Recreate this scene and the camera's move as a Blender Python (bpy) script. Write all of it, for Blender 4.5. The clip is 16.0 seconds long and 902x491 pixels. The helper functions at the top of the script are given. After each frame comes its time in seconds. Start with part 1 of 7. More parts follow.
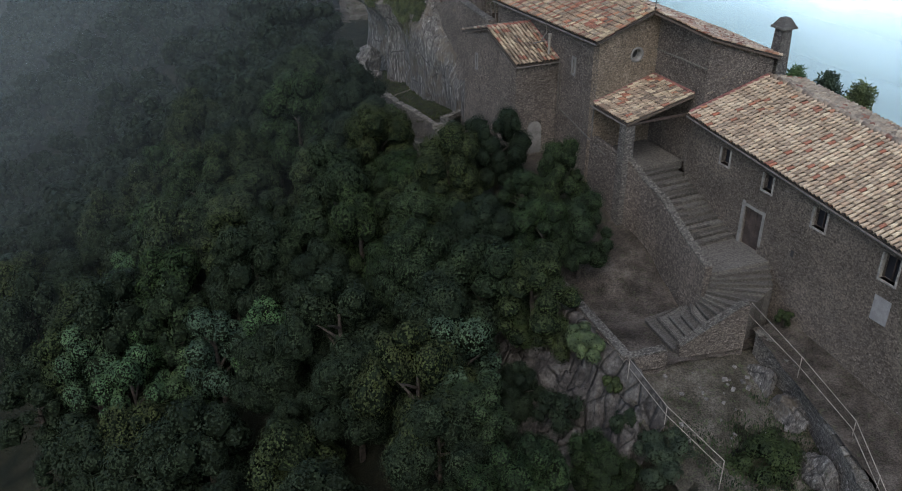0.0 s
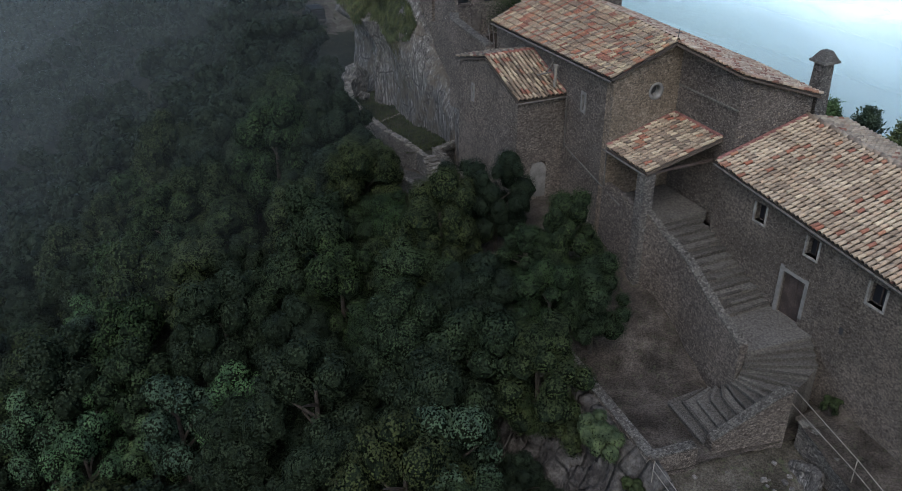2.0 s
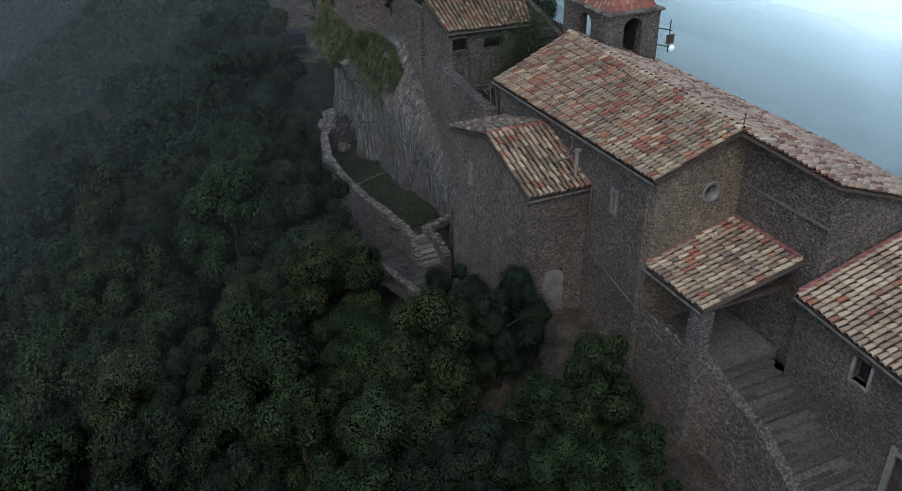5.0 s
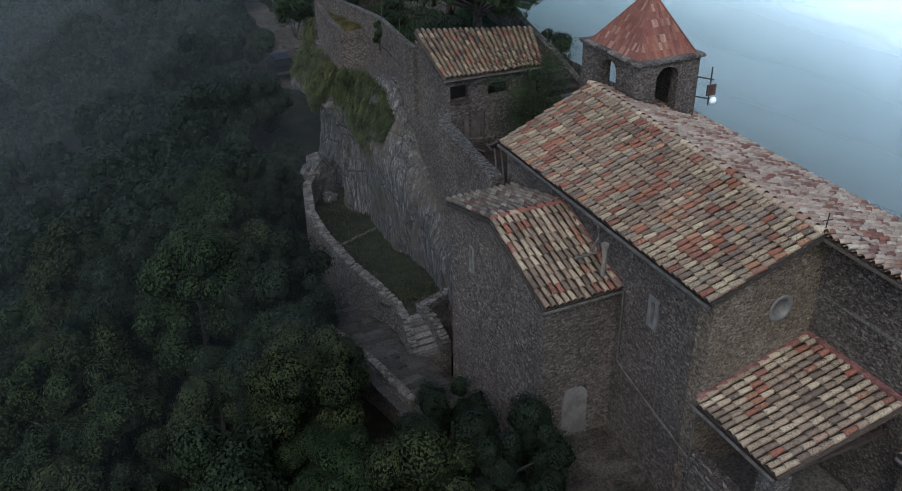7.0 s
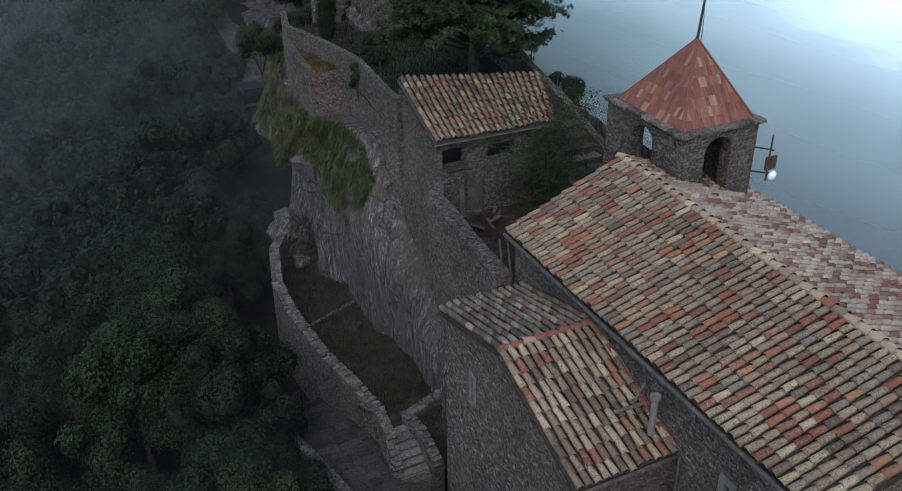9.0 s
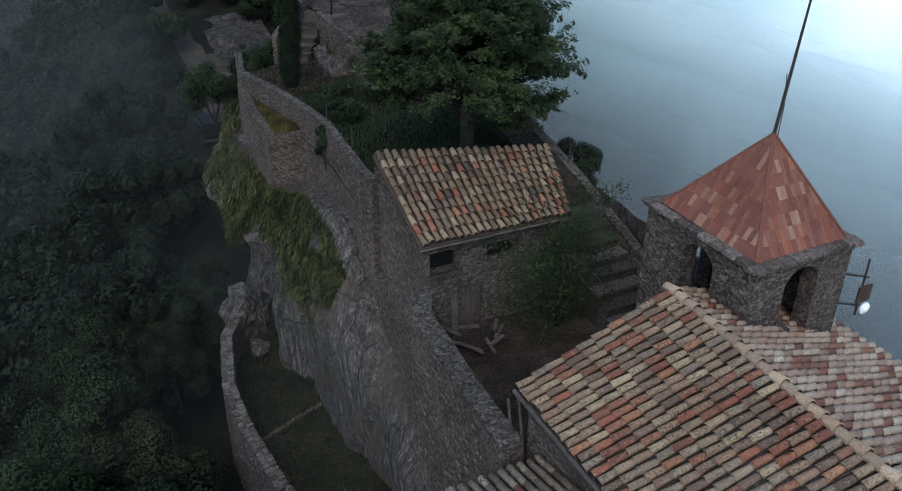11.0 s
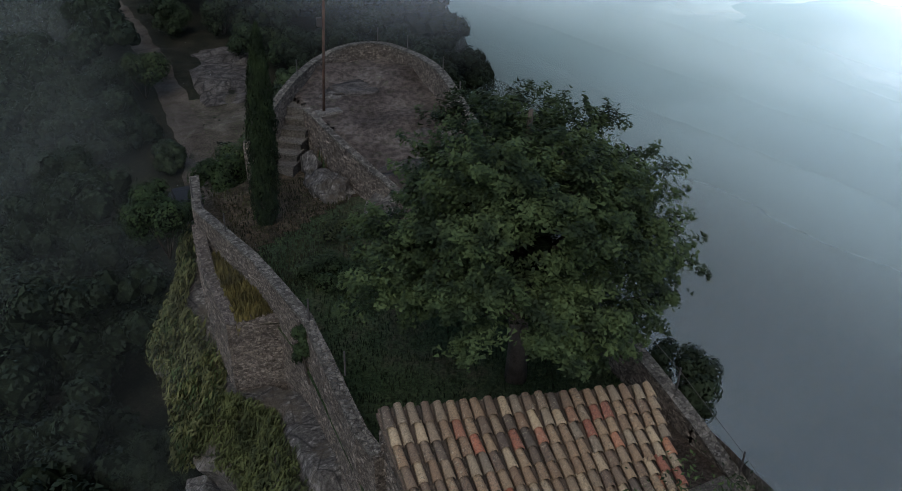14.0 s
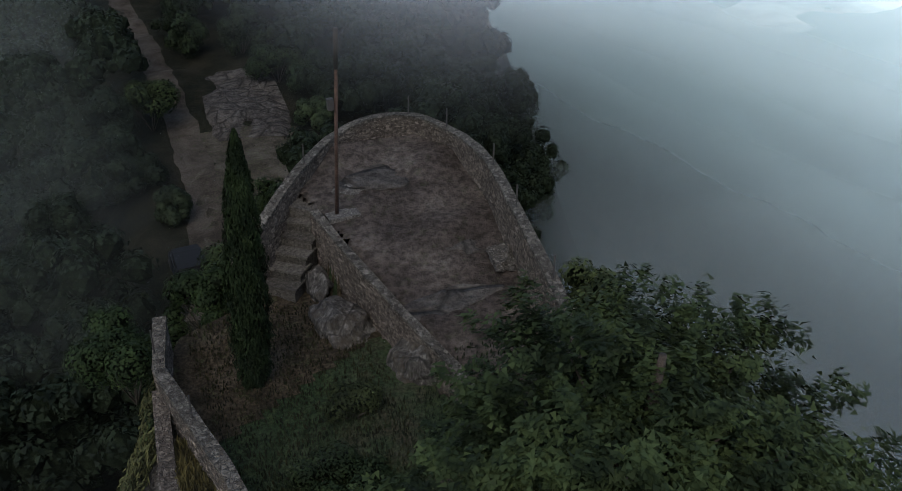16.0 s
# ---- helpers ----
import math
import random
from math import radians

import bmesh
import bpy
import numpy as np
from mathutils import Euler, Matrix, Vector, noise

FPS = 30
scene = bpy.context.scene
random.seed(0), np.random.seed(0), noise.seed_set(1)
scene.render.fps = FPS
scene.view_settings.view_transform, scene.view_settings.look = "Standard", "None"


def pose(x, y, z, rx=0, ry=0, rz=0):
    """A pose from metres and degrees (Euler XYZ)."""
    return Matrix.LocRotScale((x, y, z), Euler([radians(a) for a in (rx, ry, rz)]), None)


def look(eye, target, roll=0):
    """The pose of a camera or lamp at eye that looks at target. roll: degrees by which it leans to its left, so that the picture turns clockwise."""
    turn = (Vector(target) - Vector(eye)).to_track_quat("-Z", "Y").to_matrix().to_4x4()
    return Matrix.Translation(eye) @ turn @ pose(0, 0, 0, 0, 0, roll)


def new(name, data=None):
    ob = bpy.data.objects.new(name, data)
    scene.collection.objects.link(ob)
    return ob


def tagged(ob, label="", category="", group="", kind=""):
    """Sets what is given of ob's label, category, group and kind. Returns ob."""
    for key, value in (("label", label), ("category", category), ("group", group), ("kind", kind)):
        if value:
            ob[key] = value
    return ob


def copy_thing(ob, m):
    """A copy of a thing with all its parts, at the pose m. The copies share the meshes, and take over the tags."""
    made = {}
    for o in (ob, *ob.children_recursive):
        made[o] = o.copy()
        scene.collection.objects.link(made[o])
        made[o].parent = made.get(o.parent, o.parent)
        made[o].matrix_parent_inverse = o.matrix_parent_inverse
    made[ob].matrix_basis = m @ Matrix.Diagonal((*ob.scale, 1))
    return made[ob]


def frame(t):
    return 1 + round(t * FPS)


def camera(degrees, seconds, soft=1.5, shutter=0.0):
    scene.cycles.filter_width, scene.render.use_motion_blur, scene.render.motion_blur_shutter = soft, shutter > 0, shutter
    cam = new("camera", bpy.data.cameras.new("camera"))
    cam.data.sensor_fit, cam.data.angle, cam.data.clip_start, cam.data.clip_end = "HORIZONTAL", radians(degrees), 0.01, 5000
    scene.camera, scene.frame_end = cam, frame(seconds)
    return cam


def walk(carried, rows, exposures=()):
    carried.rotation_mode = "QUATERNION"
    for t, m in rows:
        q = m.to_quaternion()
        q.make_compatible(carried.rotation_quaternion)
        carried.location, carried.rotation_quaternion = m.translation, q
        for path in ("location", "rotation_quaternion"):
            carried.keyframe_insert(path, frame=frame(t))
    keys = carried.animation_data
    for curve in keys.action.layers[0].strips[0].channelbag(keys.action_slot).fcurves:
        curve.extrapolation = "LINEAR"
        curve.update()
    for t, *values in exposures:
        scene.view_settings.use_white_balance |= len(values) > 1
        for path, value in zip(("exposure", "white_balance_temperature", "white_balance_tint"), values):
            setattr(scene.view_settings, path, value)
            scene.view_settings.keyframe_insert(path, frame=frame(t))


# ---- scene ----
cam = camera(55.0, 16.0, soft=0.8)
PATH = [
    (0, (-26.58, -38.54, 22.96), (-22.909, -30.594, 18.122), -0.12),
    (0.5, (-25.98, -37.20, 22.96), (-22.293, -29.270, 18.116), -0.11),
    (1, (-25.22, -35.62, 22.91), (-21.525, -27.695, 18.061), -0.03),
    (1.5, (-24.52, -34.17, 22.91), (-20.809, -26.258, 18.053), 0.04),
    (2, (-23.71, -32.40, 22.94), (-19.982, -24.507, 18.065), 0.11),
    (2.5, (-22.98, -30.87, 22.97), (-19.240, -22.991, 18.071), 0.13),
    (3, (-22.13, -29.07, 22.99), (-18.386, -21.205, 18.083), 0.21),
    (3.5, (-21.37, -27.48, 23.06), (-17.624, -19.625, 18.133), 0.17),
    (4, (-20.38, -25.62, 23.05), (-16.643, -17.761, 18.119), 0.19),
    (6.5, (-15.45, -16.63, 23.01), (-11.812, -8.752, 18.041), -0.60),
    (7, (-14.59, -14.80, 22.94), (-10.954, -6.916, 17.979), -0.72),
    (7.5, (-13.86, -12.96, 22.83), (-10.197, -5.072, 17.891), -0.71),
    (8, (-13.02, -11.15, 22.63), (-9.315, -3.265, 17.716), -0.58),
    (8.5, (-12.19, -9.34, 22.50), (-8.460, -1.469, 17.595), -0.56),
    (9, (-11.36, -7.44, 22.40), (-7.580, 0.406, 17.480), -0.51),
    (11.5, (-7.35, 1.63, 22.30), (-3.336, 9.349, 17.371), 0.51),
    (12, (-6.48, 3.51, 22.36), (-2.469, 11.225, 17.418), 0.46),
    (12.5, (-5.67, 5.42, 22.47), (-1.700, 13.138, 17.509), 0.32),
    (13, (-4.88, 7.32, 22.63), (-0.954, 15.037, 17.621), 0.12),
    (13.5, (-4.10, 9.18, 22.78), (-0.221, 16.908, 17.768), -0.05),
    (14, (-3.28, 11.04, 22.83), (0.566, 18.788, 17.813), -0.11),
    (14.5, (-2.44, 12.96, 22.78), (1.360, 20.719, 17.752), -0.15),
    (15, (-1.64, 14.82, 22.79), (2.098, 22.585, 17.719), -0.23),
    (15.5, (-0.84, 16.80, 22.81), (2.799, 24.598, 17.720), -0.41),
    (16, (0.00, 18.84, 22.80), (3.491, 26.696, 17.698), -0.68),
]
LOOKS = [(0.0, 1.88, 6400, 6), (2.0, 1.76, 6200, 6), (4.0, 1.56, 6150, 6), (8.0, 1.46, 6050, 6), (12.0, 1.38, 6150, 6), (14.0, 1.3, 6550, 6), (16.0, 1.2, 6800, 6)]
walk(cam, [(t, look(eye, target, roll)) for t, eye, target, roll in PATH], LOOKS)

# ---- light ----
SUN_EL, SUN_AZ = 50.0, 215.0
world = bpy.data.worlds.new("overcast_sky")
scene.world = world
world.use_nodes = True
wn = world.node_tree.nodes
sky = wn.new("ShaderNodeTexSky")
sky.sky_type = "NISHITA"
sky.sun_disc = False
sky.sun_elevation, sky.sun_rotation = radians(SUN_EL), radians(SUN_AZ)
sky.dust_density, sky.air_density = 1.5, 1.0
world.node_tree.links.new(sky.outputs[0], wn["Background"].inputs[0])
wn["Background"].inputs[1].default_value = 0.10
sun = new("sun", bpy.data.lights.new("sun", "SUN"))
sun.data.energy, sun.data.angle, sun.data.color = 0.55, radians(40), (1.0, 0.98, 0.96)
sun.matrix_world = look((0, 0, 60), (-math.sin(radians(SUN_AZ)), -math.cos(radians(SUN_AZ)), 60 - math.tan(radians(SUN_EL))))


# ---- materials ----
class Mat:
    """A small builder of node materials."""

    def __init__(self, name, rough=0.9, spec=0.2):
        self.m = bpy.data.materials.new(name)
        self.m.use_nodes = True
        self.t = self.m.node_tree
        self.b = self.t.nodes["Principled BSDF"]
        self.b.inputs["Roughness"].default_value = rough
        self.b.inputs["Specular IOR Level"].default_value = spec

    def node(self, kind, **sets):
        n = self.t.nodes.new("ShaderNode" + kind)
        for k, v in sets.items():
            n.inputs[k.replace("_", " ")].default_value = v
        return n

    def link(self, a, b):
        self.t.links.new(a, b)

    def coord(self):
        return self.node("NewGeometry").outputs["Position"]

    def noise(self, scale, detail=4.0, rough=0.6, vec=None):
        n = self.node("TexNoise", Scale=scale, Detail=detail, Roughness=rough)
        self.link(vec if vec is not None else self.coord(), n.inputs["Vector"])
        return n.outputs["Fac"]

    def stretch(self, sx, sy, sz, rx=0.0, ry=0.0, rz=0.0):
        n = self.node("Mapping")
        n.inputs["Scale"].default_value = (sx, sy, sz)
        n.inputs["Rotation"].default_value = (radians(rx), radians(ry), radians(rz))
        self.link(self.coord(), n.inputs["Vector"])
        return n.outputs[0]

    def voronoi(self, scale, out="Distance", feature="F1", vec=None):
        n = self.node("TexVoronoi", Scale=scale)
        n.feature = feature
        self.link(vec if vec is not None else self.coord(), n.inputs["Vector"])
        return n.outputs[out]

    def ramp(self, fac, stops):
        n = self.node("ValToRGB")
        e = n.color_ramp.elements
        while len(e) < len(stops):
            e.new(0.5)
        for el, (p, c) in zip(e, stops):
            el.position, el.color = p, (*c, 1.0)
        self.link(fac, n.inputs[0])
        return n.outputs[0]

    def mix(self, fac, a, b, kind="MIX"):
        n = self.node("MixRGB")
        n.blend_type = kind
        for sock, v in zip(n.inputs, (fac, a, b)):
            if isinstance(v, (int, float)):
                sock.default_value = v
            elif isinstance(v, tuple):
                sock.default_value = (*v, 1.0)
            else:
                self.link(v, sock)
        return n.outputs[0]

    def math(self, op, a, b=0.0):
        n = self.node("Math")
        n.operation = op
        for sock, v in zip(n.inputs, (a, b)):
            if isinstance(v, (int, float)):
                sock.default_value = v
            else:
                self.link(v, sock)
        return n.outputs[0]

    def rand(self):
        """A number for each separate piece, whether an object or an island of a joined mesh."""
        s = self.math("ADD", self.node("ObjectInfo").outputs["Random"], self.node("NewGeometry").outputs["Random Per Island"])
        return self.math("FRACT", self.math("MULTIPLY", s, 7.31))

    def bump(self, height, strength=0.5, dist=0.05):
        n = self.node("Bump", Strength=strength, Distance=dist)
        self.link(height, n.inputs["Height"])
        self.link(n.outputs[0], self.b.inputs["Normal"])

    def color(self, c):
        if isinstance(c, tuple):
            self.b.inputs["Base Color"].default_value = (*c, 1.0)
        else:
            self.link(c, self.b.inputs["Base Color"])
        return self.m


def make_rubble(name, dark, mid, light, mortar):
    m = Mat(name, 0.95, 0.1)
    v = m.stretch(1.0, 1.0, 1.5)
    cell = m.voronoi(8.5, "Color", vec=v)
    edge = m.voronoi(8.5, "Distance", "DISTANCE_TO_EDGE", vec=v)
    c = m.ramp(m.node("SeparateColor").outputs[0], [(0, dark), (0.5, mid), (1, light)])
    sep = [n for n in m.t.nodes if n.bl_idname == "ShaderNodeSeparateColor"][0]
    m.link(cell, sep.inputs[0])
    c = m.mix(m.ramp(edge, [(0.02, (0.75,) * 3), (0.09, (0.0,) * 3)]), c, mortar)
    c = m.mix(0.55, c, m.ramp(m.noise(0.35, 5), [(0.4, (0.6, 0.56, 0.52)), (0.6, (1.25, 1.2, 1.15))]), "MULTIPLY")
    c = m.mix(0.75, c, m.ramp(m.noise(22, 4, 0.7), [(0.4, (0.55,) * 3), (0.6, (1.3,) * 3)]), "MULTIPLY")
    c = m.mix(m.ramp(m.noise(0.9, 6, 0.7), [(0.55, (0.0,) * 3), (0.72, (0.6,) * 3)]), c, tuple(x * 0.5 for x in dark))
    c = m.mix(m.ramp(m.noise(11, 5, 0.75), [(0.53, (0.0,) * 3), (0.6, (0.8,) * 3)]), c, tuple(x * 0.35 for x in dark))
    c = m.mix(m.ramp(m.noise(9, 5, 0.75, vec=m.stretch(1.0, 1.0, 1.7)), [(0.56, (0.0,) * 3), (0.62, (0.7,) * 3)]), c, tuple(x * 1.35 for x in light))
    m.bump(m.math("ADD", m.math("MULTIPLY", m.math("MINIMUM", edge, 0.12), 5.0), m.noise(18, 4)), 0.9, 0.06)
    return m.color(c)


def make_stone(name, dark, mid, light, grain=9.0):
    """Single stones: each piece has its own tone."""
    m = Mat(name, 0.95, 0.1)
    c = m.ramp(m.rand(), [(0, dark), (0.5, mid), (1, light)])
    c = m.mix(0.65, c, m.ramp(m.noise(grain, 5), [(0.4, (0.5,) * 3), (0.6, (1.3,) * 3)]), "MULTIPLY")
    c = m.mix(0.4, c, m.ramp(m.noise(0.5, 4), [(0.3, (0.55, 0.53, 0.5)), (0.7, (1.2,) * 3)]), "MULTIPLY")
    c = m.mix(m.ramp(m.noise(4.0, 5, 0.75), [(0.58, (0.0,) * 3), (0.7, (0.7,) * 3)]), c, tuple(x * 0.6 for x in dark))
    c = m.mix(m.ramp(m.noise(15, 5, 0.75), [(0.52, (0.0,) * 3), (0.6, (0.7,) * 3)]), c, tuple(x * 0.4 for x in dark))
    c = m.mix(m.ramp(m.noise(21, 4, 0.7), [(0.56, (0.0,) * 3), (0.62, (0.6,) * 3)]), c, tuple(x * 1.3 for x in light))
    m.bump(m.noise(grain * 2, 5), 0.8, 0.04)
    return m.color(c)


rubble = make_rubble("rubble_masonry", (0.0551, 0.0459, 0.0404), (0.0918, 0.0771, 0.0670), (0.1469, 0.1267, 0.1102), (0.0781, 0.0670, 0.0588))
rubble_warm = make_rubble("warm_rubble_masonry", (0.085, 0.067, 0.05), (0.14, 0.111, 0.083), (0.215, 0.175, 0.135), (0.145, 0.117, 0.092))
rubble_house = make_rubble("weathered_house_wall", (0.058, 0.048, 0.041), (0.092, 0.077, 0.065), (0.13, 0.111, 0.094), (0.096, 0.082, 0.07))
rubble_grey = make_rubble("grey_rubble_masonry", (0.0467, 0.0425, 0.0391), (0.0850, 0.0774, 0.0706), (0.1445, 0.1334, 0.1215), (0.0723, 0.0663, 0.0603))
stone = make_stone("fieldstone", (0.0569, 0.0468, 0.0404), (0.0936, 0.0781, 0.0670), (0.1652, 0.1404, 0.1212))
stone_warm = make_stone("warm_fieldstone", (0.0765, 0.0603, 0.0459), (0.1232, 0.0994, 0.0765), (0.2040, 0.1700, 0.1318))
stone_grey = make_stone("grey_fieldstone", (0.0510, 0.0467, 0.0425), (0.0892, 0.0816, 0.0748), (0.1615, 0.1496, 0.1377))
coping = make_stone("grey_coping_stone", (0.056, 0.05, 0.044), (0.088, 0.08, 0.07), (0.135, 0.123, 0.108))
cap_stone = make_rubble("speckled_wall_cap", (0.045, 0.04, 0.035), (0.08, 0.073, 0.064), (0.135, 0.124, 0.11), (0.075, 0.068, 0.06))
step_stone = make_stone("worn_step_stone", (0.042, 0.037, 0.032), (0.064, 0.057, 0.05), (0.092, 0.083, 0.073))

flag_stone = make_stone("worn_flagstone", (0.024, 0.022, 0.02), (0.038, 0.035, 0.031), (0.06, 0.055, 0.049))


def make_tile(name, stops, lichen=0.55, red=0.12):
    """Fired clay, each tile of its own tone, blotched with lichen in two sizes."""
    m = Mat(name, 0.9, 0.12)
    one = m.rand()
    c = m.ramp(one, stops)
    two = m.math("FRACT", m.math("MULTIPLY", one, 23.7))
    c = m.mix(m.ramp(two, [(red, (0.85,) * 3), (red + 0.03, (0.0,) * 3)]), c, m.ramp(m.math("FRACT", m.math("MULTIPLY", one, 91.3)), [(0.0, (0.22, 0.072, 0.043)), (0.6, (0.145, 0.052, 0.037)), (1.0, (0.27, 0.125, 0.07))]))
    hold = m.ramp(m.math("FRACT", m.math("MULTIPLY", one, 51.9)), [(0.1, (0.55,) * 3), (0.7, (1.0,) * 3)])
    specks = m.math("MULTIPLY", m.ramp(m.noise(20, 7, 0.78), [(0.49, (0.0,) * 3), (0.58, (lichen * 0.85,) * 3)]), hold)
    c = m.mix(specks, c, (0.036, 0.032, 0.027))
    c = m.mix(m.math("MULTIPLY", m.ramp(m.noise(13, 6, 0.75), [(0.56, (0.0,) * 3), (0.66, (lichen * 0.8,) * 3)]), hold), c, (0.29, 0.25, 0.185))
    c = m.mix(0.5, c, m.ramp(m.noise(0.45, 5), [(0.3, (0.55, 0.52, 0.5)), (0.68, (1.2,) * 3)]), "MULTIPLY")
    c = m.mix(0.55, c, m.ramp(m.noise(55, 3), [(0.4, (0.6,) * 3), (0.6, (1.35,) * 3)]), "MULTIPLY")
    m.bump(m.noise(30, 5), 0.5, 0.02)
    return m.color(c)


CLAY = [(0.0, (0.0968, 0.0686, 0.0528)), (0.2, (0.176, 0.119, 0.0862)), (0.4, (0.22, 0.158, 0.107)), (0.55, (0.158, 0.128, 0.101)), (0.7, (0.273, 0.207, 0.136)), (0.82, (0.202, 0.128, 0.088)), (0.93, (0.343, 0.273, 0.176)), (1.0, (0.141, 0.095, 0.0704))]
tile = make_tile("clay_roof_tile", CLAY, 1.0, 0.2)
tile_grey = make_tile("lichened_roof_tile", [(0.0, (0.06, 0.048, 0.039)), (0.25, (0.13, 0.085, 0.055)), (0.5, (0.17, 0.118, 0.074)), (0.7, (0.12, 0.095, 0.07)), (0.88, (0.24, 0.18, 0.115)), (1.0, (0.09, 0.063, 0.046))], 0.75, 0.11)
tile_lichen = make_tile("blotched_roof_tile", [(0.0, (0.09, 0.066, 0.05)), (0.3, (0.19, 0.135, 0.095)), (0.6, (0.26, 0.19, 0.13)), (0.85, (0.36, 0.285, 0.195)), (1.0, (0.14, 0.096, 0.07))], 1.0, 0.09)
tile_pink = make_tile("pale_beige_roof_tile", [(0.0, (0.165, 0.122, 0.09)), (0.3, (0.25, 0.19, 0.14)), (0.55, (0.315, 0.245, 0.175)), (0.75, (0.265, 0.185, 0.13)), (0.9, (0.38, 0.305, 0.215)), (1.0, (0.2, 0.145, 0.105))], 0.45, 0.05)
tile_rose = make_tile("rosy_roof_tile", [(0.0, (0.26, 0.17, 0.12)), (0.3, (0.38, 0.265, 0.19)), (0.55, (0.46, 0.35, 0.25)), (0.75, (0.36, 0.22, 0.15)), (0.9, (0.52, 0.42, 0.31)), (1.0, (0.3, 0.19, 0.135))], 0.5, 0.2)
tile_flat = make_tile("orange_flat_tile", [(0.0, (0.125, 0.05, 0.038)), (0.45, (0.155, 0.064, 0.047)), (0.8, (0.18, 0.08, 0.058)), (1.0, (0.27, 0.165, 0.12))], 0.3, 0.12)
# Darker than the covers: shade in the channels is put into this colour.
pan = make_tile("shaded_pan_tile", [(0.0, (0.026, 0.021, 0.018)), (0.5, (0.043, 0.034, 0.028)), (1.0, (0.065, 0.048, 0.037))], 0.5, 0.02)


def make_plain(name, c, rough=0.9, spec=0.2, metal=0.0, var=0.35, scale=3.0, bump=0.2):
    m = Mat(name, rough, spec)
    m.b.inputs["Metallic"].default_value = metal
    col = m.mix(var, c, m.ramp(m.noise(scale, 6), [(0.4, (0.4,) * 3), (0.6, (1.5,) * 3)]), "MULTIPLY")
    col = m.mix(var, col, m.ramp(m.noise(scale * 9, 4), [(0.4, (0.55,) * 3), (0.6, (1.35,) * 3)]), "MULTIPLY")
    if bump:
        m.bump(m.noise(scale * 8, 5), bump, 0.03)
    return m.color(col)


plaster = make_plain("grey_lime_plaster", (0.15, 0.137, 0.122), var=0.5)
plaster_warm = make_plain("beige_render", (0.3, 0.235, 0.175), var=0.45, scale=1.2)
flashing = make_plain("red_mortar_flashing", (0.14, 0.062, 0.052), var=0.6)
wood = make_plain("weathered_dark_wood", (0.036, 0.026, 0.022), var=0.5, scale=2.0)
wood_grey = make_plain("grey_old_wood", (0.06, 0.05, 0.042), var=0.5, scale=2.5)
# Dark fill for openings: their inner shade is put into the colour; also tyres.
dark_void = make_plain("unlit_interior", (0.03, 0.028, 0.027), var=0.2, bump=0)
grey_render = make_plain("grey_render", (0.112, 0.104, 0.095), var=0.3)
zinc = make_plain("dull_zinc", (0.07, 0.061, 0.053), 0.7, 0.3, 0.2, 0.5)
pale_metal = make_plain("pale_galvanised_rail", (0.13, 0.114, 0.096), 0.7, 0.2, 0.05, 0.4)
iron = make_plain("dark_iron", (0.03, 0.027, 0.026), 0.7, 0.3, 0.05, 0.3)
rust = make_plain("rusty_steel", (0.06, 0.036, 0.028), 0.8, 0.2, 0.1, 0.5)
white_dish = make_plain("white_enamel", (0.75, 0.76, 0.77), 0.4, 0.4, 0, 0.1, bump=0)
glass_dark = make_plain("dark_window_glass", (0.012, 0.012, 0.014), 0.45, 0.12, 0, 0.0, bump=0)
bark = make_plain("grey_brown_bark", (0.035, 0.028, 0.023), var=0.6, scale=4.0, bump=0.6)
shutter = make_plain("pale_shutter_board", (0.13, 0.122, 0.12), var=0.2)


def make_rock(name):
    m = Mat(name, 0.95, 0.12)
    streak = m.noise(3.0, 9, 0.75, vec=m.stretch(1.5, 1.7, 0.34, 12, 20, 0))
    fine = m.noise(9, 7, 0.78, vec=m.stretch(1.2, 1.3, 0.7, 10, 20, 0))
    crack = m.voronoi(1.0, "Distance", "DISTANCE_TO_EDGE", vec=m.stretch(0.9, 1.1, 0.36, 18, 30, 0))
    c = m.ramp(streak, [(0.37, (0.03, 0.027, 0.025)), (0.46, (0.062, 0.056, 0.052)), (0.54, (0.092, 0.084, 0.077)), (0.63, (0.18, 0.168, 0.156))])
    c = m.mix(0.8, c, m.ramp(fine, [(0.38, (0.4,) * 3), (0.62, (1.5,) * 3)]), "MULTIPLY")
    c = m.mix(m.ramp(crack, [(0.006, (0.8,) * 3), (0.03, (0.0,) * 3)]), c, (0.02, 0.019, 0.018))
    c = m.mix(m.ramp(m.noise(0.45, 6, 0.75), [(0.5, (0.0,) * 3), (0.58, (0.75,) * 3)]), c, (0.07, 0.056, 0.041))
    c = m.mix(m.ramp(m.noise(0.8, 6, 0.75), [(0.57, (0.0,) * 3), (0.66, (0.7,) * 3)]), c, (0.035, 0.038, 0.022))
    m.bump(m.math("ADD", streak, m.math("MULTIPLY", fine, 0.6)), 1.0, 0.14)
    return m.color(c)


rock = make_rock("streaked_limestone")


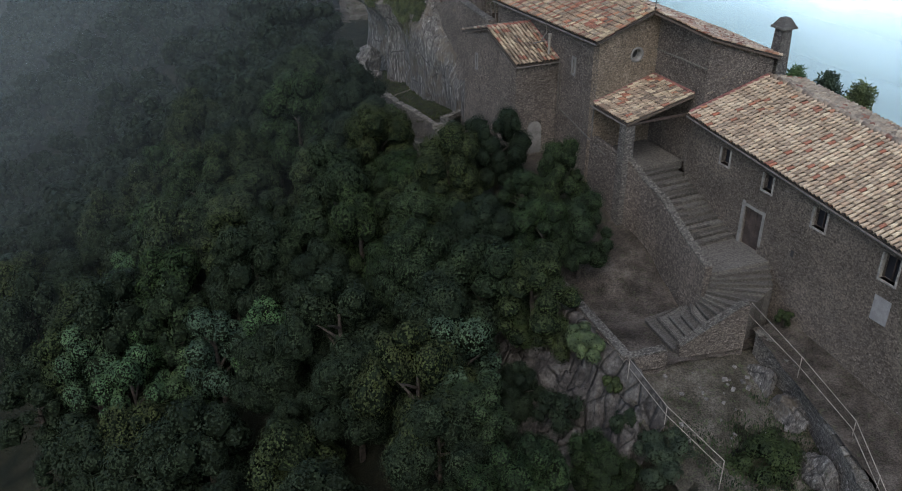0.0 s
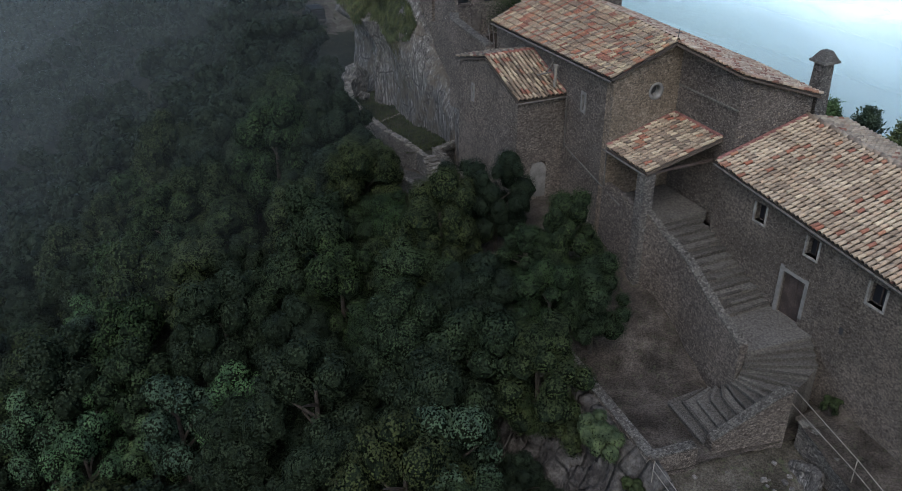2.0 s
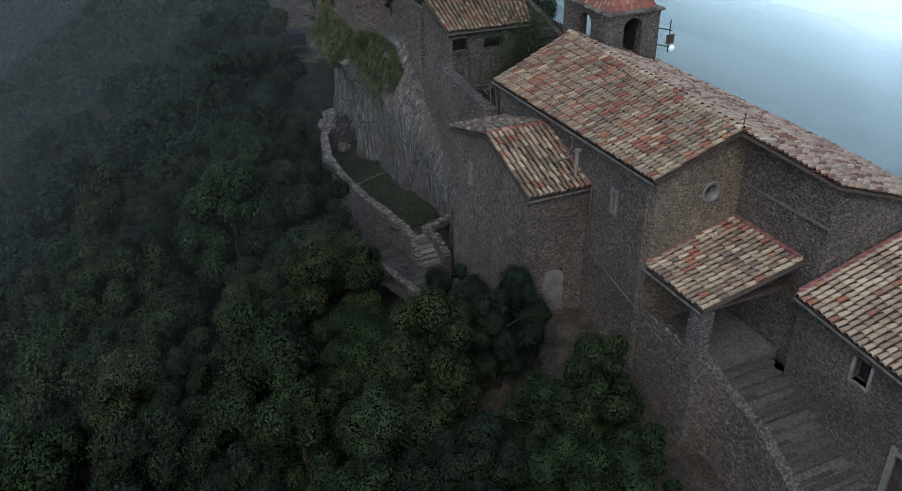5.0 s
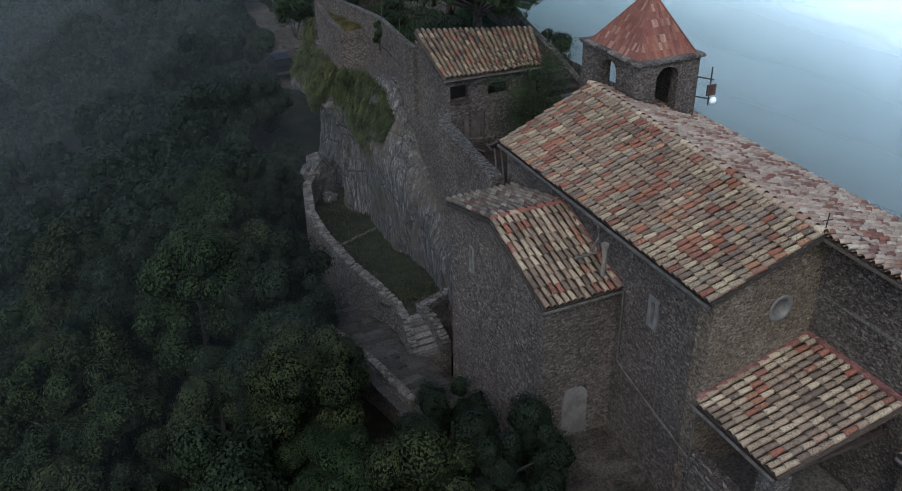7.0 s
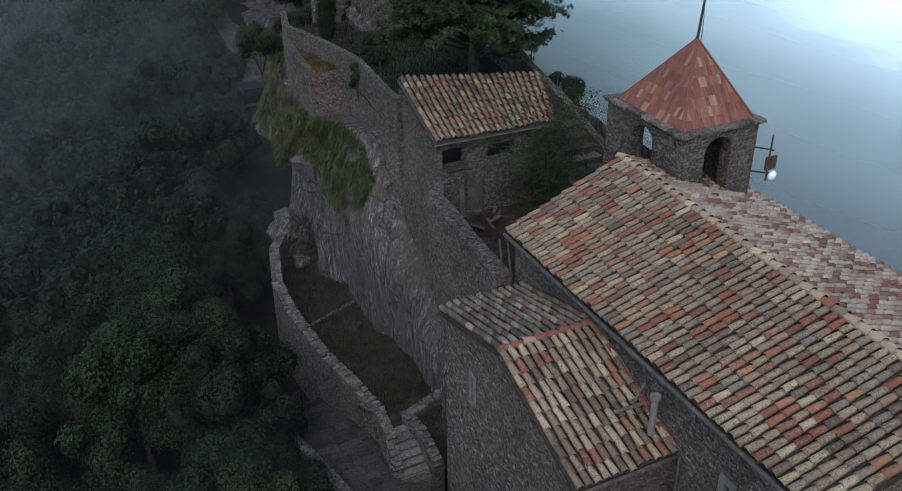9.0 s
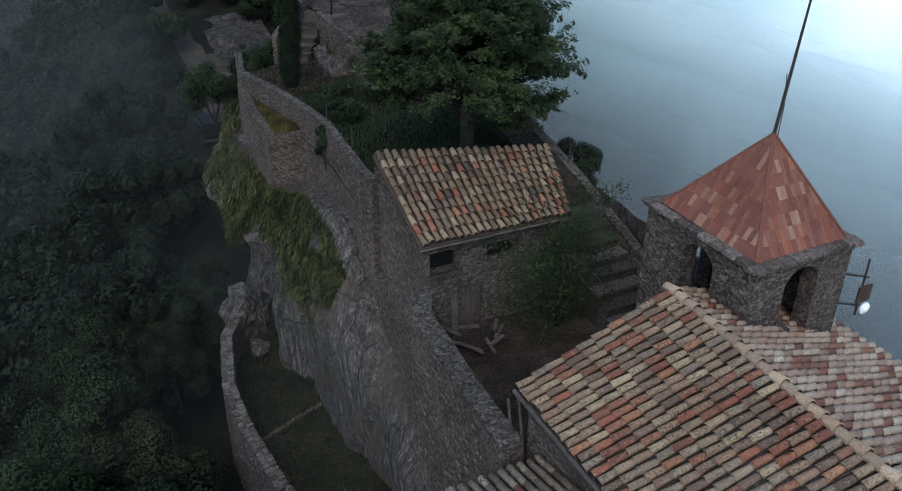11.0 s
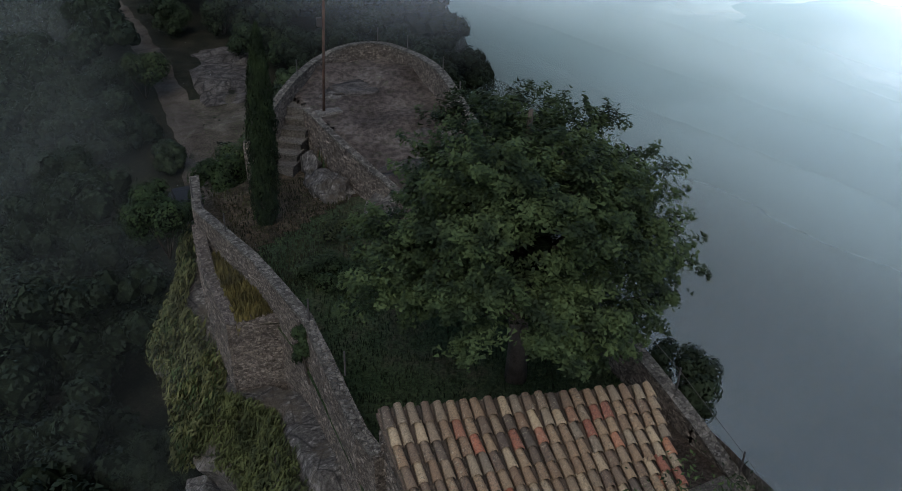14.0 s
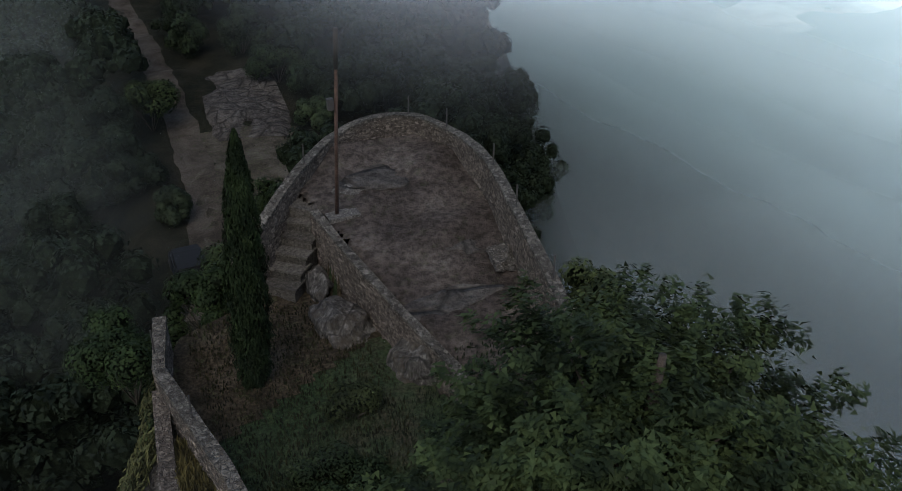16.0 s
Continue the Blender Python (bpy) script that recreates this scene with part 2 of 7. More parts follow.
def make_slab(name):
    """Bare weathered rock split by cracks."""
    m = Mat(name, 0.95, 0.1)
    v = m.stretch(0.5, 0.8, 0.5, 0, 0, 25)
    edge = m.voronoi(1.3, "Distance", "DISTANCE_TO_EDGE", vec=v)
    c = m.ramp(m.noise(1.2, 6, 0.7), [(0.4, (0.028, 0.024, 0.022)), (0.5, (0.046, 0.041, 0.037)), (0.6, (0.07, 0.063, 0.057))])
    c = m.mix(m.ramp(edge, [(0.01, (0.85,) * 3), (0.06, (0.0,) * 3)]), c, (0.02, 0.018, 0.016))
    c = m.mix(0.6, c, m.ramp(m.noise(7, 5, 0.7), [(0.4, (0.5,) * 3), (0.6, (1.3,) * 3)]), "MULTIPLY")
    m.bump(m.math("ADD", m.math("MULTIPLY", m.math("MINIMUM", edge, 0.1), 6.0), m.noise(3, 6)), 0.9, 0.2)
    return m.color(c)


slab_rock = make_slab("cracked_bare_rock")


def make_ground(name, stops, scale=0.5, grass=0.0, fine=12.0):
    m = Mat(name, 1.0, 0.05)
    c = m.ramp(m.noise(scale, 7, 0.7), stops)
    c = m.mix(0.7, c, m.ramp(m.noise(fine, 5, 0.7), [(0.4, (0.45,) * 3), (0.6, (1.5,) * 3)]), "MULTIPLY")
    c = m.mix(m.ramp(m.noise(3.0, 5, 0.75), [(0.55, (0.0,) * 3), (0.66, (grass,) * 3)]), c, (0.05, 0.065, 0.028))
    m.bump(m.noise(fine, 5, 0.7), 0.9, 0.12)
    return m.color(c)


# Near black: shade between the crowns is put into this ground colour.
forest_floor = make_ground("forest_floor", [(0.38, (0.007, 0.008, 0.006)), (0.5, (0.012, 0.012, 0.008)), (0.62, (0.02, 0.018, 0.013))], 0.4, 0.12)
dirt = make_ground("trodden_dirt", [(0.36, (0.022, 0.018, 0.0155)), (0.5, (0.042, 0.0345, 0.029)), (0.62, (0.072, 0.06, 0.051))], 0.6, 0.3)
lookout_earth = make_ground("reddish_trodden_earth", [(0.36, (0.03, 0.024, 0.021)), (0.48, (0.042, 0.034, 0.03)), (0.56, (0.056, 0.046, 0.04)), (0.66, (0.08, 0.07, 0.062))], 0.5, 0.2, 5.0)
bank_earth = make_ground("leaf_strewn_bank", [(0.38, (0.02, 0.016, 0.011)), (0.5, (0.035, 0.027, 0.018)), (0.62, (0.058, 0.045, 0.032))], 1.1, 0.4)
dark_earth = make_ground("dark_damp_earth", [(0.38, (0.022, 0.017, 0.014)), (0.5, (0.036, 0.028, 0.023)), (0.62, (0.06, 0.048, 0.04))], 0.6, 0.2)
slope_earth = make_ground("stony_slope_earth", [(0.38, (0.03, 0.026, 0.02)), (0.5, (0.05, 0.043, 0.034)), (0.62, (0.08, 0.07, 0.058))], 0.7, 0.6)
dry_grass = make_ground("dry_grass_ground", [(0.36, (0.014, 0.0135, 0.009)), (0.5, (0.024, 0.0215, 0.0145)), (0.64, (0.04, 0.034, 0.025))], 0.9, 0.4)
lawn = make_ground("rough_lawn", [(0.38, (0.019, 0.03, 0.014)), (0.52, (0.03, 0.041, 0.021)), (0.64, (0.05, 0.043, 0.03))], 0.35, 0.5)
road_dirt = make_ground("pale_track", [(0.38, (0.028, 0.022, 0.018)), (0.5, (0.048, 0.04, 0.033)), (0.62, (0.07, 0.059, 0.05))], 0.4, 0.35)


def make_leaf(name, stops, rough=0.65, clump=0.7):
    m = Mat(name, rough, 0.05)
    r = m.rand()
    o = m.node("ObjectInfo").outputs["Random"]
    c = m.mix(0.85, m.ramp(r, stops), stops[len(stops) // 2][1])
    c = m.mix(0.9, c, m.ramp(m.math("FRACT", m.math("MULTIPLY", o, 13.7)), [(0.0, (0.6, 0.7, 0.76)), (0.35, (0.85, 0.93, 0.9)), (0.6, (0.95, 1.25, 0.85)), (0.8, (1.2, 1.2, 0.85)), (0.92, (1.45, 1.35, 0.9)), (1.0, (1.3, 1.55, 1.35))]), "MULTIPLY")
    c = m.mix(0.5, c, m.ramp(m.noise(0.35, 4), [(0.3, (0.5, 0.55, 0.55)), (0.7, (1.35, 1.3, 1.2))]), "MULTIPLY")
    c = m.mix(clump, c, m.ramp(m.noise(1.5, 3), [(0.4, (0.45, 0.48, 0.52)), (0.6, (1.5, 1.5, 1.3))]), "MULTIPLY")
    return m.color(c)


leaf = make_leaf("holm_oak_leaves", [(0.0, (0.0065, 0.009, 0.0055)), (0.45, (0.0112, 0.015, 0.0092)), (0.8, (0.0165, 0.0208, 0.0126)), (1.0, (0.027, 0.031, 0.021))])
leaf_pale = make_leaf("silvery_leaves", [(0.0, (0.0238, 0.0330, 0.0218)), (0.5, (0.0403, 0.0548, 0.0363)), (1.0, (0.0713, 0.0878, 0.0625))])
leaf_tree = make_leaf("garden_tree_leaves", [(0.0, (0.0085, 0.0115, 0.0062)), (0.5, (0.0155, 0.0195, 0.0108)), (0.85, (0.026, 0.031, 0.0175)), (1.0, (0.038, 0.042, 0.025))], clump=1.0)
leaf_cypress = make_leaf("cypress_foliage", [(0.0, (0.0055, 0.0081, 0.0047)), (0.6, (0.0094, 0.0133, 0.0069)), (1.0, (0.0168, 0.0195, 0.0111))])
leaf_ivy = make_leaf("hanging_leaves", [(0.0, (0.012, 0.015, 0.0095)), (0.5, (0.02, 0.0265, 0.0155)), (0.85, (0.031, 0.036, 0.023)), (1.0, (0.05, 0.05, 0.035))])
leaf_rust = make_leaf("rusty_stalks", [(0.0, (0.036, 0.028, 0.0175)), (0.5, (0.064, 0.05, 0.031)), (0.8, (0.055, 0.047, 0.028)), (1.0, (0.1, 0.08, 0.052))])
leaf_dry = make_leaf("dry_stalks", [(0.0, (0.019, 0.016, 0.009)), (0.5, (0.03, 0.025, 0.0135)), (0.8, (0.026, 0.024, 0.013)), (1.0, (0.048, 0.038, 0.022))])
# Added solid hearts of the crowns: inner shade is put into their colour.
leaf_core = make_plain("crown_shade_core", (0.0078, 0.0106, 0.0064), 1.0, 0.0, var=0.8, scale=2.6, bump=1.0)
# Paler than the other leaves: the fog's haze is put into the needle colour.
leaf_pine = make_leaf("hazed_pine_needles", [(0.0, (0.0270, 0.0362, 0.0240)), (1.0, (0.0540, 0.0667, 0.0450))])


def make_fog(name, albedo, alpha_lo, alpha_hi, axis, a, b, scale=0.02, rough=0.35, axis2=None, glow=0.0):
    """Thin fog: part of it lets the view through, the rest scatters the sky's light. It thickens along one direction of
    the world. glow: emission added on top, with no lamp behind it.
    """
    m = Mat(name, 1.0, 0.0)
    geo = m.node("SeparateXYZ")
    m.link(m.coord(), geo.inputs[0])
    f = m.node("MapRange")
    f.interpolation_type = "SMOOTHSTEP"
    m.link(geo.outputs[axis] if axis in "XYZ" else m.math("SUBTRACT", geo.outputs["X"], m.math("MULTIPLY", geo.outputs["Y"], -0.12)), f.inputs["Value"])
    f.inputs["From Min"].default_value, f.inputs["From Max"].default_value = a, b
    f.inputs["To Min"].default_value, f.inputs["To Max"].default_value = alpha_lo, alpha_hi
    amount = m.math("MULTIPLY", f.outputs[0], m.math("ADD", 1.0 - rough, m.math("MULTIPLY", m.noise(scale, 5, 0.55), 2 * rough)))
    if axis2:
        g = m.node("MapRange")
        g.interpolation_type = "SMOOTHSTEP"
        m.link(geo.outputs[axis2[0]], g.inputs["Value"])
        g.inputs["From Min"].default_value, g.inputs["From Max"].default_value = axis2[1], axis2[2]
        g.inputs["To Min"].default_value = axis2[3] if len(axis2) > 3 else 0.0
        amount = m.math("MULTIPLY", amount, g.outputs[0])
    amount = m.math("MAXIMUM", m.math("MINIMUM", amount, 1.0), 0.0)
    out = m.t.nodes["Material Output"]
    mixer, clear, body = m.node("MixShader"), m.node("BsdfTransparent"), m.node("BsdfDiffuse")
    body.inputs[0].default_value = (*albedo, 1.0)
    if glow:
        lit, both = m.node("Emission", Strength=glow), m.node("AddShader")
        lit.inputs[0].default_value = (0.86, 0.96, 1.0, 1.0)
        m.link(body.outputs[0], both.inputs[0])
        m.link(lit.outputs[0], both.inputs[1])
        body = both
    m.link(amount, mixer.inputs[0])
    m.link(clear.outputs[0], mixer.inputs[1])
    m.link(body.outputs[0], mixer.inputs[2])
    m.link(mixer.outputs[0], out.inputs[0])
    return m.m


# ---- building tools ----
WHERE = {}


def thing(name, at, label="", category="", group="", kind=""):
    ob = new(name)
    ob.empty_display_size = 0.3
    ob.location = at
    WHERE[ob] = Vector(at)
    return tagged(ob, label, category, group, kind)


class Geo:
    """Collects vertices and faces in world places."""

    def __init__(self):
        self.v, self.f = [], []

    def add(self, verts, faces):
        n = len(self.v)
        self.v += [tuple(p) for p in verts]
        self.f += [tuple(n + i for i in face) for face in faces]
        return self

    def box(self, a, b):
        (x0, y0, z0), (x1, y1, z1) = a, b
        return self.hexa([(x0, y0, z0), (x1, y0, z0), (x1, y1, z0), (x0, y1, z0), (x0, y0, z1), (x1, y0, z1), (x1, y1, z1), (x0, y1, z1)])

    def hexa(self, p):
        return self.add(p, [(3, 2, 1, 0), (4, 5, 6, 7), (0, 1, 5, 4), (1, 2, 6, 5), (2, 3, 7, 6), (3, 0, 4, 7)])

    def obox(self, c, u, v, w):
        """A box round c with half-edges u, v, w."""
        c, u, v, w = Vector(c), Vector(u), Vector(v), Vector(w)
        return self.hexa([c - u - v - w, c + u - v - w, c + u + v - w, c - u + v - w, c - u - v + w, c + u - v + w, c + u + v + w, c - u + v + w])

    def tube(self, points, radii, n=8, caps=True):
        pts = [Vector(p) for p in points]
        if isinstance(radii, (int, float)):
            radii = [radii] * len(pts)
        radii = [float(r) for r in radii]
        rings = []
        for i, p in enumerate(pts):
            d = (pts[min(i + 1, len(pts) - 1)] - pts[max(i - 1, 0)]).normalized()
            a = d.cross(Vector((0, 0, 1)) if abs(d.z) < 0.9 else Vector((1, 0, 0))).normalized()
            b = d.cross(a)
            rings.append([p + radii[i] * (math.cos(k * math.tau / n) * a + math.sin(k * math.tau / n) * b) for k in range(n)])
        faces = [(i * n + k, i * n + (k + 1) % n, (i + 1) * n + (k + 1) % n, (i + 1) * n + k) for i in range(len(pts) - 1) for k in range(n)]
        if caps:
            faces += [tuple(reversed(range(n))), tuple((len(pts) - 1) * n + k for k in range(n))]
        return self.add([q for r in rings for q in r], faces)

    def wall(self, p0, p1, z0, z1, thick, holes=(), z0b=None, z1b=None):
        """A wall from p0 to p1 in plan; its outer face lies on that line and its body to the left of the way. holes: (s0, s1, za, zb)."""
        a, b = Vector((*p0, 0)), Vector((*p1, 0))
        length = (b - a).length
        u = (b - a) / length
        n = Vector((-u.y, u.x, 0)) * thick
        lo = lambda s: z0 + ((z0b if z0b is not None else z0) - z0) * s / length  # noqa: E731
        hi = lambda s: z1 + ((z1b if z1b is not None else z1) - z1) * s / length  # noqa: E731
        cuts = sorted({0.0, length, *[h[0] for h in holes], *[h[1] for h in holes]})
        for s0, s1 in zip(cuts, cuts[1:]):
            mid = (s0 + s1) / 2
            levels = [(lo(s0), lo(s1))]
            for h in sorted([h for h in holes if h[0] < mid < h[1]], key=lambda h: h[2]):
                levels += [(h[2], h[2]), (h[3], h[3])]
            levels += [(hi(s0), hi(s1))]
            for (la, lb), (ha, hb) in zip(levels[::2], levels[1::2]):
                q0, q1 = a + u * s0, a + u * s1
                self.hexa([(*q0.xy, la), (*q1.xy, lb), (*(q1 + n).xy, lb), (*(q0 + n).xy, la), (*q0.xy, ha), (*q1.xy, hb), (*(q1 + n).xy, hb), (*(q0 + n).xy, ha)])
        return self

    def ob(self, name, mat, parent=None, label="", kind="", smooth=False, category="", group=""):
        base = WHERE.get(parent, Vector((0, 0, 0)))
        me = bpy.data.meshes.new(name)
        if parent is None and not self.v:
            raise ValueError(name)
        me.from_pydata([(x - base.x, y - base.y, z - base.z) for x, y, z in self.v], [], self.f)
        me.materials.append(mat)
        me.polygons.foreach_set("use_smooth", [smooth] * len(me.polygons))
        me.update()
        ob = new(name, me)
        WHERE[ob] = base
        if parent is not None:
            ob.parent = parent
            # a part of a part keeps its thing's base as its own origin
            if parent.type != "EMPTY":
                ob.matrix_parent_inverse = Matrix()
        return tagged(ob, label, category, group, kind)


def piece(name, mesh, m, parent):
    """An object on a shared mesh, at the world pose m, under a part or thing."""
    ob = new(name, mesh)
    ob.parent = parent
    ob.matrix_basis = Matrix.Translation(-WHERE[parent]) @ m
    return ob


def basis(o, x, y, z):
    m = Matrix((x, y, z)).transposed().to_4x4()
    m.translation = o
    return m


rng = random.Random(7)


def shared_mesh(name, verts, faces, mat, smooth=False):
    me = bpy.data.meshes.new(name)
    me.from_pydata(verts, [], faces)
    me.materials.append(mat)
    me.polygons.foreach_set("use_smooth", [smooth] * len(me.polygons))
    return me


def tile_shape(length=0.46, r0=0.11, r1=0.088, thick=0.018, n=6):
    """A half-round cover tile: along +y it climbs the slope, +z is out of the roof."""
    verts, faces = [], []
    for y, r, lift in ((0.0, r0, 0.05), (length, r1, 0.0)):
        for q in (r, r - thick):
            for k in range(n + 1):
                a = math.pi * k / n
                verts.append((q * math.cos(a), y, lift + q * math.sin(a) * 1.1))
    m = n + 1
    for k in range(n):
        faces.append((k, k + 1, 2 * m + k + 1, 2 * m + k))
        faces.append((k + 1, k, m + k, m + k + 1))
    faces.append((0, 2 * m, 3 * m, m))
    faces.append((n, m + n, 3 * m + n, 2 * m + n))
    return verts, faces


TILE_V, TILE_F = tile_shape()


def tiled_roof(building, corners, mat, limit=300, pitch=0.25, lap=0.38, name="roof", near=lambda i, j: i + j, thick=0.12, label="sloping roof of half-round clay tiles"):
    """A slope of cover tiles over pans. corners: the eave's two ends, then the upper edge's, going round."""
    ca, cb, cc, cd = [Vector(p) for p in corners]
    width, slope = ((cb - ca).length + (cc - cd).length) / 2, ((cd - ca).length + (cc - cb).length) / 2
    cols, rows = max(2, round(width / pitch)), max(2, round(slope / lap))
    out = (cb - ca).cross(cd - ca).normalized()
    out = out if out.z > 0 else -out

    def at(i, j):
        s, t = i / cols, j / rows
        return (ca * (1 - s) + cb * s) * (1 - t) + (cd * (1 - s) + cc * s) * t

    g = Geo()
    g.hexa([p - out * thick for p in (ca, cb, cc, cd)] + [p - out * 0.02 for p in (ca, cb, cc, cd)])
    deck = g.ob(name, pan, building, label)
    pans = Geo()
    for i in range(cols + 1):
        for j in range(rows):
            p, q = at(i, j), at(i, j + 1)
            k0 = max(i - 0.5, 0)
            u = (at(min(k0 + 1, cols), j) - at(max(min(k0 + 1, cols) - 1, 0), j))
            pw = u.length
            u.normalize()
            s = (q - p).normalized()
            w = pw * 0.36
            ring = [(-w, 0.05), (-w * 0.5, 0.006), (w * 0.5, 0.006), (w, 0.05)]
            ring = ring[2:] if i == 0 else ring[:2] if i == cols else ring
            lo = [p + u * x + out * (z + 0.008) for x, z in ring]
            hi = [q + u * x * 0.9 + out * z + s * 0.06 for x, z in ring]
            k = len(ring)
            pans.add(lo + hi, [(n, n + 1, k + n + 1, k + n) for n in range(k - 1)])
    pans.ob("pan_tiles", pan, deck, "pan tiles coloured dark for the shade in the channels", "stuff")
    spots = sorted([(i, j) for i in range(cols) for j in range(rows)], key=lambda q: near(*q))
    mesh = shared_mesh("cover_tile", TILE_V, TILE_F, mat, True)
    rest = Geo()
    drift = [rng.uniform(-0.03, 0.03) for _ in range(cols)]
    for k, (i, j) in enumerate(spots):
        p, q = at(i + 0.5, j), at(i + 0.5, j + 1)
        u = at(i + 1, j) - at(i, j)
        pw, ph = u.length, (q - p).length
        u.normalize()
        s = (q - p).normalized()
        sag = 0.02 * noise.noise(Vector((p.x * 0.8, p.y * 0.8, 3)))
        o = p + u * rng.uniform(-0.014, 0.014) + s * (drift[i] - 0.04 + rng.uniform(-0.03, 0.03)) + out * (0.038 + sag + rng.uniform(-0.01, 0.014))
        t = rng.uniform(-0.05, 0.05)
        uu, ss = (u + s * t).normalized(), (s - u * t + out * rng.uniform(-0.012, 0.02)).normalized()
        m = basis(o, uu * (pw / 0.25) * rng.uniform(0.93, 1.04), ss * (ph / 0.38), out)
        if k < limit:
            piece("cover_tile", mesh, m, deck)
        else:
            rest.add([m @ Vector(v) for v in TILE_V], TILE_F)
    if rest.v:
        rest.ob("cover_tiles", mat, deck, kind="stuff", smooth=True)
    return deck


def stones(g, o, u, w, h, n, size=0.26, proud=0.035, holes=(), top=None, bottom=None, sparse=0.42, owner=None, share=0.0, meshes=()):
    """Uneven rubble over a wall face. o: its lower corner, u along it, n out of it. A share of the stones are pieces of their own under owner."""
    o, u, n = Vector(o), Vector(u).normalized(), Vector(n).normalized()
    up = Vector((0, 0, 1))
    z = 0.0
    proud *= 0.6
    size *= 0.82
    share *= 0.55
    while z < h:
        ch = size * rng.uniform(0.42, 0.85)
        s = rng.uniform(-0.2, 0.0)
        while s < w:
            cw = size * rng.uniform(0.45, 1.15)
            s0, s1 = max(s, 0.0) + 0.012, min(s + cw, w) - 0.012
            s += cw
            if s1 - s0 < 0.05 or rng.random() < sparse:
                continue
            mid = (s0 + s1) / 2
            if any(a - 0.02 < s1 and s0 < b + 0.02 and c - 0.02 < z + ch and z < d + 0.02 for a, b, c, d in holes):
                continue
            if top is not None and z + ch > top(mid) or bottom is not None and z < bottom(mid):
                continue
            lift = rng.uniform(-0.06, 0.06)
            z0, z1 = z + 0.01 + lift + rng.uniform(0, 0.04), z + ch - 0.008 + lift - rng.uniform(0, 0.04)
            d = proud * rng.uniform(0.1, 1.0)
            if rng.random() < share:
                lean = rng.uniform(-0.12, 0.12)
                m = basis(o + u * mid + up * (z0 + z1) / 2 - n * 0.03, (u + up * lean) * (s1 - s0), n * (2 * d + 0.07), (up - u * lean) * (z1 - z0))
                piece("stone", rng.choice(meshes), m, owner)
                continue
            e = min(0.035, (s1 - s0) * 0.22, (z1 - z0) * 0.28)
            j = lambda: rng.uniform(-0.025, 0.025)  # noqa: E731
            back = [o + u * (a + j()) + up * (b + j()) - n * 0.03 for a, b in ((s0, z0), (s1, z0), (s1, z1), (s0, z1))]
            front = [o + u * (a + j()) + up * (b + j()) + n * (d + j() * 0.3) for a, b in ((s0 + e, z0 + e), (s1 - e, z0 + e), (s1 - e, z1 - e), (s0 + e, z1 - e))]
            g.add(back + front, [(4, 5, 6, 7), (0, 1, 5, 4), (1, 2, 6, 5), (2, 3, 7, 6), (3, 0, 4, 7)])
        z += ch
    return g


def stone_shape(seed):
    """One rough block, about 1 x 1 x 1, with knocked-off corners."""
    r = random.Random(seed)
    bm = bmesh.new()
    bmesh.ops.create_cube(bm, size=1.0)
    bmesh.ops.bevel(bm, geom=bm.edges[:], offset=0.13, segments=1, affect="EDGES")
    for v in bm.verts:
        v.co += Vector((r.uniform(-0.06, 0.06), r.uniform(-0.06, 0.06), r.uniform(-0.05, 0.05)))
    verts, faces = [tuple(v.co) for v in bm.verts], [tuple(v.index for v in f.verts) for f in bm.faces]
    bm.free()
    return verts, faces


BLOCKS = [stone_shape(i) for i in range(6)]


def block_meshes(mat):
    return [shared_mesh("stone_block", v, f, mat) for v, f in BLOCKS]


COPING = block_meshes(coping)
STEPS = block_meshes(step_stone)
FLAGS = block_meshes(flag_stone)
GREY = block_meshes(stone_grey)
BROWN = block_meshes(stone)
WARM = block_meshes(stone_warm)


def wall_parts(parent, mat, label, runs):
    """Each straight run of masonry is a part of its own."""
    for args, extra in runs:
        Geo().wall(*args, **extra).ob("wall", mat, parent, label)


def line_points(pts, step):
    """Even steps along a 3D line: place and heading."""
    pts = [Vector(p) for p in pts]
    out, left = [], 0.0
    for a, b in zip(pts, pts[1:]):
        d = (b - a).length
        s = left
        while s < d:
            out.append((a + (b - a) * s / d, (b - a).normalized()))
            s += step
        left = s - d
    return out


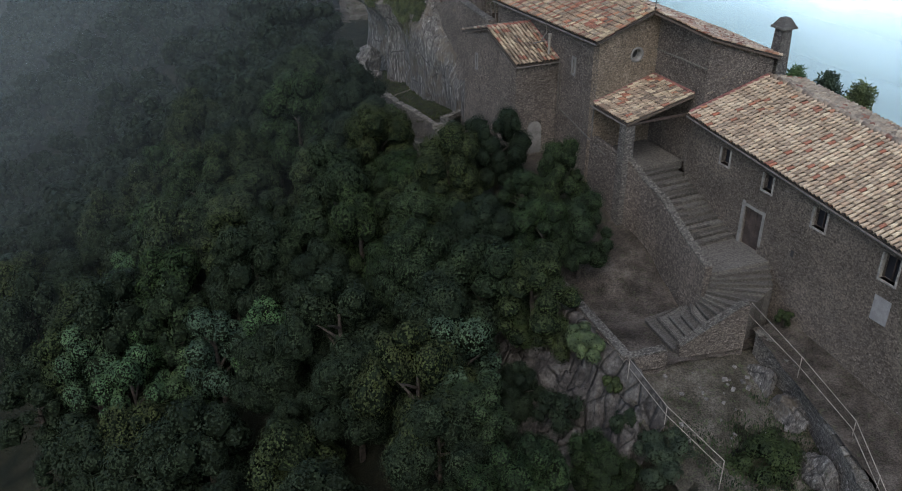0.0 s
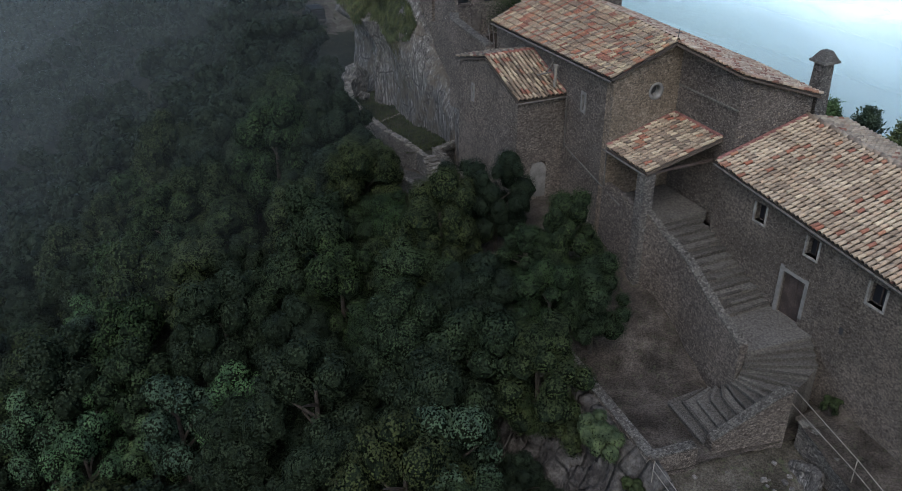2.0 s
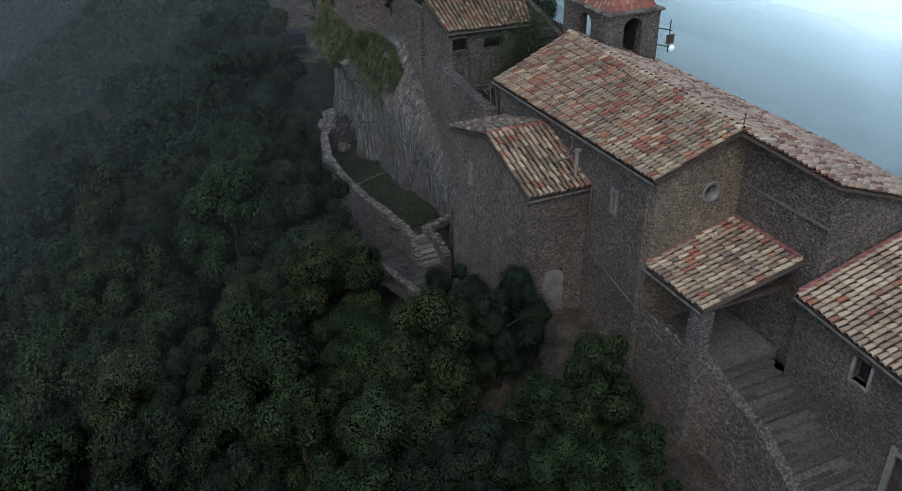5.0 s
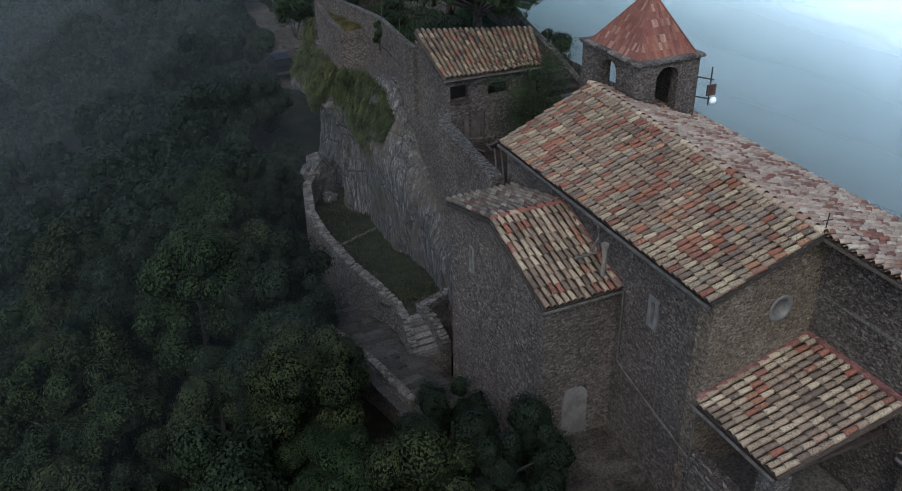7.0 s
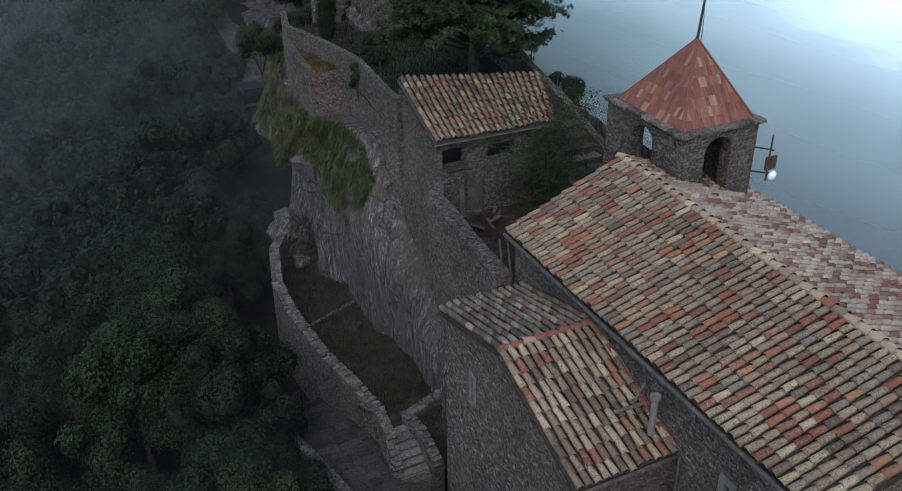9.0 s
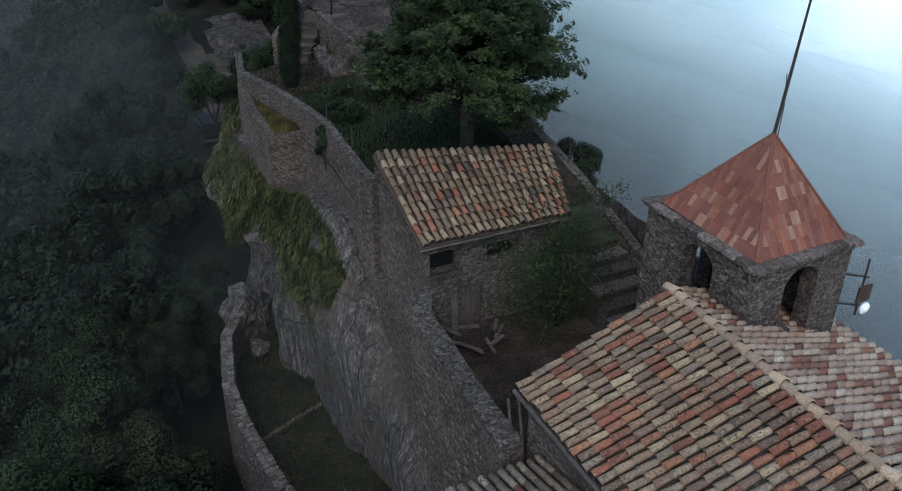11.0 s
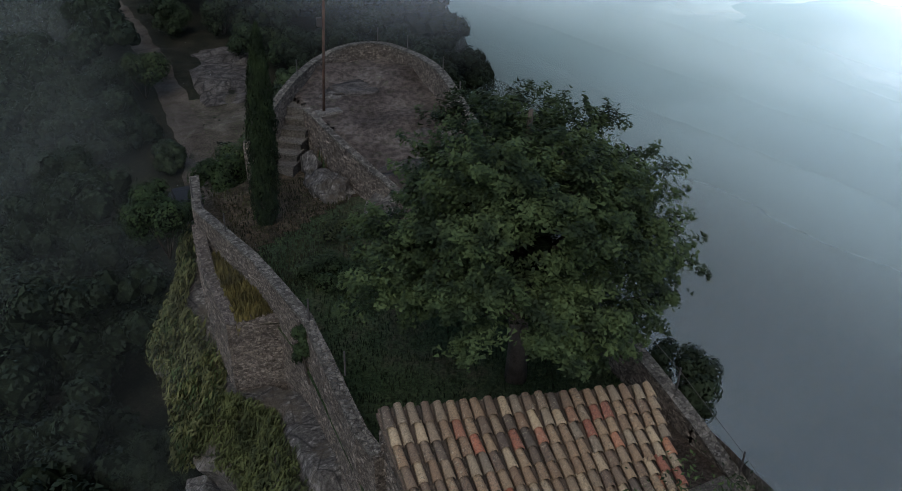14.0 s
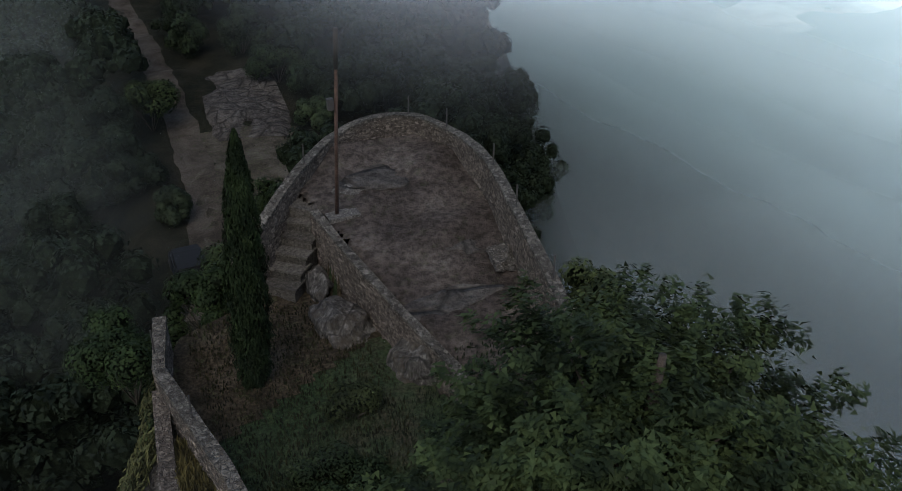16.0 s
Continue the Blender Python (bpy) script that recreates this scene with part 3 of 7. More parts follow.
def parapet(name, tops, bottom, thick, label, mat=None, smat=None, coped=True, category="", depth=None, stone_len=0.21):
    """A free wall along a line of top points, faced with stones on both sides, with coping stones of its own."""
    mat, smat = mat or rubble, smat or stone
    base = Vector(tops[0])
    base.z = bottom
    ob = thing(name, base, label, category or "wall", kind="structure")
    body, face = Geo(), Geo()
    for a, b in zip(tops, tops[1:]):
        a, b = Vector(a), Vector(b)
        za = bottom if depth is None else a.z - depth
        zb = bottom if depth is None else b.z - depth
        d = Vector((b.x - a.x, b.y - a.y, 0)).normalized()
        ext = d * 0.06
        n = Vector((-d.y, d.x, 0))
        p, q = a - n * thick / 2 - ext, b - n * thick / 2 + ext
        body.wall((p.x, p.y), (q.x, q.y), za, a.z - 0.05, thick, z0b=zb, z1b=b.z - 0.05)
        length = (b - a).xy.length
        lo = min(za, zb)
        top = lambda s, a=a, b=b, length=length, lo=lo: a.z + (b.z - a.z) * s / length - lo - 0.06  # noqa: E731
        low = lambda s, za=za, zb=zb, length=length, lo=lo: za + (zb - za) * s / length - lo  # noqa: E731
        for side in (-1, 1):
            o = Vector((a.x, a.y, lo)) + n * side * thick / 2
            stones(face, o, d, length, max(a.z, b.z) - lo, n * side, 0.3, 0.04, top=top, bottom=low)
    body.ob("masonry", mat, ob)
    face.ob("stonework", smat, ob, kind="stuff")
    if coped == "cap":
        cap = Geo()
        for a, b in zip(tops, tops[1:]):
            for p, d in line_points([a, b], 0.3):
                q = p + d * min(0.3, (Vector(b) - p).length)
                h = Vector((d.x, d.y, 0)).normalized()
                n = Vector((-h.y, h.x, 0)) * (thick / 2 + 0.02)
                w0, w1 = 1 + 0.12 * noise.noise(p * 2.1), 1 + 0.12 * noise.noise(q * 2.1)
                l0, l1 = Vector((0, 0, 0.025 * noise.noise(p * 1.7))), Vector((0, 0, 0.025 * noise.noise(q * 1.7)))
                dn = Vector((0, 0, -0.09))
                cap.hexa([p - n * w0 + dn, q - n * w1 + dn, q + n * w1 + dn, p + n * w0 + dn, p - n * w0 + l0, q - n * w1 + l1, q + n * w1 + l1, p + n * w0 + l0])
        cap.ob("cap", cap_stone, ob, "flat speckled grey mortar cap")
    elif coped:
        for p, d in line_points(tops, stone_len):
            h = Vector((d.x, d.y, 0)).normalized()
            n = Vector((-h.y, h.x, 0))
            split = rng.uniform(0.36, 0.64)
            for side, part_w in ((split / 2 - 0.5, split), (split / 2, 1 - split)):
                tip = rng.uniform(-0.3, 0.3)
                m = basis(p + n * thick * side + d * rng.uniform(-0.06, 0.06) + Vector((0, 0, rng.uniform(-0.055, 0.015))), (d + n * tip) * stone_len * rng.uniform(0.6, 1.2), (n - d * tip) * thick * part_w * rng.uniform(0.95, 1.12), Vector((0, 0, 0.14)))
                piece("coping_stone", rng.choice(COPING), m, ob)
    return ob


# ---- ground ----
def lerp(x, xs, ys):
    return float(np.interp(x, xs, ys))


def west_edge(y):
    return lerp(y, [-80, -24, -14, -6, 6, 14, 22, 35, 50, 70, 120], [-12, -8.5, -7.2, -6.8, -6.3, -6.4, -6.6, -5.0, -1.5, 2.6, 3.2])


def shelf(y):
    return lerp(y, [-200, -60, -24, -17, -14, -5, 12, 17, 23, 35, 45, 60, 85, 120, 200, 500], [-30, -9, -4.2, -2.9, -2.2, -1.7, -2.0, -3.2, -3.75, -4.2, -4.0, -2.0, -0.2, -0.5, -4, -40])


def ground_z(x, y):
    z = shelf(y)
    d = west_edge(y) - x
    if d > 0:
        k = lerp(y, [-40, 0, 15, 35, 60, 120], [0.85, 0.88, 0.62, 0.6, 0.75, 0.65])
        z -= k * d if d < 45 else k * 45 + 0.25 * (d - 45)
    e = x - lerp(y, [-80, 0, 40, 56, 75, 105, 140, 200], [10, 10.5, 11, 12.5, 21, 34.5, 46.5, 57])
    if e > 0:
        z -= 0.25 * min(e, 3) + 0.95 * max(e - 3, 0) + 1.6 * max(e - 11, 0) if e < 40 else 82.3 + 0.3 * (e - 40)
    if y < -1 and x < -5:
        z -= 2.6 * max(0.0, min(1.0, (-x - 6.4) / 1.0, (x + 13.0) / 2.5, (y + 19.0) / 2.0, (-2.0 - y) / 1.5))
    z = max(z, -110.0)
    amp = 0.12 if -20 < y < 50 and d < 0 else 0.5
    return z + amp * noise.noise(Vector((x * 0.25, y * 0.25, 1.0))) + 0.05 * noise.noise(Vector((x * 1.3, y * 1.3, 4.0)))


def spread(lo, hi, fine_lo, fine_hi, step):
    """Grid lines: even inside, ever wider outside."""
    xs = list(np.arange(fine_lo, fine_hi + 0.01, step))
    d, x = step, fine_hi
    while x < hi:
        d *= 1.22
        x += d
        xs.append(x)
    d, x = step, fine_lo
    while x > lo:
        d *= 1.22
        x -= d
        xs.insert(0, x)
    return xs


def sheet(xs, ys, height):
    g = Geo()
    g.v = [(x, y, height(x, y)) for y in ys for x in xs]
    n = len(xs)
    g.f = [(j * n + i, j * n + i + 1, (j + 1) * n + i + 1, (j + 1) * n + i) for j in range(len(ys) - 1) for i in range(n - 1)]
    return g


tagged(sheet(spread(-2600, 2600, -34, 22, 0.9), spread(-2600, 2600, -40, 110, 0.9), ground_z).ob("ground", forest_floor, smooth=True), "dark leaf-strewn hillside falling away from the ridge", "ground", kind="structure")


def strip(name, centre, half, mat, label, category, lift=0.05, height=None, steps=1):
    """A ribbon of ground along a line, laid just over the hillside."""
    pts = line_points(centre, 0.8)
    g, n = Geo(), 5
    for p, d in pts:
        h = Vector((d.x, d.y, 0)).normalized()
        side = Vector((h.y, -h.x, 0))
        for k in range(n):
            w = half(p.y) if callable(half) else half
            q = p + side * w * (k / (n - 1) * 2 - 1) * (1 + 0.3 * noise.noise(Vector((p.x * 0.6, p.y * 0.6, k * 3.0))))
            z = (ground_z(q.x, q.y) + lift) if height is None else p.z
            g.v.append((q.x, q.y, z + 0.03 * noise.noise(Vector((q.x * 2, q.y * 2, 0)))))
    g.f = [(j * n + i, j * n + i + 1, (j + 1) * n + i + 1, (j + 1) * n + i) for j in range(len(pts) - 1) for i in range(n - 1)]
    return tagged(g.ob(name, mat, smooth=True), label, category, kind="structure")


# yard below the stair, between the low wall and the chapel
def patch(name, corners, n, height, mat, label, category):
    """A four-cornered piece of ground with its own relief."""
    a, b, c, d = [Vector((*p, 0)) for p in corners]
    g = Geo()
    for j in range(n + 1):
        for i in range(n + 1):
            s, t = i / n, j / n
            p = (a * (1 - s) + b * s) * (1 - t) + (d * (1 - s) + c * s) * t
            g.v.append((p.x, p.y, height(p.x, p.y)))
    m = n + 1
    g.f = [(j * m + i, j * m + i + 1, (j + 1) * m + i + 1, (j + 1) * m + i) for j in range(n) for i in range(n)]
    return tagged(g.ob(name, mat, smooth=True), label, category, kind="structure")


def bumpy(z, amp=0.1, f=0.8, tilt=(0, 0)):
    return lambda x, y: z + tilt[0] * x + tilt[1] * y + amp * noise.noise(Vector((x * f, y * f, 2))) + amp * 0.4 * noise.noise(Vector((x * f * 3.3, y * f * 3.3, 7)))


yard_bumps = bumpy(0.0, 0.12)


def yard_z(x, y):
    rise = lerp(y, [-14, -9.5, -7, -5.4, -3.25, -0.5, 1.5, 4.6], [-1.45, -1.4, -0.85, -0.15, 0.45, 1.35, 1.65, 1.8])
    return rise + yard_bumps(x, y) - min(0.38 * max(0.0, -1.3 - x), max(0.0, rise + 1.45))


patch("yard_ground", [(-6.0, -13.0), (3.4, -14.0), (1.0, 4.6), (-6.2, 4.6)], 48, yard_z, dirt, "bare trodden earth of the yard under the stair", "ground")
TERRACE_X = lambda y: lerp(y, [17.0, 17.9, 19.7, 22.4, 26.0, 28.4, 31.4, 33.2], [-2.35, -2.4, -2.65, -3.2, -3.5, -3.45, -2.75, -1.6])  # noqa: E731
terrace_bumps = bumpy(-0.95, 0.12, tilt=(0.12, 0))
tz = lambda x, y: terrace_bumps(x, y) + lerp(y, [16.4, 18.5, 21, 24], [1.15, 0.7, 0.3, 0.0])  # noqa: E731
g = Geo()
ys = np.arange(16.5, 33.3, 0.3)
for y in ys:
    for i in range(21):
        x = TERRACE_X(y) + (1.4 - TERRACE_X(y)) * i / 20
        g.v.append((x, y, tz(x, y)))
g.f = [(j * 21 + i, j * 21 + i + 1, (j + 1) * 21 + i + 1, (j + 1) * 21 + i) for j in range(len(ys) - 1) for i in range(20)]
tagged(g.ob("terrace_ground", dry_grass, smooth=True), "dry grass on the narrow terrace below the cliff", "ground", kind="structure")
# earth falling away below the yard
patch("slope_ground", [(-7.2, -20.5), (1.2, -20.5), (1.0, -12.4), (-6.2, -12.4)], 34, lambda x, y: max(ground_z(x, y) + 0.06, -1.47 + 0.3 * (y + 12.4)) + 0.16 * noise.noise(Vector((x, y, 5))), slope_earth, "rough stony slope below the yard", "ground")

# paved path outside the terrace wall
PATH_Z = lambda y: -0.9 - 0.21 * (y - 14.7)  # noqa: E731
patch("paved_path", [(-5.0, 9.5), (-2.2, 9.5), (-2.9, 22.6), (-6.1, 22.6)], 40, lambda x, y: PATH_Z(y) + 0.05 * noise.noise(Vector((x * 1.4, y * 1.4, 2))), dark_earth, "dark trodden bed of the paved path", "path")
strip("track", [(3.4, 56.0, 0), (4.8, 62.0, 0), (5.6, 70.0, 0), (5.8, 80.0, 0), (5.9, 89.0, 0), (5.6, 99.0, 0), (5.4, 112.0, 0), (5.0, 140.0, 0)], lambda y: lerp(y, [56, 62, 76, 100], [1.1, 1.3, 1.0, 1.0]), road_dirt, "pale dirt track along the wooded ridge", "track")

patch("clearing", [(4.2, 57.0), (11.5, 55.0), (13.2, 75.0), (5.0, 77.0)], 30, lambda x, y: ground_z(x, y) + 0.035 + 0.05 * noise.noise(Vector((x, y, 3))), slope_earth, "bare brown earth beside the track", "ground")

# ---- fog in the valley ----
for i in range(5):
    z, a = -5.5 - 5.5 * i - 1.2 * i * i, 0.5 + 0.05 * i
    m = make_fog("valley_fog", (0.82, 0.96, 1.0), 0.03, a, "EAST", 40.0 + 9.0 * i, 124.0 + 13.0 * i, 0.012 + 0.003 * i, 0.3)
    g = sheet(spread(12 + i * 2, 4200, 20, 60, 10), spread(-4200, 4200, -60, 120, 20), lambda x, y, z=z: z + 0.4 * noise.noise(Vector((x * 0.02, y * 0.02, z))))
    tagged(g.ob("fog_bank", m, smooth=True), "pale fog lying over the valley", "fog", "fog over the valley", "stuff")
# Emission is added to brighten the cloud tops; clouds give no light themselves.
m = make_fog("cloud_tops_glow", (0.95, 0.98, 1.0), 0.0, 0.85, "EAST", 58.0, 120.0, 0.03, 1.7, glow=0.19)
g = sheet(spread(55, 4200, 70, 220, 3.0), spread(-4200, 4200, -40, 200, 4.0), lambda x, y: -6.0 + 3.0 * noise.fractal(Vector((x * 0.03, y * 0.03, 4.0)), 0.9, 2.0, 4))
tagged(g.ob("backdrop", m, smooth=True), "rumpled tops of the cloud sea far over the valley, brightened by added glow", "cloud", kind="structure")
for y0, a in ((6.0, 0.007), (17.5, 0.007), (31.0, 0.008), (46.0, 0.017), (64.0, 0.027), (92.0, 0.038)):
    # each veil hangs from just under the sky's edge down into the valley, thickest beside the ridge
    m = make_fog("woodland_haze", (0.84, 0.95, 1.0), a, 0.0, "Z", 6.0, 14.5, 0.05, 0.35, ("X", -34.0, -7.0, 0.6) if y0 < 14 else ("X", 8.6, 3.0) if y0 < 40 else ("X", 5.0, -4.0))
    edge = -3.6 if y0 < 14 else 8.6 if y0 < 40 else 5.0
    g, n = Geo(), 30
    for j in range(13):
        for i in range(n + 1):
            x, z = edge - 135 * (i / n) ** 1.4, 14.5 - 5.5 * j
            g.v.append((x, y0 + (0.35 * (14.5 - z) if x < -3 else 0.1 * (14.5 - z)) - 0.12 * min(x, 0) + 2.0 * noise.noise(Vector((x * 0.06, z * 0.06, y0))), z))
    g.f = [(j * (n + 1) + i, j * (n + 1) + i + 1, (j + 1) * (n + 1) + i + 1, (j + 1) * (n + 1) + i) for j in range(12) for i in range(n)]
    tagged(g.ob("haze", m, smooth=True), "thin haze hanging along the wooded ridge", "fog", "haze over the woods", "stuff")
for z, a in ((11.0, 0.85),):
    m = make_fog("hillside_haze", (0.9, 0.94, 0.96), 0.0, a, "Y", 42, 100, 0.03, 0.3, ("X", 4, 30))
    g = sheet(spread(3, 900, 6, 80, 9), spread(45, 900, 70, 170, 12), lambda x, y, z=z: z - 0.05 * x + 0.8 * noise.noise(Vector((x * 0.03, y * 0.03, z))))
    tagged(g.ob("haze", m, smooth=True), "thin haze drifting over the far hillside", "fog", "haze over the woods", "stuff")


# ---- chapel ----
SW_C, NW_C = Vector((0.12, 0.0, 0)), Vector((0.85, 13.2, 0))
WU = (NW_C - SW_C).normalized()
WN = Vector((-WU.y, WU.x, 0))
WLEN = (NW_C - SW_C).length
west_eave = lambda s: 9.86 - 0.62 * s / WLEN  # noqa: E731
chapel = thing("chapel", (3.5, 6.0, -1.5), "brown rubble-stone chapel with a tiled gable roof on a rocky ridge", "chapel")
p, q = NW_C - WU * 0.5, SW_C + WU * 0.56
wall_parts(chapel, rubble, "long side wall of brown rubble stone", [((p.xy, q.xy, -2.0, west_eave(WLEN), 0.6), dict(z1b=west_eave(0), holes=[(WLEN - 0.5 - 2.75, WLEN - 0.5 - 2.5, 7.35, 8.3)]))])
face = Geo()
stones(face, (*SW_C.xy, -2.0), WU, WLEN, 11.9, WN, 0.25, 0.035, holes=[(2.3, 2.95, 9.1, 10.6), (4.3, 12.4, 0, 9.7)], top=lambda s: west_eave(s) + 1.95, owner=chapel, share=0.12, meshes=BROWN)
face.ob("stonework", stone, chapel, kind="stuff")
# gable wall with a round window
oc = Vector((2.62, 0.0, 8.95))
GS = 0.455
gz = lambda x: 9.86 + GS * (x - 0.12)  # noqa: E731
wall_parts(chapel, rubble_warm, "pale gable wall with a round window", [
    (((0.12, 0.0), (2.28, 0.0), -2.0, gz(0.12), 0.55), dict(z1b=gz(2.28))),
    (((2.28, 0.0), (2.96, 0.0), -2.0, oc.z - 0.34, 0.55), {}),
    (((2.28, 0.0), (2.96, 0.0), oc.z + 0.34, gz(2.28), 0.55), dict(z1b=gz(2.96))),
    (((2.96, 0.0), (4.0, 0.0), -2.0, gz(2.96), 0.55), dict(z1b=11.2)),
])
face = Geo()
stones(face, (0.12, 0.0, 6.4), (1, 0, 0), 3.8, 4.9, (0, -1, 0), 0.22, 0.04, holes=[(1.8, 3.2, 1.8, 3.3)], top=lambda s: min(3.38 + s * GS, 4.75), sparse=0.2, owner=chapel, share=0.15, meshes=WARM)
face.ob("stonework", stone_warm, chapel, kind="stuff")
g = Geo()
n = 20
ring = []
for r, y in ((0.45, -0.03), (0.43, -0.06), (0.31, -0.05), (0.27, 0.1), (0.25, 0.34)):
    ring.append([(oc.x + r * math.cos(k * math.tau / n), y, oc.z + r * math.sin(k * math.tau / n)) for k in range(n)])
g.add([p for r in ring for p in r], [(j * n + k, j * n + (k + 1) % n, (j + 1) * n + (k + 1) % n, (j + 1) * n + k) for j in range(4) for k in range(n)])
oculus = g.ob("round_window", grey_render, chapel, "round window with a splayed plaster surround", smooth=True)
# Dark disc instead of glass: shade inside the opening put into its colour.
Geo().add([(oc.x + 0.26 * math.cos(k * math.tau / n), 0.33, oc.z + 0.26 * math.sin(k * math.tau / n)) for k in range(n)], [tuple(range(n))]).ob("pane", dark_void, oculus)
# slit window
g = Geo()
for y0, y1, z0, z1 in ((2.38, 2.53, 7.32, 8.42), (2.73, 2.88, 7.32, 8.42), (2.53, 2.73, 8.26, 8.42), (2.53, 2.73, 7.32, 7.46)):
    g.obox(SW_C + WU * (y0 + y1) / 2 - WN * 0.04 + Vector((0, 0, (z0 + z1) / 2)), WU * (y1 - y0) / 2, WN * 0.09, Vector((0, 0, (z1 - z0) / 2)))
win = g.ob("slit_window", grey_render, chapel, "narrow slit window in a pale stone frame")
Geo().obox(SW_C + WU * 2.63 - WN * 0.22 + Vector((0, 0, 7.83)), WU * 0.13, WN * 0.02, Vector((0, 0, 0.53))).ob("pane", glass_dark, win)
# rear wing
wall_parts(chapel, rubble, "brown rubble wall of the rear wing", [
    (((4.0, 0.0), (4.1, -3.7), 3.0, 11.16, 0.5), dict(z1b=10.72)),
    (((4.1, -4.2), (8.6, -4.2), 2.0, 10.66, 0.5), dict(z1b=9.2)),
    (((8.6, -3.7), (8.9, 12.7), -4.0, 9.2, 0.5), {}),
    (((8.9, 13.2), (0.85, 13.2), -2.0, 9.2, 0.5), {}),
])
face = Geo()
stones(face, (4.1, -4.2, 6.4), (-0.024, 1, 0), 4.2, 4.8, (-1, 0, 0), 0.22, 0.035, top=lambda s: 4.25 + 0.1 * s)
stones(face, (4.1, -4.2, 6.4), (1, 0, 0), 4.5, 4.3, (0, -1, 0), 0.25, 0.03, top=lambda s: 4.15 - 0.32 * s, owner=chapel, share=0.2, meshes=WARM)
stones(face, (0.85, 13.2, 6.6), (1, 0, 0), 7.0, 4.2, (0, 1, 0), 0.27, 0.03, top=lambda s: 2.5)
face.ob("stonework", stone, chapel, kind="stuff")
Geo().obox((4.02, -2.1, 9.1), (0.0, 2.1, 0), (0.035, 0, 0), (0, 0, 0.04)).ob("string_course", coping, chapel)
# roof: west slope, two east slopes, ridge tiles
RS, RN = Vector((3.2, -0.45, 11.38)), Vector((4.3, 12.75, 11.36))
ES, EN = Vector((-0.16, -0.15, 9.95)), Vector((0.66, 13.45, 9.33))
tiled_roof(chapel, (ES, EN, RN, RS), tile, 300, near=lambda i, j: abs(i - 22) * 0.6 + j)
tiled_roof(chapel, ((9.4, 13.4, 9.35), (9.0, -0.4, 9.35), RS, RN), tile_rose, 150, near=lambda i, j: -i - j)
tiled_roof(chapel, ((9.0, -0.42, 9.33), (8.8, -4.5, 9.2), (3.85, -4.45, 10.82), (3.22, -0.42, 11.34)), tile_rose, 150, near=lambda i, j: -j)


def ridge_tiles(building, a, b, mat, step=0.36, size=1.25):
    mesh = shared_mesh("ridge_tile", TILE_V, TILE_F, mat, True)
    a, b = Vector(a), Vector(b)
    d = (b - a).normalized()
    side = d.cross(Vector((0, 0, 1))).normalized()
    upv = side.cross(d)
    for p, _ in line_points([a, b], step):
        piece("ridge_tile", mesh, basis(p + Vector((0, 0, rng.uniform(-0.01, 0.01))), side * size, d, upv * size), building)


def mortar_line(building, pts, w, mat, h=0.06):
    g = Geo()
    for a, b in zip(pts, pts[1:]):
        a, b = Vector(a), Vector(b)
        d = (b - a).normalized()
        s = d.cross(Vector((0, 0, 1))).normalized()
        g.obox((a + b) / 2, (b - a) / 2, s * w, Vector((0, 0, h)))
    return g.ob("flashing", mat, building, "red mortar flashing along the wall")


ridge_tiles(chapel, RS + Vector((0, 0, 0.02)), RN + Vector((0, -0.2, 0.02)), tile_pink, 0.36, 1.35)
# cross at the gable's top
g = Geo()
g.tube([(3.22, -0.4, 11.4), (3.26, -0.4, 12.05)], 0.022, 6)
g.tube([(3.06, -0.4, 11.86), (3.44, -0.4, 11.82)], 0.018, 6)
g.ob("iron_cross", iron, chapel, "small rusty iron cross")
# gutter and pipes of the west eave
g = Geo()
g.tube([ES + Vector((-0.08, 0, -0.1)), EN + Vector((-0.08, 0, -0.1))], 0.06, 8)
g.ob("gutter", zinc, chapel, "dull zinc gutter under the eave")
g = Geo()
g.tube([(0.06, 5.6, 9.6), (0.05, 5.5, 9.1), (-0.3, 5.4, 8.75)], 0.045, 8)
g.ob("downpipe", zinc, chapel)
g = Geo()
g.tube([(0.28, 4.2, 7.75), (0.28, 4.18, 5.0), (0.25, 3.7, 4.85), (-0.06, -1.6, 4.0)], 0.04, 8)
g.ob("downpipe", zinc, chapel, "long sloping drain pipe on the wall")
g = Geo()
g.tube([(0.0, -0.05, 6.5), (0.0, -0.08, 4.4)], 0.04, 8)
g.ob("downpipe", zinc, chapel)
g = Geo()
for dx in (0.0, -0.28):
    g.tube([(0.6 + dx, 13.3, 9.2), (0.72 + dx, 13.0, 7.0)], 0.035, 8)
g.ob("downpipe", zinc, chapel, "pair of grey pipes at the corner")

# ---- porch roof ----
porch = thing("porch", (1.9, -1.7, 3.6), "tiled lean-to porch roof over the stair head", "porch")
tiled_roof(porch, ((0.0, 0.0, 6.46), (-0.05, -3.35, 6.42), (3.95, -3.6, 7.5), (4.0, 0.0, 7.6)), tile_lichen, 300)
mortar_line(porch, [(0.0, -0.05, 6.58), (3.9, -0.05, 7.68)], 0.1, flashing)
mortar_line(porch, [(3.95, -0.05, 7.68), (3.95, -3.5, 7.6)], 0.1, flashing)
# Added eave beam; its dark wood stands in for a thin shadow.
g = Geo()
g.box((-0.02, -3.3, 6.24), (0.14, 0.0, 6.38))
g.box((0.0, -3.28, 6.28), (3.9, -3.14, 6.4))
g.ob("beam", wood, porch, "added wooden eave beam, darkened to read as a thin shadow")
g = Geo()
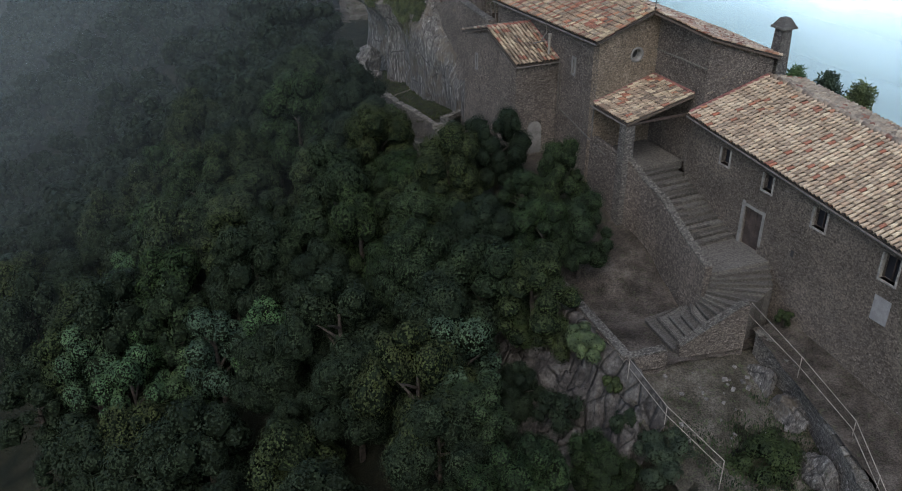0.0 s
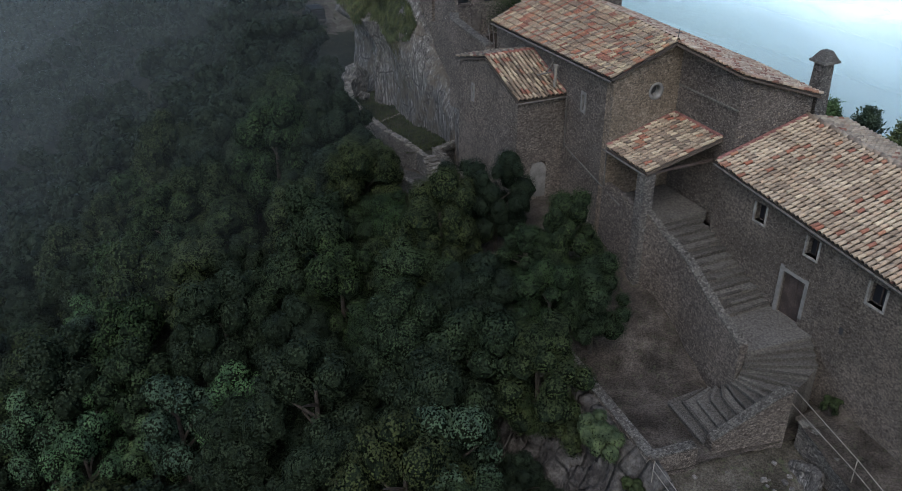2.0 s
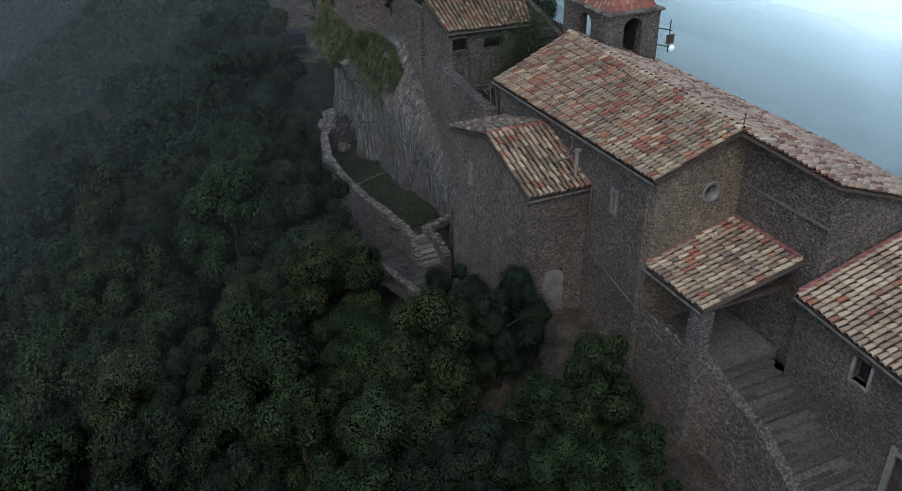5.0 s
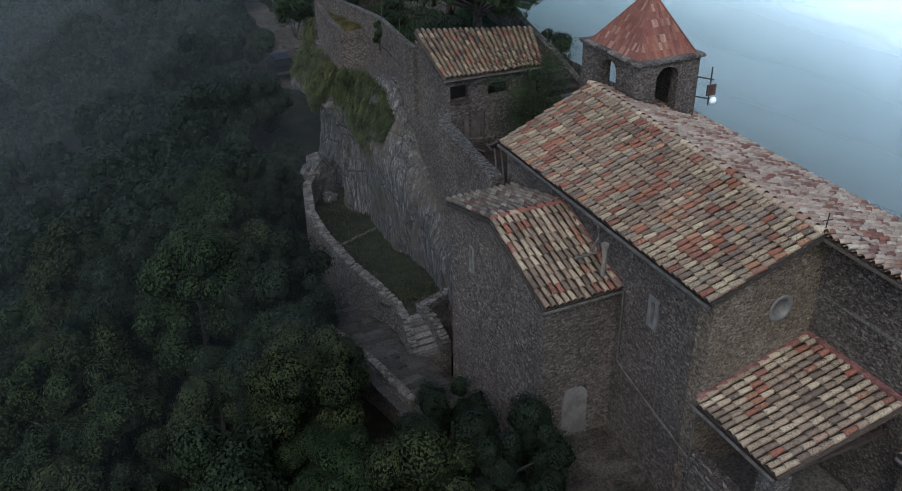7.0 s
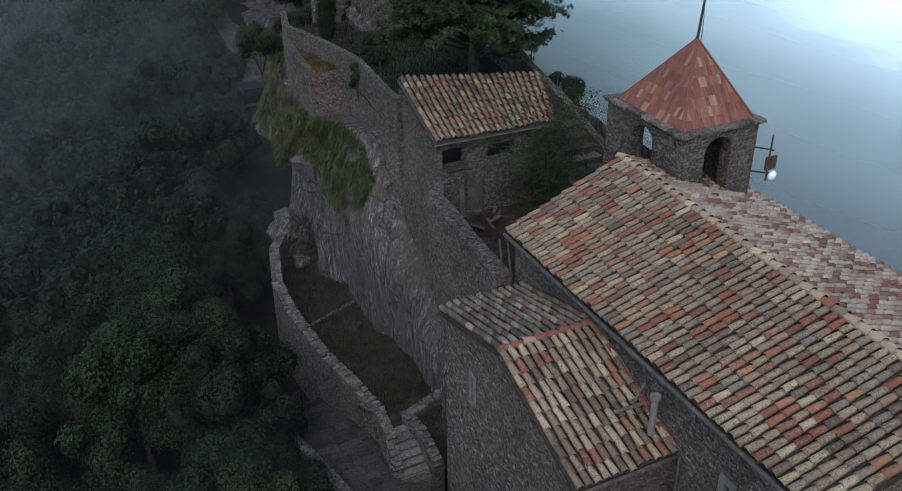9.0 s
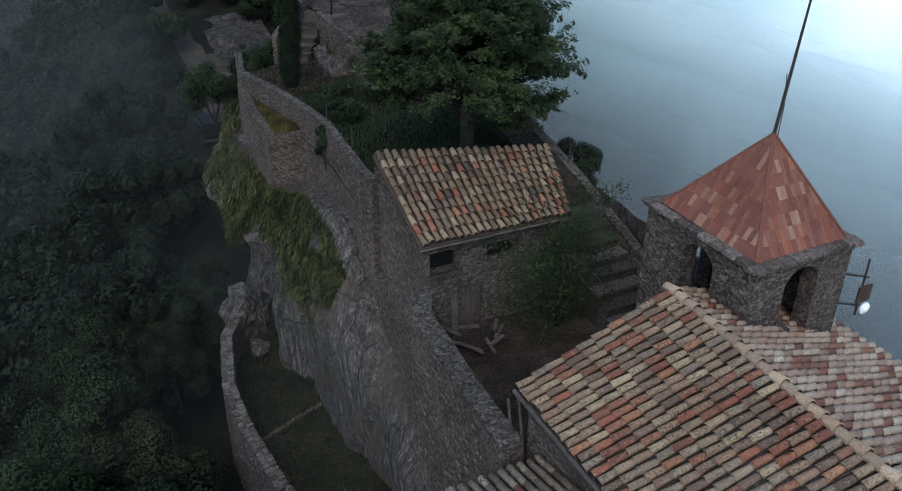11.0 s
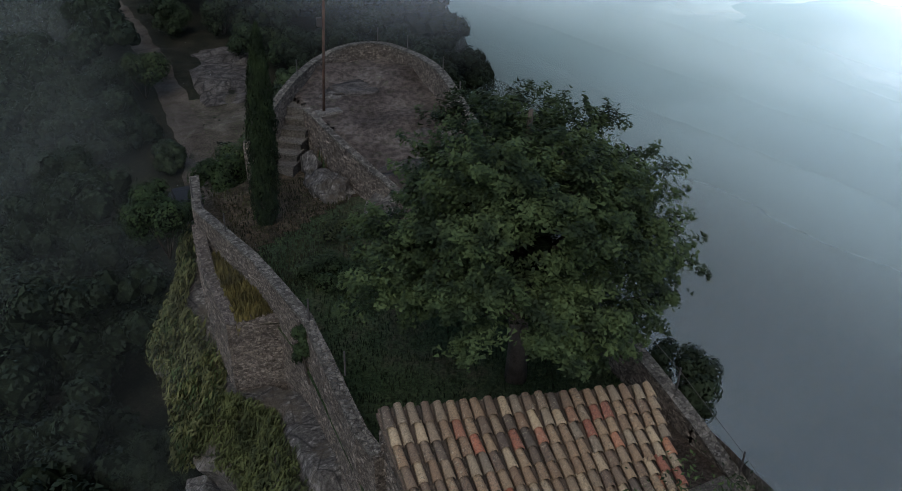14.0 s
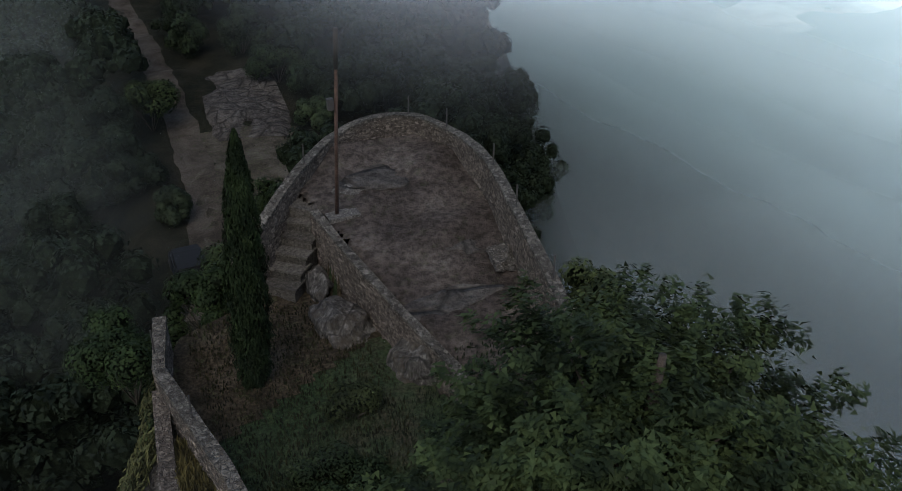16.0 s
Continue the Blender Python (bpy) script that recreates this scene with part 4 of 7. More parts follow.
g.tube([(-0.16, 0.05, 6.36), (-0.16, -3.35, 6.34)], 0.05, 8)
g.ob("gutter", zinc, porch)
g = Geo()
g.box((-0.1, -3.35, -1.6), (0.5, -2.75, 6.25))
post = g.ob("pillar", rubble_grey, porch, "square rubble pillar carrying the porch corner")
f = Geo()
for o, u, nn in (((-0.1, -3.35, -1.6), (1, 0, 0), (0, -1, 0)), ((-0.1, -3.35, -1.6), (0, 1, 0), (-1, 0, 0))):
    stones(f, o, u, 0.6, 7.8, nn, 0.28, 0.04)
f.ob("stonework", stone_grey, porch, kind="stuff")
g = Geo()
g.wall((-0.02, 0.0), (-0.02, -3.0), -1.6, 4.5, 0.5, z1b=4.35)
g.ob("wall", rubble, porch, "low masonry parapet under the porch")
f = Geo()
stones(f, (-0.02, -3.0, -1.6), (0, 1, 0), 3.0, 6.1, (-1, 0, 0), 0.28, 0.035)
f.ob("stonework", stone, porch, kind="stuff")

# ---- side building against the chapel ----
annex = thing("annex", (-1.2, 8.4, -2.0), "tall narrow rubble annex with a two-slope tile roof", "annex")
AX, AN, AY0, AY1, AZ, AR, ARY = -2.45, -2.13, 4.55, 12.15, 7.72, 8.95, 8.4
au = Vector((AN - AX, AY1 - AY0, 0)).normalized()
an = Vector((-au.y, au.x, 0))
ax = lambda y: AX + (AN - AX) * (y - AY0) / (AY1 - AY0)  # noqa: E731
wall_parts(annex, rubble, "brown rubble wall of the annex", [
    (((ax(AY1 - 0.5), AY1 - 0.5), (ax(AY0 + 0.5), AY0 + 0.5), -3.5, AZ - 0.05, 0.55), dict(holes=[(AY1 - 0.5 - 10.25, AY1 - 0.5 - 10.05, 5.95, 6.85)])),
    (((AX, AY0), (0.4, AY0), -3.5, AZ - 0.05, 0.5), dict(holes=[(0.95, 1.85, 2.0, 4.05)])),
    (((0.8, AY1), (AN, AY1), -3.5, AZ - 0.05, 0.5), {}),
])
g = Geo()
g.add([(ax(AY0), AY0, AZ - 0.05), (ax(ARY), ARY, AR - 0.05), (ax(AY1), AY1, AZ - 0.05), (ax(AY0) + 0.55, AY0, AZ - 0.05), (ax(ARY) + 0.55, ARY, AR - 0.05), (ax(AY1) + 0.55, AY1, AZ - 0.05)], [(0, 1, 2), (5, 4, 3), (0, 3, 4, 1), (1, 4, 5, 2)])
g.ob("gable", rubble, annex)
f = Geo()
stones(f, (AX, AY0, -3.5), au, AY1 - AY0, 12.5, an, 0.24, 0.045, holes=[(5.35, 5.85, 9.25, 10.55)], top=lambda s: AZ + 3.4 + (AR - AZ) * (1 - abs(s - (ARY - AY0)) / 3.9), owner=annex, share=0.16, meshes=BROWN)
stones(f, (AX, AY0, -3.5), (1, 0, 0), 2.6, 11.1, (0, -1, 0), 0.27, 0.02, holes=[(0.7, 2.05, 5.2, 8.2)], sparse=0.55)
f.ob("stonework", stone, annex, kind="stuff")
tiled_roof(annex, ((AX - 0.12, AY0 - 0.15, AZ), (0.38, AY0 - 0.15, AZ), (0.6, ARY, AR), (ax(ARY) - 0.14, ARY, AR)), tile_lichen, 300, lap=0.4)
tiled_roof(annex, ((0.8, AY1 + 0.2, AZ + 0.12), (AN - 0.14, AY1 + 0.2, AZ + 0.12), (ax(ARY) - 0.14, ARY, AR), (0.6, ARY, AR)), tile_lichen, 300, lap=0.4)
ridge_tiles(annex, (ax(ARY) - 0.12, ARY, AR + 0.02), (0.55, ARY, AR + 0.02), tile_flat, 0.36, 1.2)
mortar_line(annex, [(0.3, AY0 - 0.1, AZ + 0.12), (0.52, ARY, AR + 0.12), (0.7, AY1, AZ + 0.2)], 0.1, flashing)
g = Geo()
g.tube([(AX - 0.15, AY0 - 0.18, AZ - 0.12), (0.35, AY0 - 0.18, AZ - 0.12)], 0.055, 8)
g.ob("gutter", zinc, annex)
g = Geo()
g.tube([(-0.05, 4.95, 8.0), (-0.05, 4.95, 9.1)], 0.085, 10)
g.tube([(-0.05, 4.95, 9.1), (-0.05, 4.95, 9.2)], 0.13, 10)
g.ob("flue_pipe", pale_metal, annex, "pale metal flue pipe on the roof")
g = Geo()
g.tube([(-0.1, 5.3, 8.72), (-0.85, 5.45, 8.6)], 0.05, 8)
g.ob("downpipe", zinc, annex)
# blocked arch in the south wall
g = Geo()
arch = [(-1.55, 2.0), (-0.55, 2.0)] + [(-1.05 + 0.5 * math.cos(a), 3.55 + 0.5 * math.sin(a)) for a in np.linspace(0, math.pi, 9)]
g.add([(x, AY0 - 0.02, z) for x, z in arch] + [(x, AY0 + 0.2, z) for x, z in arch], [tuple(range(len(arch)))] + [(k, k + len(arch), (k + 1) % len(arch) + len(arch), (k + 1) % len(arch)) for k in range(len(arch))])
g.ob("blocked_arch", grey_render, annex, "blocked arched doorway in grey plaster")
g = Geo()
for y0, y1, z0, z1 in ((9.96, 10.06, 5.86, 6.94), (10.24, 10.34, 5.86, 6.94), (10.06, 10.24, 6.85, 6.94), (10.06, 10.24, 5.86, 5.95)):
    g.box((ax(10.15) - 0.05, y0, z0), (ax(10.15) + 0.15, y1, z1))
w = g.ob("slit_window", grey_render, annex, "narrow slit window in a pale frame")
Geo().box((ax(10.15) + 0.25, 10.0, 5.85), (ax(10.15) + 0.3, 10.3, 6.95)).ob("pane", glass_dark, w)

# ---- lower house with the long roof ----
HN, HS = -4.35, -27.0
house = thing("house", (6.0, -15.0, -2.0), "long low stone house with a pale clay-tile roof", "house")
eave = lambda y: 6.82 + (y - HN) * 0.078  # noqa: E731
hx = lambda y: 3.34 + (y - HN) * 0.02  # noqa: E731
WINS = [(-7.35, 0.62, 5.1, 5.95), (-10.5, 0.62, 4.95, 5.8), (-13.95, 0.75, 4.55, 5.5), (-18.0, 0.8, 4.0, 5.2)]
g = Geo()
L = HN - HS
d = Vector((hx(HS) - hx(HN), HS - HN, 0)).normalized()
full = (Vector((hx(HS), HS)) - Vector((hx(HN), HN))).length
holes = [(HN - y - w / 2, HN - y + w / 2, z0, z1) for y, w, z0, z1 in WINS]
DOOR = (-10.55, -9.3, 1.55, 3.65)
holes.append((HN - DOOR[1], HN - DOOR[0], DOOR[2], DOOR[3]))
SH = (-18.5, -17.65, 2.0, 3.2)
wall_parts(house, rubble_house, "weathered grey-brown rendered wall over rough stone", [
    (((hx(HN), HN), (hx(HS), HS), -3.5, eave(HN) - 0.15, 0.6), dict(holes=sorted(holes), z1b=eave(HS) - 0.15)),
    (((hx(HS) + 0.6, HS), (8.4, HS), -4.0, 4.9, 0.6), {}),
    (((9.0, HS), (9.0, HN - 0.1), -8.0, 5.0, 0.6), {}),
])
f = Geo()
nn = Vector((d.y, -d.x, 0))
zlo = -3.5
stones(f, (hx(HN), HN, zlo), d, full, 10.5, nn, 0.25, 0.03, holes=[(a - 0.18, b + 0.18, c - zlo - 0.2, e - zlo + 0.2) for a, b, c, e in holes], top=lambda s: 6.3 - 0.2 * s + 1.6 * noise.noise(Vector((s * 0.35, 2.0, 0.5))), sparse=0.12, owner=house, share=0.16, meshes=BROWN)
f.ob("stonework", stone, house, kind="stuff")
hu = Vector((hx(HS) - hx(HN), HS - HN, eave(HS) - eave(HN)))
hs = Vector((5.25, 0, 1.38))
ho = Vector((hx(HN) - 0.32, HN, eave(HN)))
tiled_roof(house, (ho, ho + hu, ho + hu + hs, ho + hs), tile_pink, 300, near=lambda i, j: i * 0.4 + j)
hs2 = Vector((-2.6, 0, 0.6))
ho = Vector((hx(HN) - 0.32 + 5.25 + 2.6, HN, eave(HN) + 0.78))
tiled_roof(house, (ho, ho + hu, ho + hu + hs2, ho + hs2), tile_pink, 60)
ridge_tiles(house, (hx(HN) + 4.95, HN, eave(HN) + 1.4), (hx(HS) + 4.95, HS, eave(HS) + 1.4), tile_pink, 0.37, 1.4)
mortar_line(house, [(hx(HN) - 0.2, HN - 0.05, eave(HN) + 0.16), (hx(HN) + 4.9, HN - 0.05, eave(HN) + 1.5)], 0.1, flashing)
g = Geo()
g.tube([(hx(HN) - 0.38, HN, eave(HN) - 0.08), (hx(HS) - 0.38, HS, eave(HS) - 0.08)], 0.055, 8)
g.ob("gutter", zinc, house)
for y, w, z0, z1 in WINS:
    g = Geo()
    x = hx(y)
    b = 0.1
    for y0, y1, a0, a1 in ((y - w / 2 - b, y - w / 2, z0 - b, z1), (y + w / 2, y + w / 2 + b, z0 - b, z1), (y - w / 2, y + w / 2, z0 - b, z0)):
        g.box((x - 0.05, y0, a0), (x + 0.2, y1, a1))
    wn_ob = g.ob("window", plaster, house, "small window in a pale stone surround")
    Geo().box((x + 0.3, y - w / 2 - 0.02, z0 - 0.02), (x + 0.34, y + w / 2 + 0.02, z1 + 0.02)).ob("pane", glass_dark, wn_ob)
    Geo().box((x + 0.24, y - 0.03, z0), (x + 0.29, y + 0.03, z1)).ob("mullion", wood, wn_ob)
g = Geo()
x = hx(-10)
for k in range(5):
    y0 = DOOR[0] + k * 0.25
    g.box((x + 0.16 + 0.008 * (k % 2), y0 + 0.006, DOOR[2]), (x + 0.22, y0 + 0.244, DOOR[3]))
dr = g.ob("door", wood, house, "closed dark plank door")
Geo().box((x + 0.12, DOOR[0] + 0.1, 2.55), (x + 0.16, DOOR[0] + 0.16, 2.7)).ob("handle", iron, dr)
g = Geo()
for y0, y1, z0, z1 in ((DOOR[1], DOOR[1] + 0.2, DOOR[2] - 0.2, DOOR[3] + 0.25), (DOOR[0] - 0.18, DOOR[0], DOOR[2] + 0.4, DOOR[3] + 0.2), (DOOR[0], DOOR[1], DOOR[3], DOOR[3] + 0.16)):
    g.box((x - 0.035, y0, z0), (x + 0.15, y1, z1))
g.ob("door_surround", grey_render, house, "pale stone door surround")
# Block over the wall, not a recess; the hole's shade is its colour.
Geo().box((hx(-12.6) - 0.012, -12.9, 2.5), (hx(-12.6) + 0.1, -12.7, 2.82)).ob("beam_hole", dark_void, house, "small dark block standing for the unlit hole of a beam")
Geo().box((hx(SH[0]) - 0.02, SH[0], SH[2]), (hx(SH[0]) + 0.06, SH[1], SH[3])).ob("shutter", shutter, house, "pale board closing a small opening")
# chimneys
g = Geo()
g.hexa([(8.85, -4.2, 6.5), (9.75, -4.2, 6.5), (9.75, -3.4, 6.5), (8.85, -3.4, 6.5), (8.98, -4.1, 10.6), (9.62, -4.1, 10.6), (9.62, -3.5, 10.6), (8.98, -3.5, 10.6)])
ch = g.ob("chimney", rubble_grey, house, "tall tapering masonry chimney with a stone cap")
g = Geo()
g.box((8.8, -4.3, 10.6), (9.8, -3.3, 10.72))
g.hexa([(8.85, -4.25, 10.72), (9.75, -4.25, 10.72), (9.75, -3.35, 10.72), (8.85, -3.35, 10.72), (9.1, -4.0, 11.15), (9.5, -4.0, 11.15), (9.5, -3.6, 11.15), (9.1, -3.6, 11.15)])
g.ob("cap", stone_grey, ch)
g = Geo()
g.box((6.0, -16.9, 6.0), (6.9, -16.0, 8.15))
g.box((5.85, -17.05, 8.15), (7.05, -15.85, 8.28))
g.ob("chimney", rubble_grey, house, "stout square chimney on the slope")

# ---- bell tower ----
BX0, BX1, BY0, BY1, BZ = 5.28, 8.32, 11.2, 14.95, 12.4
bell = thing("bell_tower", ((BX0 + BX1) / 2, (BY0 + BY1) / 2, 7.0), "small stone bell tower with an orange pyramid roof", "bell tower")
g, f = Geo(), Geo()
T = 0.45


def arch_fill(g, a, b, zs, r, thick, inward):
    """The masonry between a round arch and the square head of its opening."""
    a, b, inward = Vector(a), Vector(b), Vector(inward) * thick
    mid, u = (a + b) / 2, (b - a) / 2
    n = 8
    for side in (-1, 1):
        pts = [mid + u * side * math.cos(t) + Vector((0, 0, zs + r * math.sin(t))) for t in np.linspace(0, math.pi / 2, n)]
        for p, q in zip(pts, pts[1:]):
            top_p, top_q = Vector((p.x, p.y, zs + r + 0.01)), Vector((q.x, q.y, zs + r + 0.01))
            g.hexa([p, q, q + inward, p + inward, top_p, top_q, top_q + inward, top_p + inward])


for (p0, p1, inward, width) in (((BX0, BY1), (BX0, BY0), (1, 0, 0), BY1 - BY0), ((BX0, BY0), (BX1, BY0), (0, 1, 0), BX1 - BX0), ((BX1, BY0), (BX1, BY1), (-1, 0, 0), BY1 - BY0), ((BX1, BY1), (BX0, BY1), (0, -1, 0), BX1 - BX0)):
    c = width * (0.5 if p0[0] != p1[0] else 0.52)
    ow = 0.52
    d = Vector((p1[0] - p0[0], p1[1] - p0[1], 0)).normalized()
    trim = T if p0[0] == p1[0] else 0.0
    g = Geo()
    g.wall((p0[0] + d.x * trim, p0[1] + d.y * trim), (p1[0] - d.x * trim, p1[1] - d.y * trim), 6.5, BZ, T, holes=[] if p0[0] == BX1 == p1[0] else [(c - ow - trim, c + ow - trim, 9.0, 12.2)])
    a = Vector((*p0, 0)) + d * (c - ow)
    b = Vector((*p0, 0)) + d * (c + ow)
    if not p0[0] == BX1 == p1[0]:
        arch_fill(g, a, b, 11.74, 0.45, T, inward)
    stones(f, (*p0, 8.5), d, width, BZ - 8.5 - 0.05, -Vector(inward), 0.26, 0.045, holes=[(c - ow - 0.02, c + ow + 0.02, 0.5, 3.25), (c - ow + 0.1, c + ow - 0.1, 3.2, 3.72)], owner=bell, share=0.25, meshes=BROWN)
    g.ob("wall", rubble, bell, "grey-brown rubble wall with an arched bell opening")
f.ob("stonework", stone, bell, kind="stuff")
cx, cy = (BX0 + BX1) / 2, (BY0 + BY1) / 2
Geo().box((BX0 + T, BY0 + T, 8.8), (BX1 - T, BY1 - T, 8.92)).ob("floor", wood, bell)
g = Geo()
g.box((BX0 - 0.08, BY0 - 0.12, BZ), (BX1 + 0.12, BY1 + 0.1, BZ + 0.07))
g.ob("cornice", rubble_grey, bell, "projecting cornice of rough slabs")
for a, b in (((BX0, BY0), (BX1, BY0)), ((BX1, BY0), (BX1, BY1)), ((BX1, BY1), (BX0, BY1)), ((BX0, BY1), (BX0, BY0))):
    for p, d in line_points([(*a, BZ + 0.1), (*b, BZ + 0.1)], 0.42):
        nrm = Vector((d.y, -d.x, 0))
        piece("cornice_stone", rng.choice(BROWN), basis(p - nrm * 0.03, d * 0.42, nrm * 0.3, Vector((0, 0, 0.1 * rng.uniform(0.8, 1.2)))), bell)
apex = Vector((6.95, 12.96, 14.8))
base_z = BZ + 0.12
corner = [Vector((BX0 + 0.18, BY0 + 0.2, base_z)), Vector((BX1 - 0.12, BY0 + 0.16, base_z)), Vector((BX1 - 0.12, BY1 - 0.2, base_z)), Vector((BX0 + 0.24, BY1 - 0.2, base_z))]
g = Geo()
g.add(corner + [apex], [(0, 1, 4), (1, 2, 4), (2, 3, 4), (3, 0, 4), (3, 2, 1, 0)])
pyramid = g.ob("roof", tile_flat, bell, "steep pyramid roof of flat orange tiles")
flat = shared_mesh("flat_tile", [(-0.5, 0, 0), (0.5, 0, 0), (0.5, 1, -0.4), (-0.5, 1, -0.4), (-0.5, 0, 1), (0.5, 0, 1), (0.5, 1, 0.3), (-0.5, 1, 0.3)], [(4, 5, 6, 7), (0, 1, 5, 4), (1, 2, 6, 5), (3, 0, 4, 7)], tile_flat)
for k in range(4):
    a, b = corner[k], corner[(k + 1) % 4]
    u = (b - a).normalized()
    foot = a + u * (apex - a).dot(u)
    s = apex - foot
    slope_len = s.length
    s.normalize()
    nrm = u.cross(s)
    rows = 9
    for j in range(rows):
        h = slope_len * j / rows
        left = (foot - a).length * (1 - h / slope_len)
        right = (b - foot).length * (1 - h / slope_len)
        tw = 0.135
        cnt = max(1, round((left + right) / tw))
        w = (left + right) / cnt
        for i in range(cnt):
            if k in (1, 2) and (i + j) % 2:
                continue
            x = -left + w * (i + 0.5)
            wide = w * (0.96 if k in (0, 3) else 1.9)
            shrink = 1 - (j + 0.75) / rows
            lo = max(x - wide / 2, -(foot - a).length * shrink)
            hi = min(x + wide / 2, (b - foot).length * shrink)
            if hi - lo < 0.03:
                continue
            x, wide = (lo + hi) / 2, hi - lo
            p = foot + u * x + s * h + nrm * 0.004
            piece("flat_tile", flat, basis(p, u * wide, s * slope_len / rows * 1.04, nrm * 0.013 * rng.uniform(0.6, 1.4)), pyramid)
for c in corner:
    mortar_line(bell, [c + Vector((0, 0, 0.02)), apex], 0.05, tile_flat, 0.025)
g = Geo()
g.tube([apex - Vector((0, 0, 0.1)), apex + Vector((0.05, -0.26, 3.75))], [0.045, 0.022], 8)
g.ob("lightning_rod", iron, bell, "tall thin dark rod at the roof's peak")
g = Geo()
g.tube([apex + Vector((0.25, 0.1, -0.35)), apex + Vector((0.2, 0.05, 0.6)), apex + Vector((0.02, 0, 1.4))], 0.012, 5)
g.tube([apex + Vector((0, 0, 0.35)), apex + Vector((0.22, 0.06, 0.35))], 0.012, 5)
g.ob("cable", iron, bell)
# aerial bracket on the corner
g = Geo()
g.tube([(BX1 - 0.1, BY0 + 0.2, 11.55), (BX1 + 0.75, BY0 - 0.1, 11.35)], 0.03, 6)
g.tube([(BX1 - 0.1, BY0 + 0.1, 10.75), (BX1 + 0.7, BY0 - 0.1, 10.55)], 0.03, 6)
g.tube([(BX1 + 0.6, BY0 - 0.1, 10.3), (BX1 + 0.6, BY0 - 0.1, 11.9)], 0.03, 6)
ant = g.ob("aerial_bracket", iron, bell, "dark iron bracket with aerials")
g = Geo()
g.box((BX1 + 0.38, BY0 - 0.22, 10.75), (BX1 + 0.82, BY0 - 0.16, 11.2))
g.ob("panel_aerial", rust, ant)
g = Geo()
n = 12
g.add([(BX1 + 0.75, BY0 - 0.3, 10.5)] + [(BX1 + 0.75 + 0.16 * math.cos(k * math.tau / n), BY0 - 0.24, 10.5 + 0.16 * math.sin(k * math.tau / n)) for k in range(n)] + [(BX1 + 0.75 + 0.17 * math.cos(k * math.tau / n), BY0 - 0.18, 10.5 + 0.17 * math.sin(k * math.tau / n)) for k in range(n)], [(0, 1 + (k + 1) % n, 1 + k) for k in range(n)] + [(1 + k, 1 + (k + 1) % n, 1 + n + (k + 1) % n, 1 + n + k) for k in range(n)] + [tuple(range(1 + n, 1 + 2 * n))])
g.ob("dish", white_dish, ant, "small white dish aerial", smooth=True)
for y in (11.9, 12.6):
    g = Geo()
    g.tube([(6.2 + y * 0.1 - 1.2, BY0 - 0.02, 10.9), (6.2 + y * 0.1 - 1.0, BY0 - 0.25, 10.7)], 0.025, 6)
    g.ob("iron_bar", iron, bell)


# ---- stair, landing and yard walls ----
def stair_step(g, line_a, line_b, z, bottom):
    """A step between two front lines in plan."""
    a, b = list(line_a), list(line_b)
    loop = a + b[::-1]
    n = len(loop)
    g.add([(x, y, bottom) for x, y in loop] + [(x, y, z) for x, y in loop], [tuple(range(n - 1, -1, -1)), tuple(range(n, 2 * n))] + [(k, (k + 1) % n, n + (k + 1) % n, n + k) for k in range(n)])


stair = thing("outdoor_stair", (1.8, -6.0, -1.5), "worn stone stair turning down from the porch to the yard", "stair")
g = Geo()
g.box((0.3, -3.4, 3.2), (3.9, 0.0, 3.7))
g.ob("porch_floor", step_stone, stair)
left = lambda y: lerp(y, [-11.2, -8.7, -6.2, -4.3, -3.2], [0.0, 0.3, 0.95, 0.95, 0.6])  # noqa: E731
N1 = 12
for k in range(N1):
    y0 = -3.4 - k * 0.455
    z = 3.53 - k * 0.165
    g = Geo()
    stair_step(g, [(left(y0), y0), (3.32, y0)], [(left(y0 - 0.47), y0 - 0.47), (3.32, y0 - 0.47)], z, z - 0.5)
    g.ob("step", step_stone, stair)
    g = Geo()
    cnt = 3
    for q in range(cnt):
        xa = left(y0 - 0.4) + 0.08 + (3.3 - left(y0 - 0.4)) * q / cnt
        xb = left(y0 - 0.4) + 0.06 + (3.3 - left(y0 - 0.4)) * (q + 1) / cnt - 0.03
        g.obox(((xa + xb) / 2, y0 - 0.42 + rng.uniform(-0.02, 0.02), z + 0.012), ((xb - xa) / 2, 0, 0), (0, 0.075, 0), (0, 0, 0.03))
    g.ob("nosing", step_stone, stair)
g = Geo()
stair_step(g, [(0.2, -8.85), (3.35, -8.85)], [(-0.05, -11.2), (3.3, -11.5)], 1.56, -1.6)
g.ob("landing", step_stone, stair, "paved landing before the door")
KN = 14
KI = lambda k: (lerp(k, [0, 3, 6, 9, 13, 14], [-0.1, -0.15, -0.3, -0.5, -0.8, -0.85]), lerp(k, [0, 3, 6, 9, 13, 14], [-11.1, -11.2, -11.2, -10.9, -9.9, -9.75]))  # noqa: E731
KO = lambda k: (lerp(k, [0, 3, 6, 9, 13, 14], [3.2, 2.6, 0.6, -0.9, -2.55, -2.95]), lerp(k, [0, 3, 6, 9, 13, 14], [-11.5, -12.6, -13.2, -13.0, -12.6, -12.5]))  # noqa: E731


